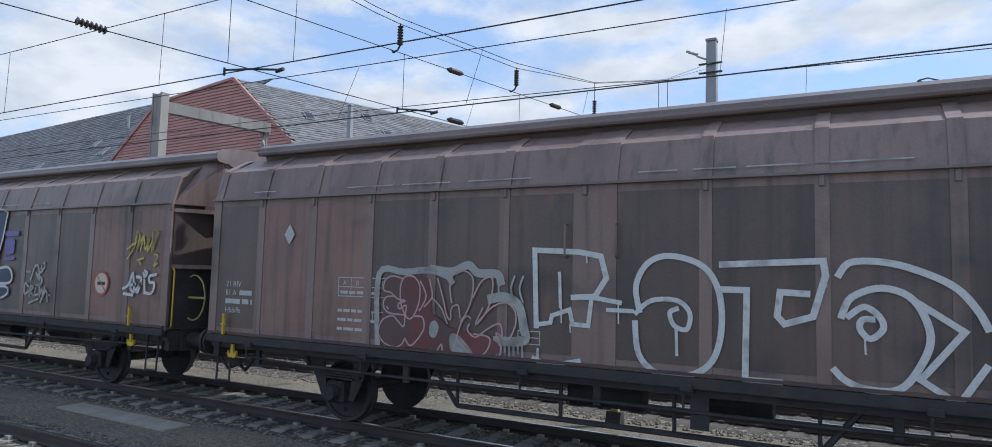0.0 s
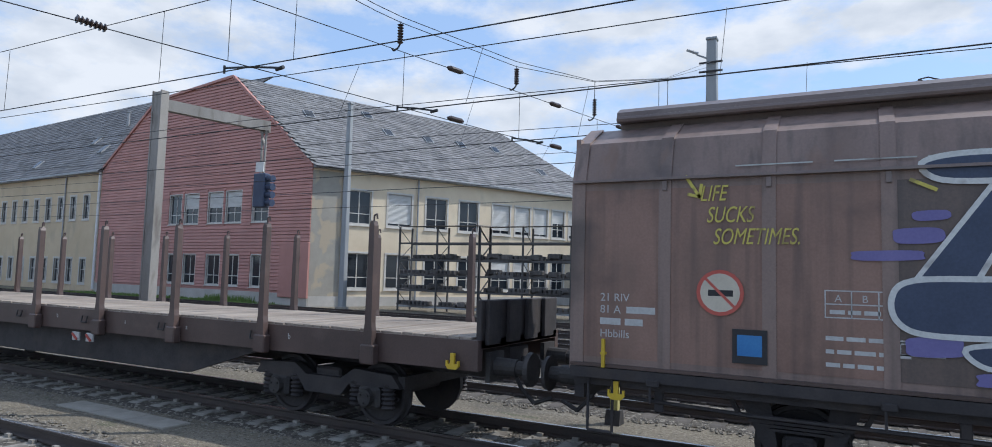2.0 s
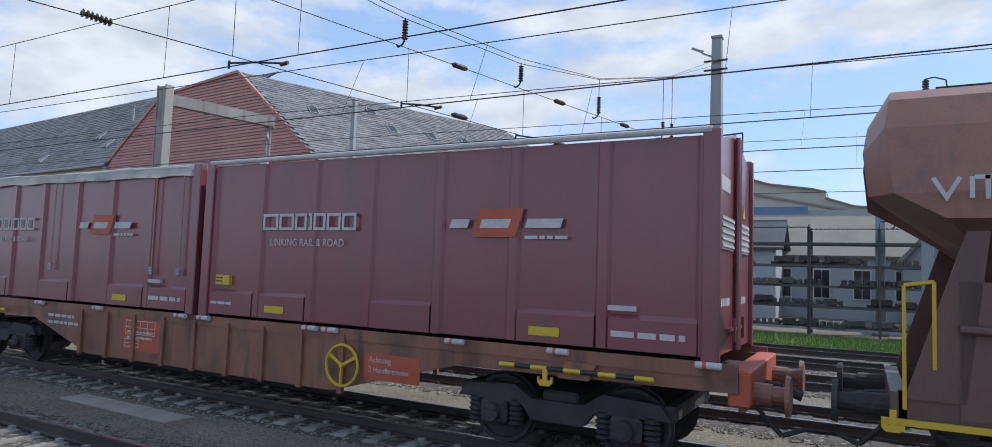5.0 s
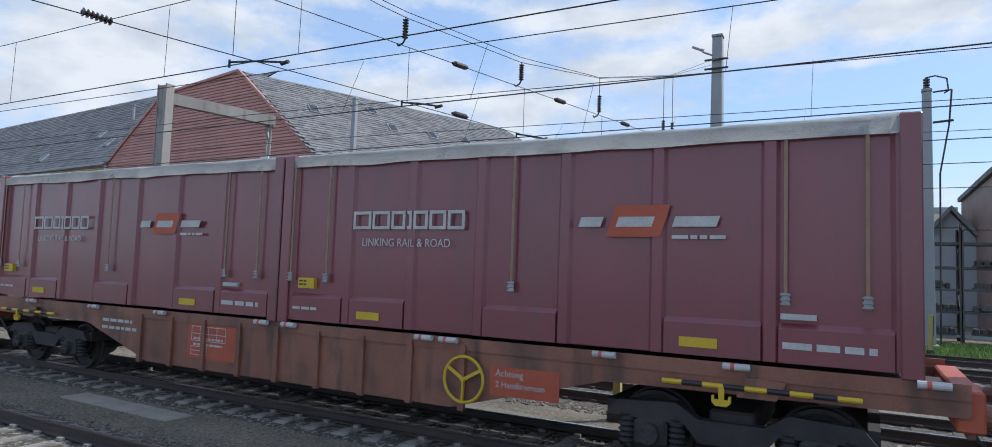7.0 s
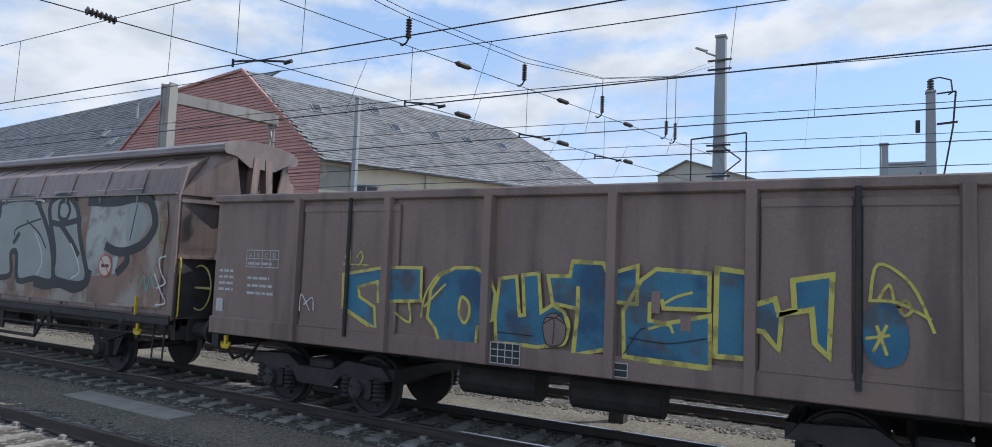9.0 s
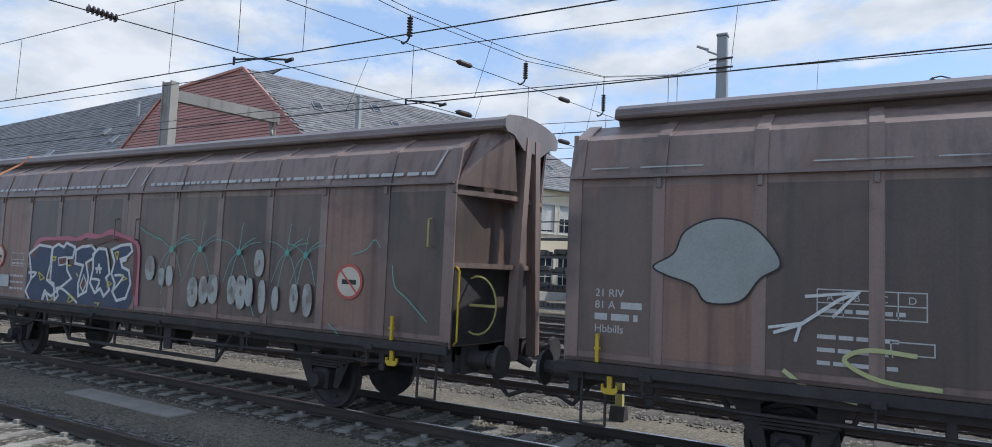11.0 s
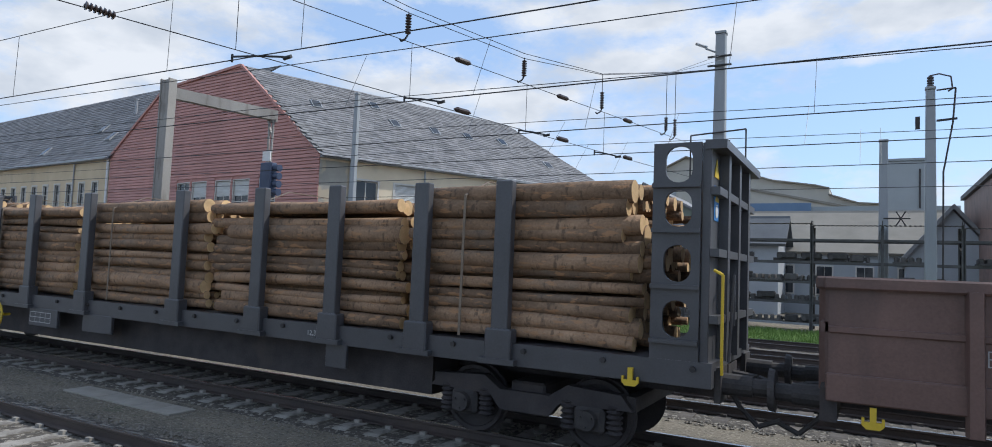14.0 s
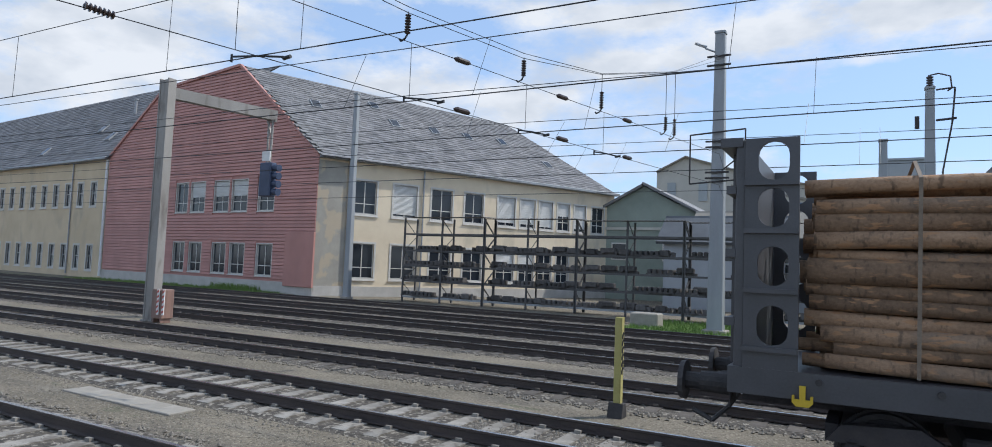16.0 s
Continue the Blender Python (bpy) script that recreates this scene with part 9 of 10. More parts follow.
def graffiti_blue_piece(w):
    p = Paint(w, -1.427)
    p.line(M_PPINK, 0.1, (-3.4, 2.22, -3.18, 2.5, -2.63, 2.53, -2.18, 2.56, -1.82, 2.53, -1.48, 2.63, -1.07, 2.6, -0.69, 2.7, -0.30, 2.6, -0.03, 2.56, 0.17, 2.4, 0.2, 1.97, 0.22, 1.4))
    p.line(M_PRED, 0.12, (-3.36, 2.2, -3.1, 2.42, -2.6, 2.46, -1.8, 2.46, -1.07, 2.52, -0.69, 2.58, -0.1, 2.48, 0.1, 2.3, 0.12, 1.6))
    p.shape(M_PNAVY, None, 0.000, (-3.55, 1.42, -3.35, 1.26, -2.64, 1.20, -2.03, 1.23, -1.47, 1.25, -0.95, 1.24, -0.46, 1.26, 0.02, 1.34, 0.02, 1.92, -0.78, 1.97, -1.85, 2.02, -2.66, 2.06, -3.42, 1.93), True, True)
    p.shape(M_PBLUEDEEP, M_PGREYWHITE, 0.055, (-3.52, 2.22, -3.16, 2.41, -2.75, 2.38, -2.67, 2.36, -2.70, 2.01, -2.78, 1.71, -2.53, 1.60, -2.44, 1.48, -2.56, 1.38, -2.78, 1.45, -2.90, 1.26, -3.35, 1.24, -3.55, 1.44, -3.37, 1.70, -3.42, 1.93), True, False)
    p.shape(M_PBLUEDEEP, M_PGREYWHITE, 0.055, (-2.65, 2.36, -2.46, 2.44, -2.25, 2.38, -2.17, 2.47, -1.86, 2.39, -1.91, 2.18, -2.11, 2.17, -2.08, 1.93, -1.91, 1.77, -2.24, 1.58, -2.40, 1.55, -2.32, 1.41, -2.44, 1.31, -2.51, 1.64, -2.65, 1.67), True, False)
    p.shape(M_PBLUEDEEP, M_PGREYWHITE, 0.055, (-1.82, 2.33, -1.63, 2.40, -1.30, 2.43, -1.16, 2.34, -1.23, 2.18, -1.44, 2.09, -1.33, 1.82, -1.36, 1.54, -1.62, 1.44, -1.66, 1.67, -1.53, 2.04, -1.81, 2.07), True, False)
    p.shape(M_PBLUEDEEP, M_PGREYWHITE, 0.055, (-1.23, 2.26, -1.05, 2.38, -0.82, 2.37, -0.75, 2.24, -0.65, 1.91, -0.75, 1.83, -0.62, 1.61, -0.78, 1.48, -0.91, 1.62, -1.08, 1.53, -1.26, 1.71, -1.19, 1.99), True, False)
    p.shape(M_PBLUEDEEP, M_PGREYWHITE, 0.055, (-0.65, 2.36, -0.37, 2.45, -0.06, 2.48, 0.00, 2.35, -0.15, 2.24, -0.34, 2.19, -0.27, 2.05, -0.06, 1.99, 0.02, 1.75, -0.10, 1.48, -0.37, 1.42, -0.52, 1.58, -0.46, 1.74, -0.59, 1.91, -0.52, 2.14), True, False)
    p.shape(M_PRED, M_PGREYWHITE, 0.030, (-2.41, 2.16, -2.13, 2.19, -2.12, 2.05, -2.37, 2.01, -2.41, 2.16), True, False)
    p.shape(M_PRED, M_PGREYWHITE, 0.030, (-2.78, 1.71, -2.70, 1.97, -2.65, 1.72, -2.78, 1.71), True, False)
    p.shape(M_PRED, M_PGREYWHITE, 0.030, (-1.58, 1.64, -1.48, 1.85, -1.37, 1.70, -1.47, 1.53, -1.58, 1.64), True, False)
    p.line(M_PGREYWHITE, 0.050, (-2.40, 1.48, -2.24, 1.56, -1.92, 1.45, -1.65, 1.31), True)
    p.line(M_PGREYWHITE, 0.050, (-3.46, 1.83, -3.19, 1.83, -3.37, 1.70), True)
    p.line(M_PGREYWHITE, 0.050, (-1.09, 1.99, -0.92, 2.00), True)
    p.line(M_PGREYWHITE, 0.050, (-1.00, 2.07, -1.05, 1.92), True)
    p.line(M_PGREYWHITE, 0.050, (-1.00, 2.07, -0.95, 1.92), True)
    p.line(M_PGREYWHITE, 0.050, (-1.19, 1.79, -0.95, 1.77, -1.02, 1.61), True)
    p.line(M_PGREYWHITE, 0.050, (-0.46, 1.89, -0.21, 1.87, -0.52, 1.58), True)
    p.line(M_PGREYWHITE, 0.050, (-2.90, 1.26, -2.80, 1.49, -2.64, 1.25), True)
    p.line(M_PGREYWHITE, 0.050, (-0.31, 2.15, -0.15, 2.18), True)
    p.line(M_PYELLOW, 0.030, (-3.10, 1.86, -2.85, 1.74, -3.00, 1.69, -3.10, 1.86), False)
    p.line(M_PYELLOW, 0.030, (-2.62, 2.17, -2.49, 2.18, -2.51, 2.11, -2.61, 2.11), False)
    p.line(M_PYELLOW, 0.030, (-2.08, 2.03, -1.95, 2.02), False)
    p.line(M_PYELLOW, 0.030, (-1.96, 1.32, -1.88, 1.45, -1.73, 1.38, -1.90, 1.29, -1.96, 1.32), False)
    p.line(M_PYELLOW, 0.030, (-0.52, 2.31, -0.41, 2.33, -0.43, 2.18, -0.52, 2.31), False)
    p.line(M_PYELLOW, 0.030, (-0.70, 1.77, -0.54, 1.73, -0.68, 1.66, -0.70, 1.77), False)
    p.line(M_PYELLOW, 0.030, (-0.26, 1.90, -0.09, 1.84, -0.21, 1.80), False)
    p.line(M_PYELLOW, 0.030, (-1.05, 1.34, -0.91, 1.34, -1.03, 1.21), False)
    p.line(M_PYELLOW, 0.030, (-2.62, 1.29, -2.44, 1.35), False)
    p.line(M_PYELLOW, 0.030, (-3.31, 1.24, -3.08, 1.26), False)
    p.line(M_PYELLOW, 0.030, (-1.72, 1.87, -1.66, 1.83), False)
    p.shape(M_PGREY, None, 0.000, (0.43, 2.05, 0.46, 2.23, 0.55, 2.28, 0.65, 2.24, 0.70, 2.06, 0.67, 1.89, 0.58, 1.84, 0.48, 1.88), True, True)
    p.shape(M_BROWN, None, 0.000, (0.53, 2.06, 0.56, 2.13, 0.61, 2.06, 0.57, 1.99), True, True)
    p.shape(M_PGREY, None, 0.000, (0.81, 1.91, 0.83, 2.04, 0.90, 2.07, 0.97, 2.04, 1.00, 1.92, 0.98, 1.79, 0.92, 1.76, 0.85, 1.79), True, True)
    p.shape(M_PGREY, None, 0.000, (1.03, 1.94, 1.05, 2.08, 1.11, 2.12, 1.18, 2.09, 1.22, 1.95, 1.20, 1.81, 1.13, 1.77, 1.06, 1.80), True, True)
    p.shape(M_PGREY, None, 0.000, (1.63, 1.68, 1.67, 1.89, 1.76, 1.94, 1.86, 1.90, 1.91, 1.70, 1.88, 1.50, 1.79, 1.44, 1.69, 1.48), True, True)
    p.shape(M_BROWN, None, 0.000, (1.74, 1.69, 1.77, 1.76, 1.81, 1.69, 1.78, 1.63), True, True)
    p.shape(M_PGREY, None, 0.000, (1.93, 1.74, 1.96, 1.92, 2.03, 1.97, 2.12, 1.93, 2.16, 1.75, 2.14, 1.57, 2.06, 1.51, 1.97, 1.55), True, True)
    p.shape(M_BROWN, None, 0.000, (2.02, 1.74, 2.04, 1.81, 2.08, 1.75, 2.05, 1.68), True, True)
    p.shape(M_PGREY, None, 0.000, (2.15, 1.76, 2.18, 1.96, 2.27, 2.01, 2.37, 1.97, 2.41, 1.77, 2.38, 1.58, 2.29, 1.52, 2.20, 1.57), True, True)
    p.shape(M_BROWN, None, 0.000, (2.26, 1.76, 2.28, 1.83, 2.32, 1.77, 2.29, 1.70), True, True)
    p.shape(M_PGREY, None, 0.000, (2.64, 1.77, 2.67, 1.96, 2.74, 2.01, 2.82, 1.97, 2.86, 1.78, 2.83, 1.59, 2.76, 1.54, 2.68, 1.58), True, True)
    p.shape(M_BROWN, None, 0.000, (2.72, 1.77, 2.75, 1.84, 2.79, 1.77, 2.75, 1.71), True, True)
    p.shape(M_PGREY, None, 0.000, (2.84, 1.74, 2.87, 1.96, 2.95, 2.02, 3.04, 1.97, 3.08, 1.76, 3.06, 1.54, 2.97, 1.47, 2.89, 1.52), True, True)
    p.shape(M_BROWN, None, 0.000, (2.94, 1.75, 2.96, 1.81, 3.00, 1.75, 2.97, 1.68), True, True)
    p.shape(M_PGREY, None, 0.000, (3.07, 1.75, 3.09, 1.94, 3.15, 1.99, 3.22, 1.95, 3.25, 1.77, 3.23, 1.58, 3.17, 1.53, 3.10, 1.57), True, True)
    p.shape(M_PGREY, None, 0.000, (3.24, 2.23, 3.27, 2.41, 3.35, 2.45, 3.43, 2.41, 3.47, 2.24, 3.44, 2.07, 3.36, 2.02, 3.28, 2.06), True, True)
    p.shape(M_BROWN, None, 0.000, (3.33, 2.23, 3.35, 2.30, 3.39, 2.24, 3.36, 2.17), True, True)
    p.shape(M_PGREY, None, 0.000, (3.37, 1.70, 3.39, 1.91, 3.45, 1.97, 3.51, 1.92, 3.54, 1.71, 3.52, 1.50, 3.47, 1.44, 3.41, 1.49), True, True)
    p.shape(M_PGREY, None, 0.000, (3.68, 1.68, 3.70, 1.83, 3.75, 1.88, 3.80, 1.84, 3.83, 1.69, 3.81, 1.54, 3.76, 1.50, 3.71, 1.54), True, True)
    p.shape(M_PGREY, None, 0.000, (4.07, 1.71, 4.09, 1.89, 4.15, 1.94, 4.21, 1.90, 4.25, 1.73, 4.22, 1.55, 4.16, 1.50, 4.10, 1.54), True, True)
    p.shape(M_BROWN, None, 0.000, (4.13, 1.72, 4.15, 1.78, 4.19, 1.72, 4.16, 1.66), True, True)
    p.shape(M_PGREY, None, 0.000, (4.34, 1.70, 4.36, 1.90, 4.43, 1.95, 4.50, 1.91, 4.54, 1.71, 4.51, 1.51, 4.44, 1.45, 4.37, 1.50), True, True)
    p.shape(M_BROWN, None, 0.000, (4.42, 1.70, 4.44, 1.76, 4.47, 1.71, 4.44, 1.65), True, True)
    p.shape(M_PTEAL, None, 0.000, (1.08, 2.41, 1.14, 2.47, 1.21, 2.41, 1.15, 2.35), True, True)
    p.line(M_PTEAL, 0.010, (1.15, 2.41, 0.87, 2.56, 0.59, 2.62), True)
    p.line(M_PTEAL, 0.010, (1.15, 2.41, 1.18, 2.69, 1.22, 2.93), True)
    p.line(M_PTEAL, 0.010, (1.15, 2.41, 1.37, 2.59, 1.60, 2.68), True)
    p.line(M_PTEAL, 0.010, (1.15, 2.41, 1.31, 2.26, 1.49, 1.86), True)
    p.line(M_PTEAL, 0.010, (1.15, 2.41, 0.94, 2.26, 0.75, 1.86), True)
    p.line(M_PTEAL, 0.010, (1.15, 2.41, 1.03, 2.16, 0.93, 1.61), True)
    p.line(M_PTEAL, 0.010, (1.15, 2.41, 1.45, 2.55, 1.76, 2.59), True)
    p.shape(M_PTEAL, None, 0.000, (1.86, 2.43, 1.91, 2.49, 1.97, 2.43, 1.92, 2.37), True, True)
    p.line(M_PTEAL, 0.010, (1.91, 2.43, 1.66, 2.57, 1.40, 2.63), True)
    p.line(M_PTEAL, 0.010, (1.91, 2.43, 1.95, 2.70, 1.99, 2.93), True)
    p.line(M_PTEAL, 0.010, (1.91, 2.43, 2.12, 2.60, 2.33, 2.69), True)
    p.line(M_PTEAL, 0.010, (1.91, 2.43, 2.07, 2.28, 2.23, 1.90), True)
    p.line(M_PTEAL, 0.010, (1.91, 2.43, 1.72, 2.29, 1.54, 1.91), True)
    p.line(M_PTEAL, 0.010, (1.91, 2.43, 1.80, 2.19, 1.71, 1.66), True)
    p.line(M_PTEAL, 0.010, (1.91, 2.43, 2.20, 2.57, 2.48, 2.61), True)
    p.shape(M_PTEAL, None, 0.000, (2.82, 2.40, 2.87, 2.45, 2.93, 2.40, 2.88, 2.34), True, True)
    p.line(M_PTEAL, 0.010, (2.88, 2.40, 2.65, 2.54, 2.41, 2.59), True)
    p.line(M_PTEAL, 0.010, (2.88, 2.40, 2.91, 2.65, 2.94, 2.88), True)
    p.line(M_PTEAL, 0.010, (2.88, 2.40, 3.07, 2.56, 3.26, 2.64), True)
    p.line(M_PTEAL, 0.010, (2.88, 2.40, 3.01, 2.26, 3.16, 1.90), True)
    p.line(M_PTEAL, 0.010, (2.88, 2.40, 2.70, 2.26, 2.54, 1.90), True)
    p.line(M_PTEAL, 0.010, (2.88, 2.40, 2.77, 2.17, 2.68, 1.67), True)
    p.line(M_PTEAL, 0.010, (2.88, 2.40, 3.13, 2.53, 3.38, 2.57), True)
    p.shape(M_PTEAL, None, 0.000, (3.92, 2.41, 3.97, 2.46, 4.01, 2.41, 3.97, 2.36), True, True)
    p.line(M_PTEAL, 0.010, (3.97, 2.41, 3.77, 2.54, 3.56, 2.59), True)
    p.line(M_PTEAL, 0.010, (3.97, 2.41, 4.00, 2.65, 4.03, 2.86), True)
    p.line(M_PTEAL, 0.010, (3.97, 2.41, 4.14, 2.56, 4.30, 2.64), True)
    p.line(M_PTEAL, 0.010, (3.97, 2.41, 4.09, 2.28, 4.21, 1.94), True)
    p.line(M_PTEAL, 0.010, (3.97, 2.41, 3.82, 2.28, 3.67, 1.95), True)
    p.line(M_PTEAL, 0.010, (3.97, 2.41, 3.88, 2.20, 3.79, 1.73), True)
    p.line(M_PTEAL, 0.010, (3.97, 2.41, 4.19, 2.53, 4.42, 2.57), True)
    p.shape(M_PTEAL, None, 0.000, (4.32, 2.38, 4.36, 2.44, 4.41, 2.39, 4.36, 2.33), True, True)
    p.line(M_PTEAL, 0.010, (4.36, 2.38, 4.17, 2.51, 3.98, 2.56), True)
    p.line(M_PTEAL, 0.010, (4.36, 2.38, 4.39, 2.62, 4.43, 2.82), True)
    p.line(M_PTEAL, 0.010, (4.36, 2.38, 4.52, 2.53, 4.68, 2.61), True)
    p.line(M_PTEAL, 0.010, (4.36, 2.38, 4.48, 2.26, 4.59, 1.93), True)
    p.line(M_PTEAL, 0.010, (4.36, 2.38, 4.22, 2.26, 4.07, 1.93), True)
    p.line(M_PTEAL, 0.010, (4.36, 2.38, 4.28, 2.18, 4.19, 1.72), True)
    p.line(M_PTEAL, 0.010, (4.36, 2.38, 4.58, 2.51, 4.79, 2.54), True)
    p.line(M_PTEAL, 0.014, (0.11, 2.84, 0.41, 2.71, 0.87, 2.58), True)
    p.line(M_PTEAL, 0.014, (5.29, 2.42, 5.54, 2.49, 5.70, 2.64, 5.81, 2.53), True)
    p.line(M_PTEAL, 0.014, (6.04, 2.28, 6.10, 1.99, 6.33, 1.82, 6.66, 1.54), True)
    p.line(M_PTEAL, 0.014, (1.05, 1.40, 1.11, 1.23), True)
    p.line(M_PTEAL, 0.014, (4.90, 1.39, 5.11, 1.24), True)
    p.line(M_PTEAL, 0.014, (3.23, 1.57, 3.32, 1.39), True)
    p.finish()


def graffiti_blue_yellow_letters(w):
    p = Paint(w, -1.437)
    p.shape(M_PBLUE, M_PYELLOW, 0.045, (-3.34, 2.15, -2.57, 2.28, -1.94, 2.29, -1.93, 1.84, -2.67, 1.79, -2.69, 2.07, -3.04, 1.98, -3.01, 1.84, -2.73, 1.71, -2.69, 1.40, -3.32, 1.67), True, False)
    p.shape(M_PBLUE, M_PYELLOW, 0.045, (-1.81, 1.62, -1.77, 2.00, -1.63, 2.20, -1.39, 2.31, -1.09, 2.32, -0.86, 2.21, -0.77, 1.99, -0.80, 1.66, -1.02, 1.54, -1.04, 1.26, -1.60, 1.30, -1.67, 1.48), True, False)
    p.shape(M_PBLUE, M_PYELLOW, 0.045, (-0.76, 1.70, -0.71, 2.19, -0.47, 2.23, -0.41, 1.74, -0.34, 1.75, -0.38, 2.25, -0.16, 2.28, -0.11, 1.80, 0.04, 1.90, 0.21, 1.81, 0.25, 1.61, 0.18, 1.43, -0.15, 1.37, -0.73, 1.38), True, False)
    p.shape(M_PBLUE, M_PYELLOW, 0.045, (-0.03, 2.25, 0.26, 2.26, 0.29, 2.43, 0.68, 2.43, 0.74, 2.30, 1.10, 2.41, 1.10, 1.97, 0.76, 1.98, 0.74, 1.42, 0.34, 1.32, 0.37, 1.87, 0.04, 1.92), True, False)
    p.shape(M_PBLUE, M_PYELLOW, 0.045, (1.15, 2.25, 1.32, 2.38, 1.91, 2.35, 1.91, 1.95, 1.41, 1.94, 1.39, 2.02, 1.25, 1.98, 1.25, 1.79, 1.43, 1.77, 1.92, 1.89, 1.93, 1.33, 0.96, 1.36, 0.94, 1.88), True, False)
    p.line(M_PYELLOW, 0.050, (-3.32, 1.67, -2.71, 1.39))
    p.line(M_PYELLOW, 0.030, (-1.91, 1.63, -1.86, 1.92, -1.67, 2.20, -1.49, 2.27))
    p.line(M_PYELLOW, 0.030, (-1.86, 1.77, -1.66, 1.97, -1.54, 2.08))
    p.line(M_PYELLOW, 0.035, (-2.13, 1.81, -2.10, 1.54, -2.37, 1.66))
    p.line(M_PYELLOW, 0.050, (0.37, 2.12, 0.37, 1.82, 0.33, 1.36))
    p.line(M_PYELLOW, 0.050, (0.96, 1.36, 1.46, 1.33, 1.92, 1.32))
    p.line(M_PYELLOW, 0.030, (1.41, 1.99, 1.56, 2.08, 1.72, 2.13))
    p.line(M_PYELLOW, 0.030, (1.25, 1.70, 1.46, 1.76, 1.52, 1.68))
    p.line(M_PYELLOW, 0.040, (-0.73, 1.38, -0.28, 1.38))
    p.line(M_PYELLOW, 0.030, (0.05, 1.45, 0.21, 1.44, 0.27, 1.68, 0.17, 1.85))
    p.line(M_PYELLOW, 0.030, (0.29, 2.45, 0.52, 2.45))
    p.line(M_PYELLOW, 0.025, (-3.31, 2.40, -3.23, 2.51, -3.22, 2.32))
    p.line(M_PYELLOW, 0.025, (-3.09, 2.41, -3.02, 2.49, -2.98, 2.40, -3.05, 2.28))
    p.line(M_PYELLOW, 0.020, (-3.34, 2.30, -2.88, 2.30))
    p.shape(M_EAS, M_PYELLOW, 0.04, (-1.26, 1.93, -1.16, 1.85, -1.15, 1.69, -1.22, 1.59, -1.30, 1.70, -1.30, 1.85))
    p.shape(M_EAS, None, 0, (1.27, 2.13, 1.37, 2.13, 1.37, 1.87, 1.27, 1.89), True, False)
    p.shape(M_EAS, None, 0, (1.60, 1.88, 1.72, 1.88, 1.72, 1.70, 1.60, 1.70), True, False)
    p.shape(M_EAS, M_PBLACK, 0.014, (-0.08, 1.62, -0.02, 1.77, 0.12, 1.79, 0.23, 1.64, 0.18, 1.44, -0.01, 1.41))
    p.line(M_PBLACK, 0.014, (-0.06, 1.67, 0.08, 1.74, 0.21, 1.68))
    p.line(M_PBLACK, 0.014, (-0.02, 1.74, 0.07, 1.72, 0.06, 1.43))
    p.line(M_PBLACK, 0.014, (0.08, 1.74, 0.17, 1.81))
    p.line(M_PBLACK, 0.014, (0.96, 1.39, 1.13, 1.66, 1.20, 1.70))
    p.line(M_PBLACK, 0.014, (1.02, 1.58, 1.46, 1.55, 1.89, 1.64))
    p.line(M_PBLACK, 0.014, (-0.71, 1.51, -0.21, 1.50))
    p.shape(M_PBLUE, M_PYELLOW, 0.055, (1.99, 2.41, 2.32, 2.37, 2.30, 1.46, 1.98, 1.46), True, False)
    p.shape(M_PBLUE, M_PYELLOW, 0.055, (2.34, 2.02, 2.58, 2.11, 2.62, 1.95, 2.77, 2.01, 2.75, 2.31, 3.12, 2.38, 3.09, 1.55, 2.96, 1.68, 2.93, 2.02, 2.65, 1.95, 2.62, 1.58, 2.47, 1.76, 2.34, 1.77), True, False)
    p.shape(M_PBLUE, None, 0.000, (3.42, 2.04, 3.64, 2.12, 3.77, 1.88, 3.74, 1.58, 3.53, 1.50, 3.40, 1.67), True, True)
    p.line(M_PYELLOW, 0.030, (3.45, 2.14, 3.52, 2.50, 3.80, 2.31, 3.98, 1.87), True)
    p.line(M_PYELLOW, 0.030, (3.45, 2.14, 3.69, 2.13, 3.95, 1.99), True)
    p.line(M_PYELLOW, 0.030, (3.53, 2.17, 3.61, 2.30, 3.65, 2.17), True)
    p.line(M_PYELLOW, 0.030, (3.69, 2.09, 3.75, 2.16, 3.80, 2.07, 3.74, 2.01, 3.69, 2.09), True)
    p.line(M_PYELLOW, 0.030, (3.42, 1.77, 3.61, 1.81), True)
    p.line(M_PYELLOW, 0.030, (3.51, 1.89, 3.59, 1.63), True)
    p.line(M_PYELLOW, 0.030, (3.59, 1.90, 3.48, 1.65), True)
    p.line(M_PGREYWHITE, 0.035, (4.86, 1.93, 4.99, 2.01, 5.02, 1.74, 4.87, 1.69, 4.86, 1.81, 4.99, 1.85), True)
    p.line(M_PGREYWHITE, 0.035, (5.14, 2.06, 5.17, 1.71, 5.33, 1.76, 5.32, 1.91, 5.17, 1.86), True)
    p.line(M_PGREYWHITE, 0.035, (5.38, 2.07, 5.43, 1.73, 5.41, 1.88, 5.63, 2.04, 5.44, 1.88, 5.72, 1.82), True)
    p.line(M_PGREYWHITE, 0.035, (5.05, 1.62, 5.52, 1.62), True)
    p.line(M_PGREYWHITE, 0.035, (5.35, 1.57, 5.52, 1.54), True)
    p.line(M_PGREYWHITE, 0.020, (-4.16, 1.57, -4.14, 1.82, -3.96, 1.59), True)
    p.line(M_PGREYWHITE, 0.020, (-4.07, 1.67, -3.91, 1.78, -3.88, 1.59), True)
    p.finish()


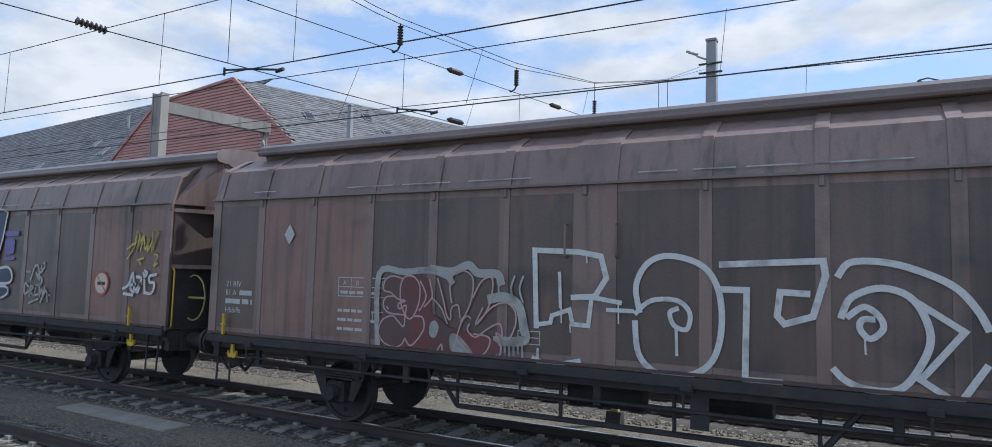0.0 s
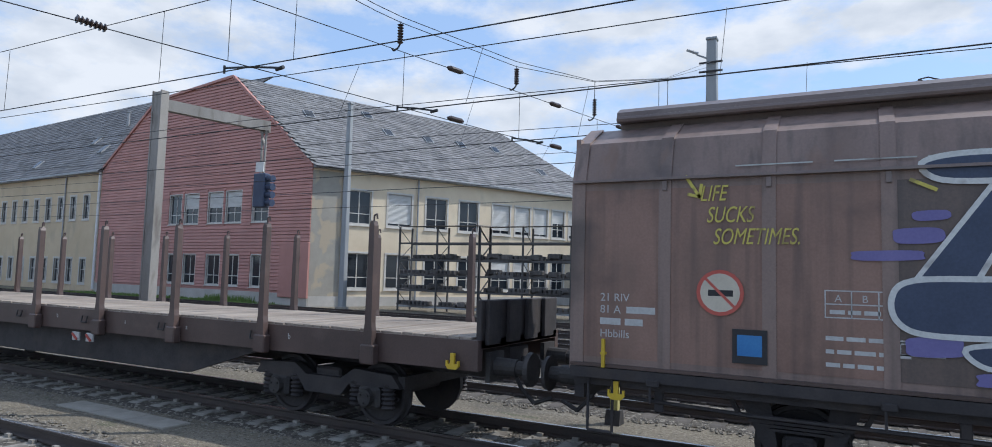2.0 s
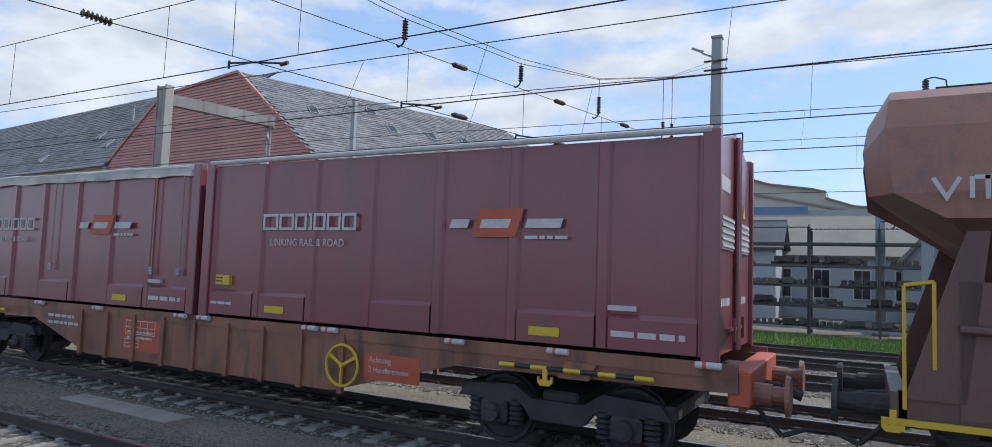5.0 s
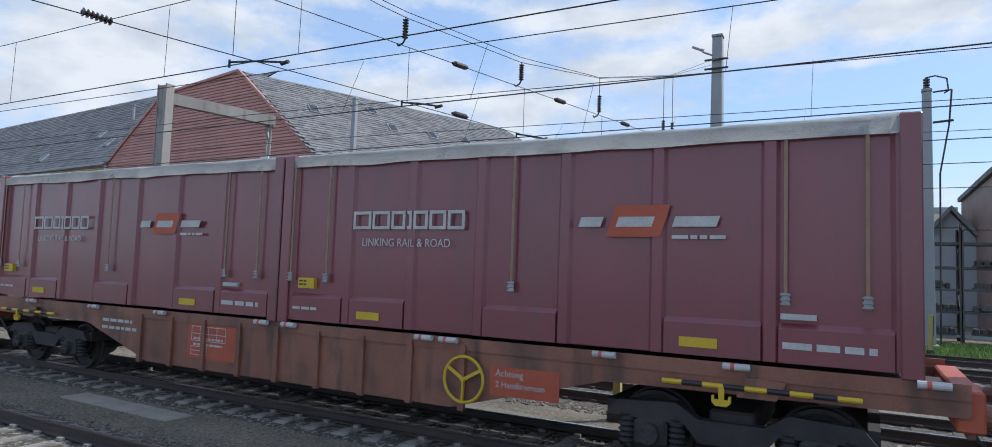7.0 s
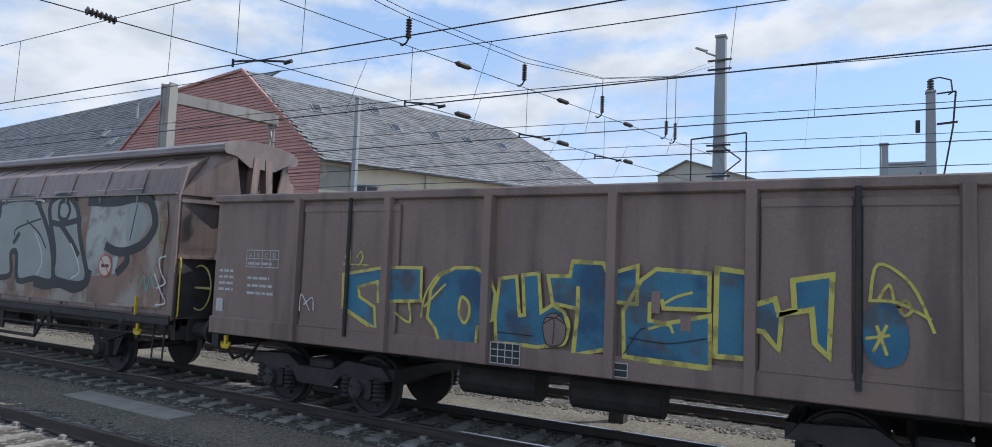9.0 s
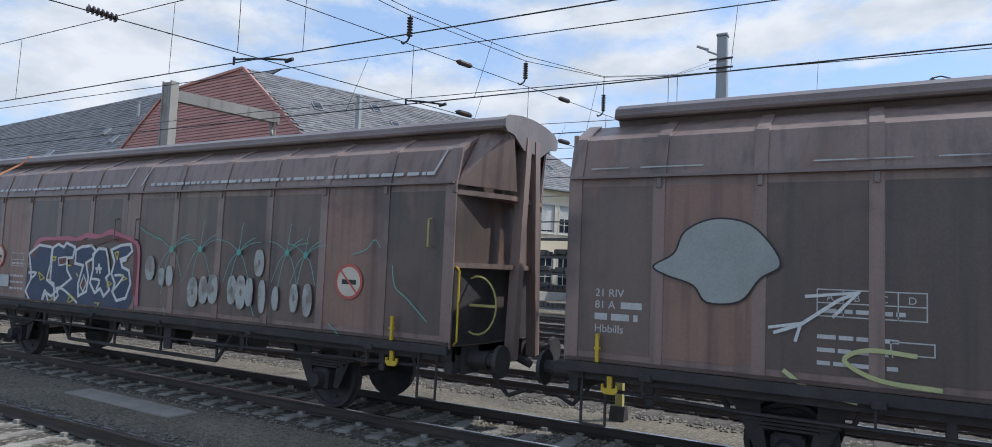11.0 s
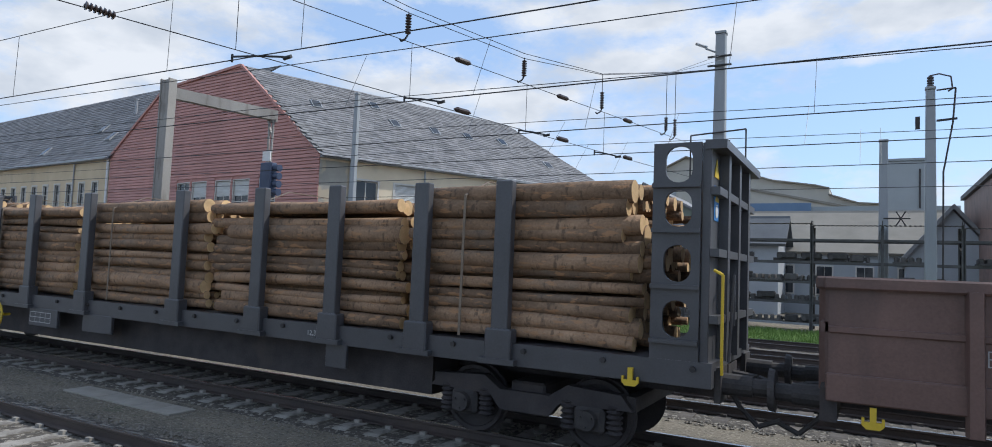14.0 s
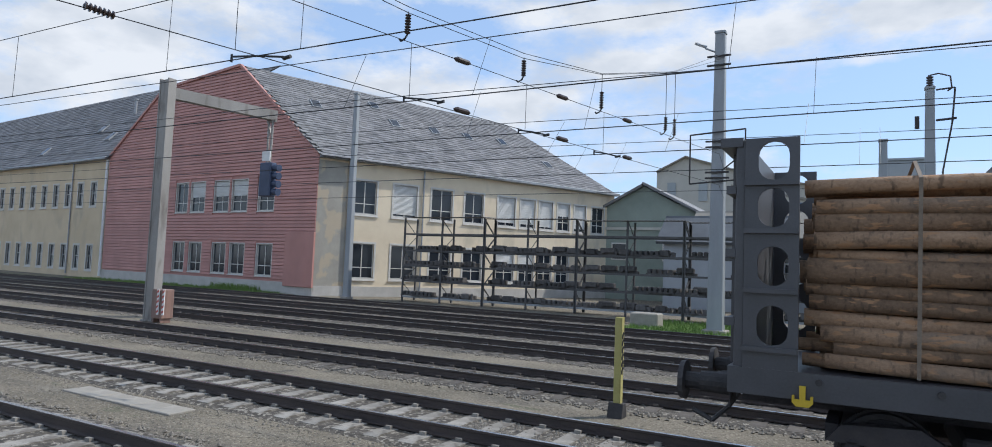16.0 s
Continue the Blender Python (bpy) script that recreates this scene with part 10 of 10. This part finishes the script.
def graffiti_dark_piece(w):
    p = Paint(w, -1.405)
    p.shape(M_PBLACK, None, 0, (2.36, 2.2, 2.71, 2.2, 3.77, 2.2, 4.55, 2.2, 4.62, 2.04, 4.91, 1.98, 5.03, 1.8, 5.01, 1.46, 4.84, 1.36, 4.29, 1.32, 3.64, 1.31, 2.75, 1.31, 2.36, 1.33), True, False)
    p.line(M_PTEAL, 0.03, (4.55, 2.19, 4.63, 2.05, 4.91, 1.99, 5.04, 1.8, 5.02, 1.46, 4.84, 1.35, 4.5, 1.34))
    p.line(M_PGREYWHITE, 0.05, (2.4, 2.1, 2.5, 2.18, 2.65, 2.12, 2.6, 1.98, 2.45, 1.9))
    p.line(M_PGREYWHITE, 0.05, (2.42, 1.84, 2.55, 1.8, 2.72, 1.86, 2.9, 1.8))
    p.line(M_PGREYWHITE, 0.05, (2.72, 1.36, 2.5, 1.36, 2.4, 1.5, 2.42, 1.66, 2.58, 1.74, 2.74, 1.7))
    p.line(M_PGREYWHITE, 0.02, (2.46, 1.48, 2.52, 1.62, 2.56, 1.5, 2.62, 1.63, 2.66, 1.48, 2.74, 1.5))
    p.line(M_PGREYWHITE, 0.050, (2.78, 2.03, 2.81, 2.14, 2.95, 2.22, 3.03, 2.14, 3.02, 1.98, 2.91, 1.94, 2.78, 1.98))
    p.line(M_PTEAL, 0.015, (2.82, 1.99, 2.85, 2.11, 2.99, 2.18, 3.07, 2.10, 3.06, 1.94, 2.95, 1.90, 2.82, 1.94))
    p.line(M_PGREYWHITE, 0.060, (3.08, 2.22, 3.19, 2.10, 3.28, 2.01, 3.35, 2.09, 3.47, 2.20, 3.62, 2.24, 3.66, 2.17, 3.65, 1.93, 3.62, 1.85))
    p.line(M_PTEAL, 0.015, (3.12, 2.18, 3.23, 2.06, 3.32, 1.97, 3.39, 2.05, 3.50, 2.17, 3.66, 2.20, 3.69, 2.13, 3.68, 1.90, 3.65, 1.82))
    p.line(M_PGREYWHITE, 0.050, (2.91, 1.92, 3.05, 1.83, 3.36, 1.81, 3.47, 1.84, 3.50, 1.92, 3.55, 1.82))
    p.line(M_PTEAL, 0.015, (2.95, 1.88, 3.09, 1.80, 3.40, 1.77, 3.50, 1.81, 3.53, 1.89, 3.59, 1.78))
    p.line(M_PGREYWHITE, 0.050, (3.16, 1.97, 3.33, 1.85))
    p.line(M_PTEAL, 0.015, (3.20, 1.93, 3.36, 1.81))
    p.line(M_PGREYWHITE, 0.050, (3.74, 2.11, 3.89, 2.21, 4.02, 2.20, 4.09, 2.11, 4.04, 1.99, 3.97, 1.83))
    p.line(M_PTEAL, 0.015, (3.78, 2.07, 3.92, 2.17, 4.05, 2.16, 4.12, 2.07, 4.08, 1.95, 4.00, 1.79))
    p.line(M_PGREYWHITE, 0.070, (4.09, 2.12, 4.21, 2.19, 4.42, 2.20, 4.57, 2.12, 4.56, 1.97, 4.41, 1.87, 4.24, 1.79))
    p.line(M_PTEAL, 0.015, (4.12, 2.09, 4.25, 2.15, 4.45, 2.16, 4.60, 2.08, 4.59, 1.93, 4.44, 1.84, 4.27, 1.75))
    p.line(M_PGREYWHITE, 0.050, (2.88, 1.61, 2.97, 1.73, 3.10, 1.76, 3.07, 1.58, 2.99, 1.34, 3.17, 1.32, 3.35, 1.34, 3.43, 1.47, 3.48, 1.35, 3.62, 1.33))
    p.line(M_PTEAL, 0.015, (2.92, 1.57, 3.01, 1.70, 3.14, 1.72, 3.11, 1.54, 3.03, 1.30, 3.21, 1.28, 3.38, 1.30, 3.46, 1.43, 3.52, 1.31, 3.66, 1.29))
    p.line(M_PGREYWHITE, 0.050, (3.67, 1.33, 3.70, 1.55, 3.79, 1.73, 3.82, 1.79))
    p.line(M_PTEAL, 0.015, (3.71, 1.30, 3.73, 1.52, 3.83, 1.69, 3.86, 1.75))
    p.line(M_PGREYWHITE, 0.025, (3.77, 1.48, 4.03, 1.31))
    p.line(M_PGREYWHITE, 0.050, (4.12, 1.64, 4.00, 1.70, 4.04, 1.58, 4.17, 1.53, 4.31, 1.63, 4.45, 1.64, 4.56, 1.50, 4.71, 1.40, 4.86, 1.40, 4.95, 1.51, 5.02, 1.68, 4.99, 1.85, 4.90, 1.95, 4.69, 1.95, 4.50, 1.86, 4.32, 1.70))
    p.line(M_PTEAL, 0.015, (4.15, 1.61, 4.04, 1.66, 4.07, 1.54, 4.20, 1.49, 4.34, 1.59, 4.48, 1.61, 4.59, 1.47, 4.74, 1.37, 4.89, 1.37, 4.98, 1.48, 5.05, 1.65, 5.02, 1.82, 4.93, 1.91, 4.73, 1.91, 4.53, 1.83, 4.35, 1.67))
    p.line(M_PGREYWHITE, 0.090, (4.29, 1.57, 4.36, 1.50, 4.35, 1.38))
    p.line(M_PTEAL, 0.015, (4.33, 1.53, 4.39, 1.47, 4.38, 1.35))
    p.line(M_PGREYWHITE, 0.018, (4.58, 1.74, 4.66, 1.73, 4.60, 1.67, 4.67, 1.63, 4.73, 1.72, 4.75, 1.61, 4.80, 1.71, 4.84, 1.57, 4.88, 1.67))
    p.line(M_PGREYWHITE, 0.015, (4.57, 1.58, 4.70, 1.56, 4.78, 1.49))
    p.shape(M_PTEAL, M_PGREYWHITE, 0.035, (3.14, 1.57, 3.21, 1.69, 3.30, 1.68, 3.29, 1.55, 3.20, 1.50))
    p.finish()


# ---- the train, from its head to its tail ----
wa, h, mid = covered_wagon("weathered brown covered wagon with hollow white letters sprayed on its side", -9.5, 4.35, 1, light=(1, 2))
graffiti_outline_letters(wa)
graffiti_red_bubbles(wa)
flat(wa, "hazard_placard", [(-5.3, 2.86), (-5.19, 2.7), (-5.08, 2.86), (-5.19, 3.02)], -1.43, M_PWHITE, "white diamond placard")
wb, h, mid = covered_wagon("brown covered wagon with navy bubble letters and violet bars", -24.5, -10.65, 2, light=(0, 1, 2, 10, 11))
graffiti_navy_letters(wb)
graffiti_tags(wb)
for i, s in enumerate(("LIFE", "SUCKS", "SOMETIMES.")):
    words(s, -h + 1.5 + i * 0.07, -1.43, 3.17 - i * 0.24, 0.25, M_PYELLOW, wb, shear=0.3, sx=0.66)
part("graffiti", ribbon(ribbon(B(), [(-h + 1.35, 3.45), (-h + 1.5, 3.22)], 0.035, -1.43), [(-h + 1.38, 3.25), (-h + 1.5, 3.22), (-h + 1.52, 3.35)], 0.035, -1.43), M_PYELLOW, wb)
ban_sign(wb, -h + 1.72, 2.16, 0.25, -1.43)
ban_sign(wb, 5.04, 1.98, 0.23, -1.43)
bm = B()
box(bm, -h + 1.85, -h + 2.2, -1.44, -1.42, 1.42, 1.78)
part("recessed_box", bm, M_PBLACK, wb)
bm = B()
box(bm, -h + 1.9, -h + 2.15, -1.445, -1.44, 1.5, 1.72)
part("blue_sticker", bm, M_SIGNBLUE, wb)
flat_wagon(-44.05, -25.85)
hopper_wagon(-53.25, -45.35)
container_wagon(-72.6, -54.75)
container(-63.5, -55.05, tarp=False)
container(-72.3, -63.85)
container_wagon(-91.95, -73.85)
container(-82.82, -74.32)
container(-91.6, -83.05)
we, h = open_wagon("open_wagon", "high-sided brown open wagon with blue and yellow graffiti", -105.75, -93.35, 3.38, 1.2, M_EAS, [-4.29, -2.54, -0.9, 0.79, 2.34, 4.26], True, doors=(-4.2, 2.4))
graffiti_blue_yellow_letters(we)
part("data_print", bars(B(), -h + 0.12, -1.4, 2.1, 0.42, 0.06, 4, 1.7, seed=31), M_PWHITE, we)
load_grid(we, -h + 0.75, 2.2, -1.4, 4, w=0.72)
part("data_print", bars(B(), -h + 0.8, -1.4, 2.0, 0.6, 0.06, 3, 2.0, seed=32), M_PWHITE, we)
for x, z, wd, hg in ((0.0, 1.12, 0.42, 0.26), (1.55, 1.12, 0.26, 0.16)):
    bm = B()
    box(bm, x - 0.8, x - 0.8 + wd, -1.45, -1.44, z, z + hg)
    part("data_board", bm, M_PBLACK, we)
    stencil_box(we, x - 0.8, z, wd, hg, -1.453, 4 if wd > 0.3 else 1, 3 if wd > 0.3 else 2)
bm = B()
box(bm, -h + 0.1, -h + 0.26, -1.41, -1.395, 1.45, 1.66)
part("white_placard", bm, M_PWHITE, we)
xl = h + 0.112
for z, m in ((2.92, M_YELLOW), (2.72, M_YELLOW)):
    part("warning_label", plate(B(), [(xl, -0.96, z), (xl, -0.84, z), (xl, -0.9, z + 0.16)], 0.004), m, we, "yellow warning triangle")
part("warning_label", box(B(), xl - 0.004, xl, -0.96, -0.84, 2.52, 2.64), M_STRAP, we)
wc, h, mid = covered_wagon("grimy covered wagon with a big silver sprayed piece at its end", -120.6, -106.8, 3, light=(1, 10, 11))
graffiti_silver_letters(wc)
ban_sign(wc, h - 2.0, 2.1, 0.22, -1.44)
wd, h, mid = covered_wagon("brown covered wagon with a blue sprayed piece and an orange strap", -136.3, -122.3, 4, strap=True, light=(0, 2, 10), dashes=True)
graffiti_blue_piece(wd)
bm = B()
X = -h + 1.55
for a, b in (((X, -1.432, 1.2), (X, -1.432, 3.43)), ((X, -1.432, 3.43), (X + 0.06, -1.31, 3.95)), ((X + 0.06, -1.31, 3.95), (X + 0.25, -0.95, 4.25)), ((X + 0.25, -0.95, 4.25), (X + 0.4, -0.85, 4.43)), ((X + 0.4, -0.85, 4.43), (X + 0.5, 0.0, 4.56))):
    beam(bm, a, b, 0.06, 0.01, up=(0, 1, 0.02))
part("strap", bm, M_STRAP, wd, "orange webbing strap over the roof")
ban_sign(wd, -h + 2.25, 2.14, 0.24, -1.43)
ban_sign(wd, 5.23, 2.02, 0.26, -1.43)
bm = B()
box(bm, -h + 2.4, -h + 2.75, -1.435, -1.425, 1.5, 1.75)
part("white_sticker", bm, M_PWHITE, wd)
wl_, h = open_wagon("low_sided_wagon", "low-sided brown open wagon with a dark sprayed piece", -150.0, -137.45, 2.33, 1.2, M_LOWWAGON, [-5.05, -3.78, -2.55, -1.46, -0.1, 1.17, 2.28, 3.65, 5.02], False, halfrail=True)
graffiti_dark_piece(wl_)
handwheel(wl_, -2.74, -1.42, 0.88, 0.3)
for x, z, wd_, hg in ((0.28, 1.94, 0.33, 0.22),):
    bm = B()
    box(bm, x, x + wd_, -1.44, -1.425, z, z + hg)
    part("white_placard", bm, M_PWHITE, wl_)
    part("placard_print", bars(B(), x + 0.05, -1.445, z + 0.12, 0.26, 0.06, 1, seed=3), M_PBLACK, wl_)
bm = B()
box(bm, -2.85, -2.65, -1.41, -1.395, 1.5, 1.66)
part("blue_sticker", bm, M_SIGNBLUE, wl_)
part("data_print", bars(B(), -4.9, -1.4, 2.04, 0.7, 0.085, 1, seed=51), M_PWHITE, wl_)
words("RIV A", -4.9, -1.402, 1.9, 0.11, M_PWHITE, wl_)
words("Elos", -4.28, -1.402, 1.9, 0.11, M_PWHITE, wl_)
stencil_box(wl_, -4.95, 1.55, 0.5, 0.14, -1.4, 4, 2, lw=0.009)
for k, q in enumerate(("13 000kg", "21.0t", "39.0 kN")):
    words(q, -3.6, -1.402, 1.5 - k * 0.1, 0.085, M_PWHITE, wl_)
stencil_box(wl_, -3.63, 1.62, 0.36, 0.1, -1.4, lw=0.009)
words("12.7m", -3.15, -1.402, 1.4, 0.085, M_PWHITE, wl_)
stencil_box(wl_, -3.12, 1.58, 0.24, 0.12, -1.4, lw=0.009)
words("Bewegen nur mit", 0.47, -1.402, 1.58, 0.085, M_SIGNCREAM, wl_)
words("geschlossenen Klappen", 0.38, -1.402, 1.48, 0.085, M_SIGNCREAM, wl_)
handrail(wl_, [(h - 0.25, -1.46, 1.0), (h - 0.25, -1.5, 2.2), (h + 0.25, -1.4, 2.2), (h + 0.25, -1.4, 1.6)], M_YELLOW)
bm = B()
pipe(bm, [(-0.69, -1.44, 1.3), (-0.69, -1.5, 1.3), (-0.69, -1.5, 1.62), (-0.5, -1.5, 1.66)], 0.02)
part("handrail", bm, M_YELLOW, wl_)
log_wagon(-172.2, -151.15)
for k, (a, b, zt) in enumerate(((-171.45, -167.8, 3.38), (-167.75, -163.6, 3.2), (-163.55, -159.7, 3.18), (-159.65, -155.5, 3.22), (-155.45, -152.0, 3.3))):
    log_stack(a, b, 1.32, zt, k + 2)


# ---- movement ----
def travel(t):
    k = min(int(t), 15)
    return RUN[k][1] + (RUN[k + 1][1] - RUN[k][1]) * (t - k)


def motions():
    for ob, u in MOVERS:
        walk(ob, [(t, pose(s + u, TRACK_Y, 0)) for t, s in RUN])
    for ob, x, r in WHEELS:
        walk(ob, [(i / 15, pose(x, 0, r, 0, math.degrees(travel(i / 15) / r), 0)) for i in range(241)])


motions()
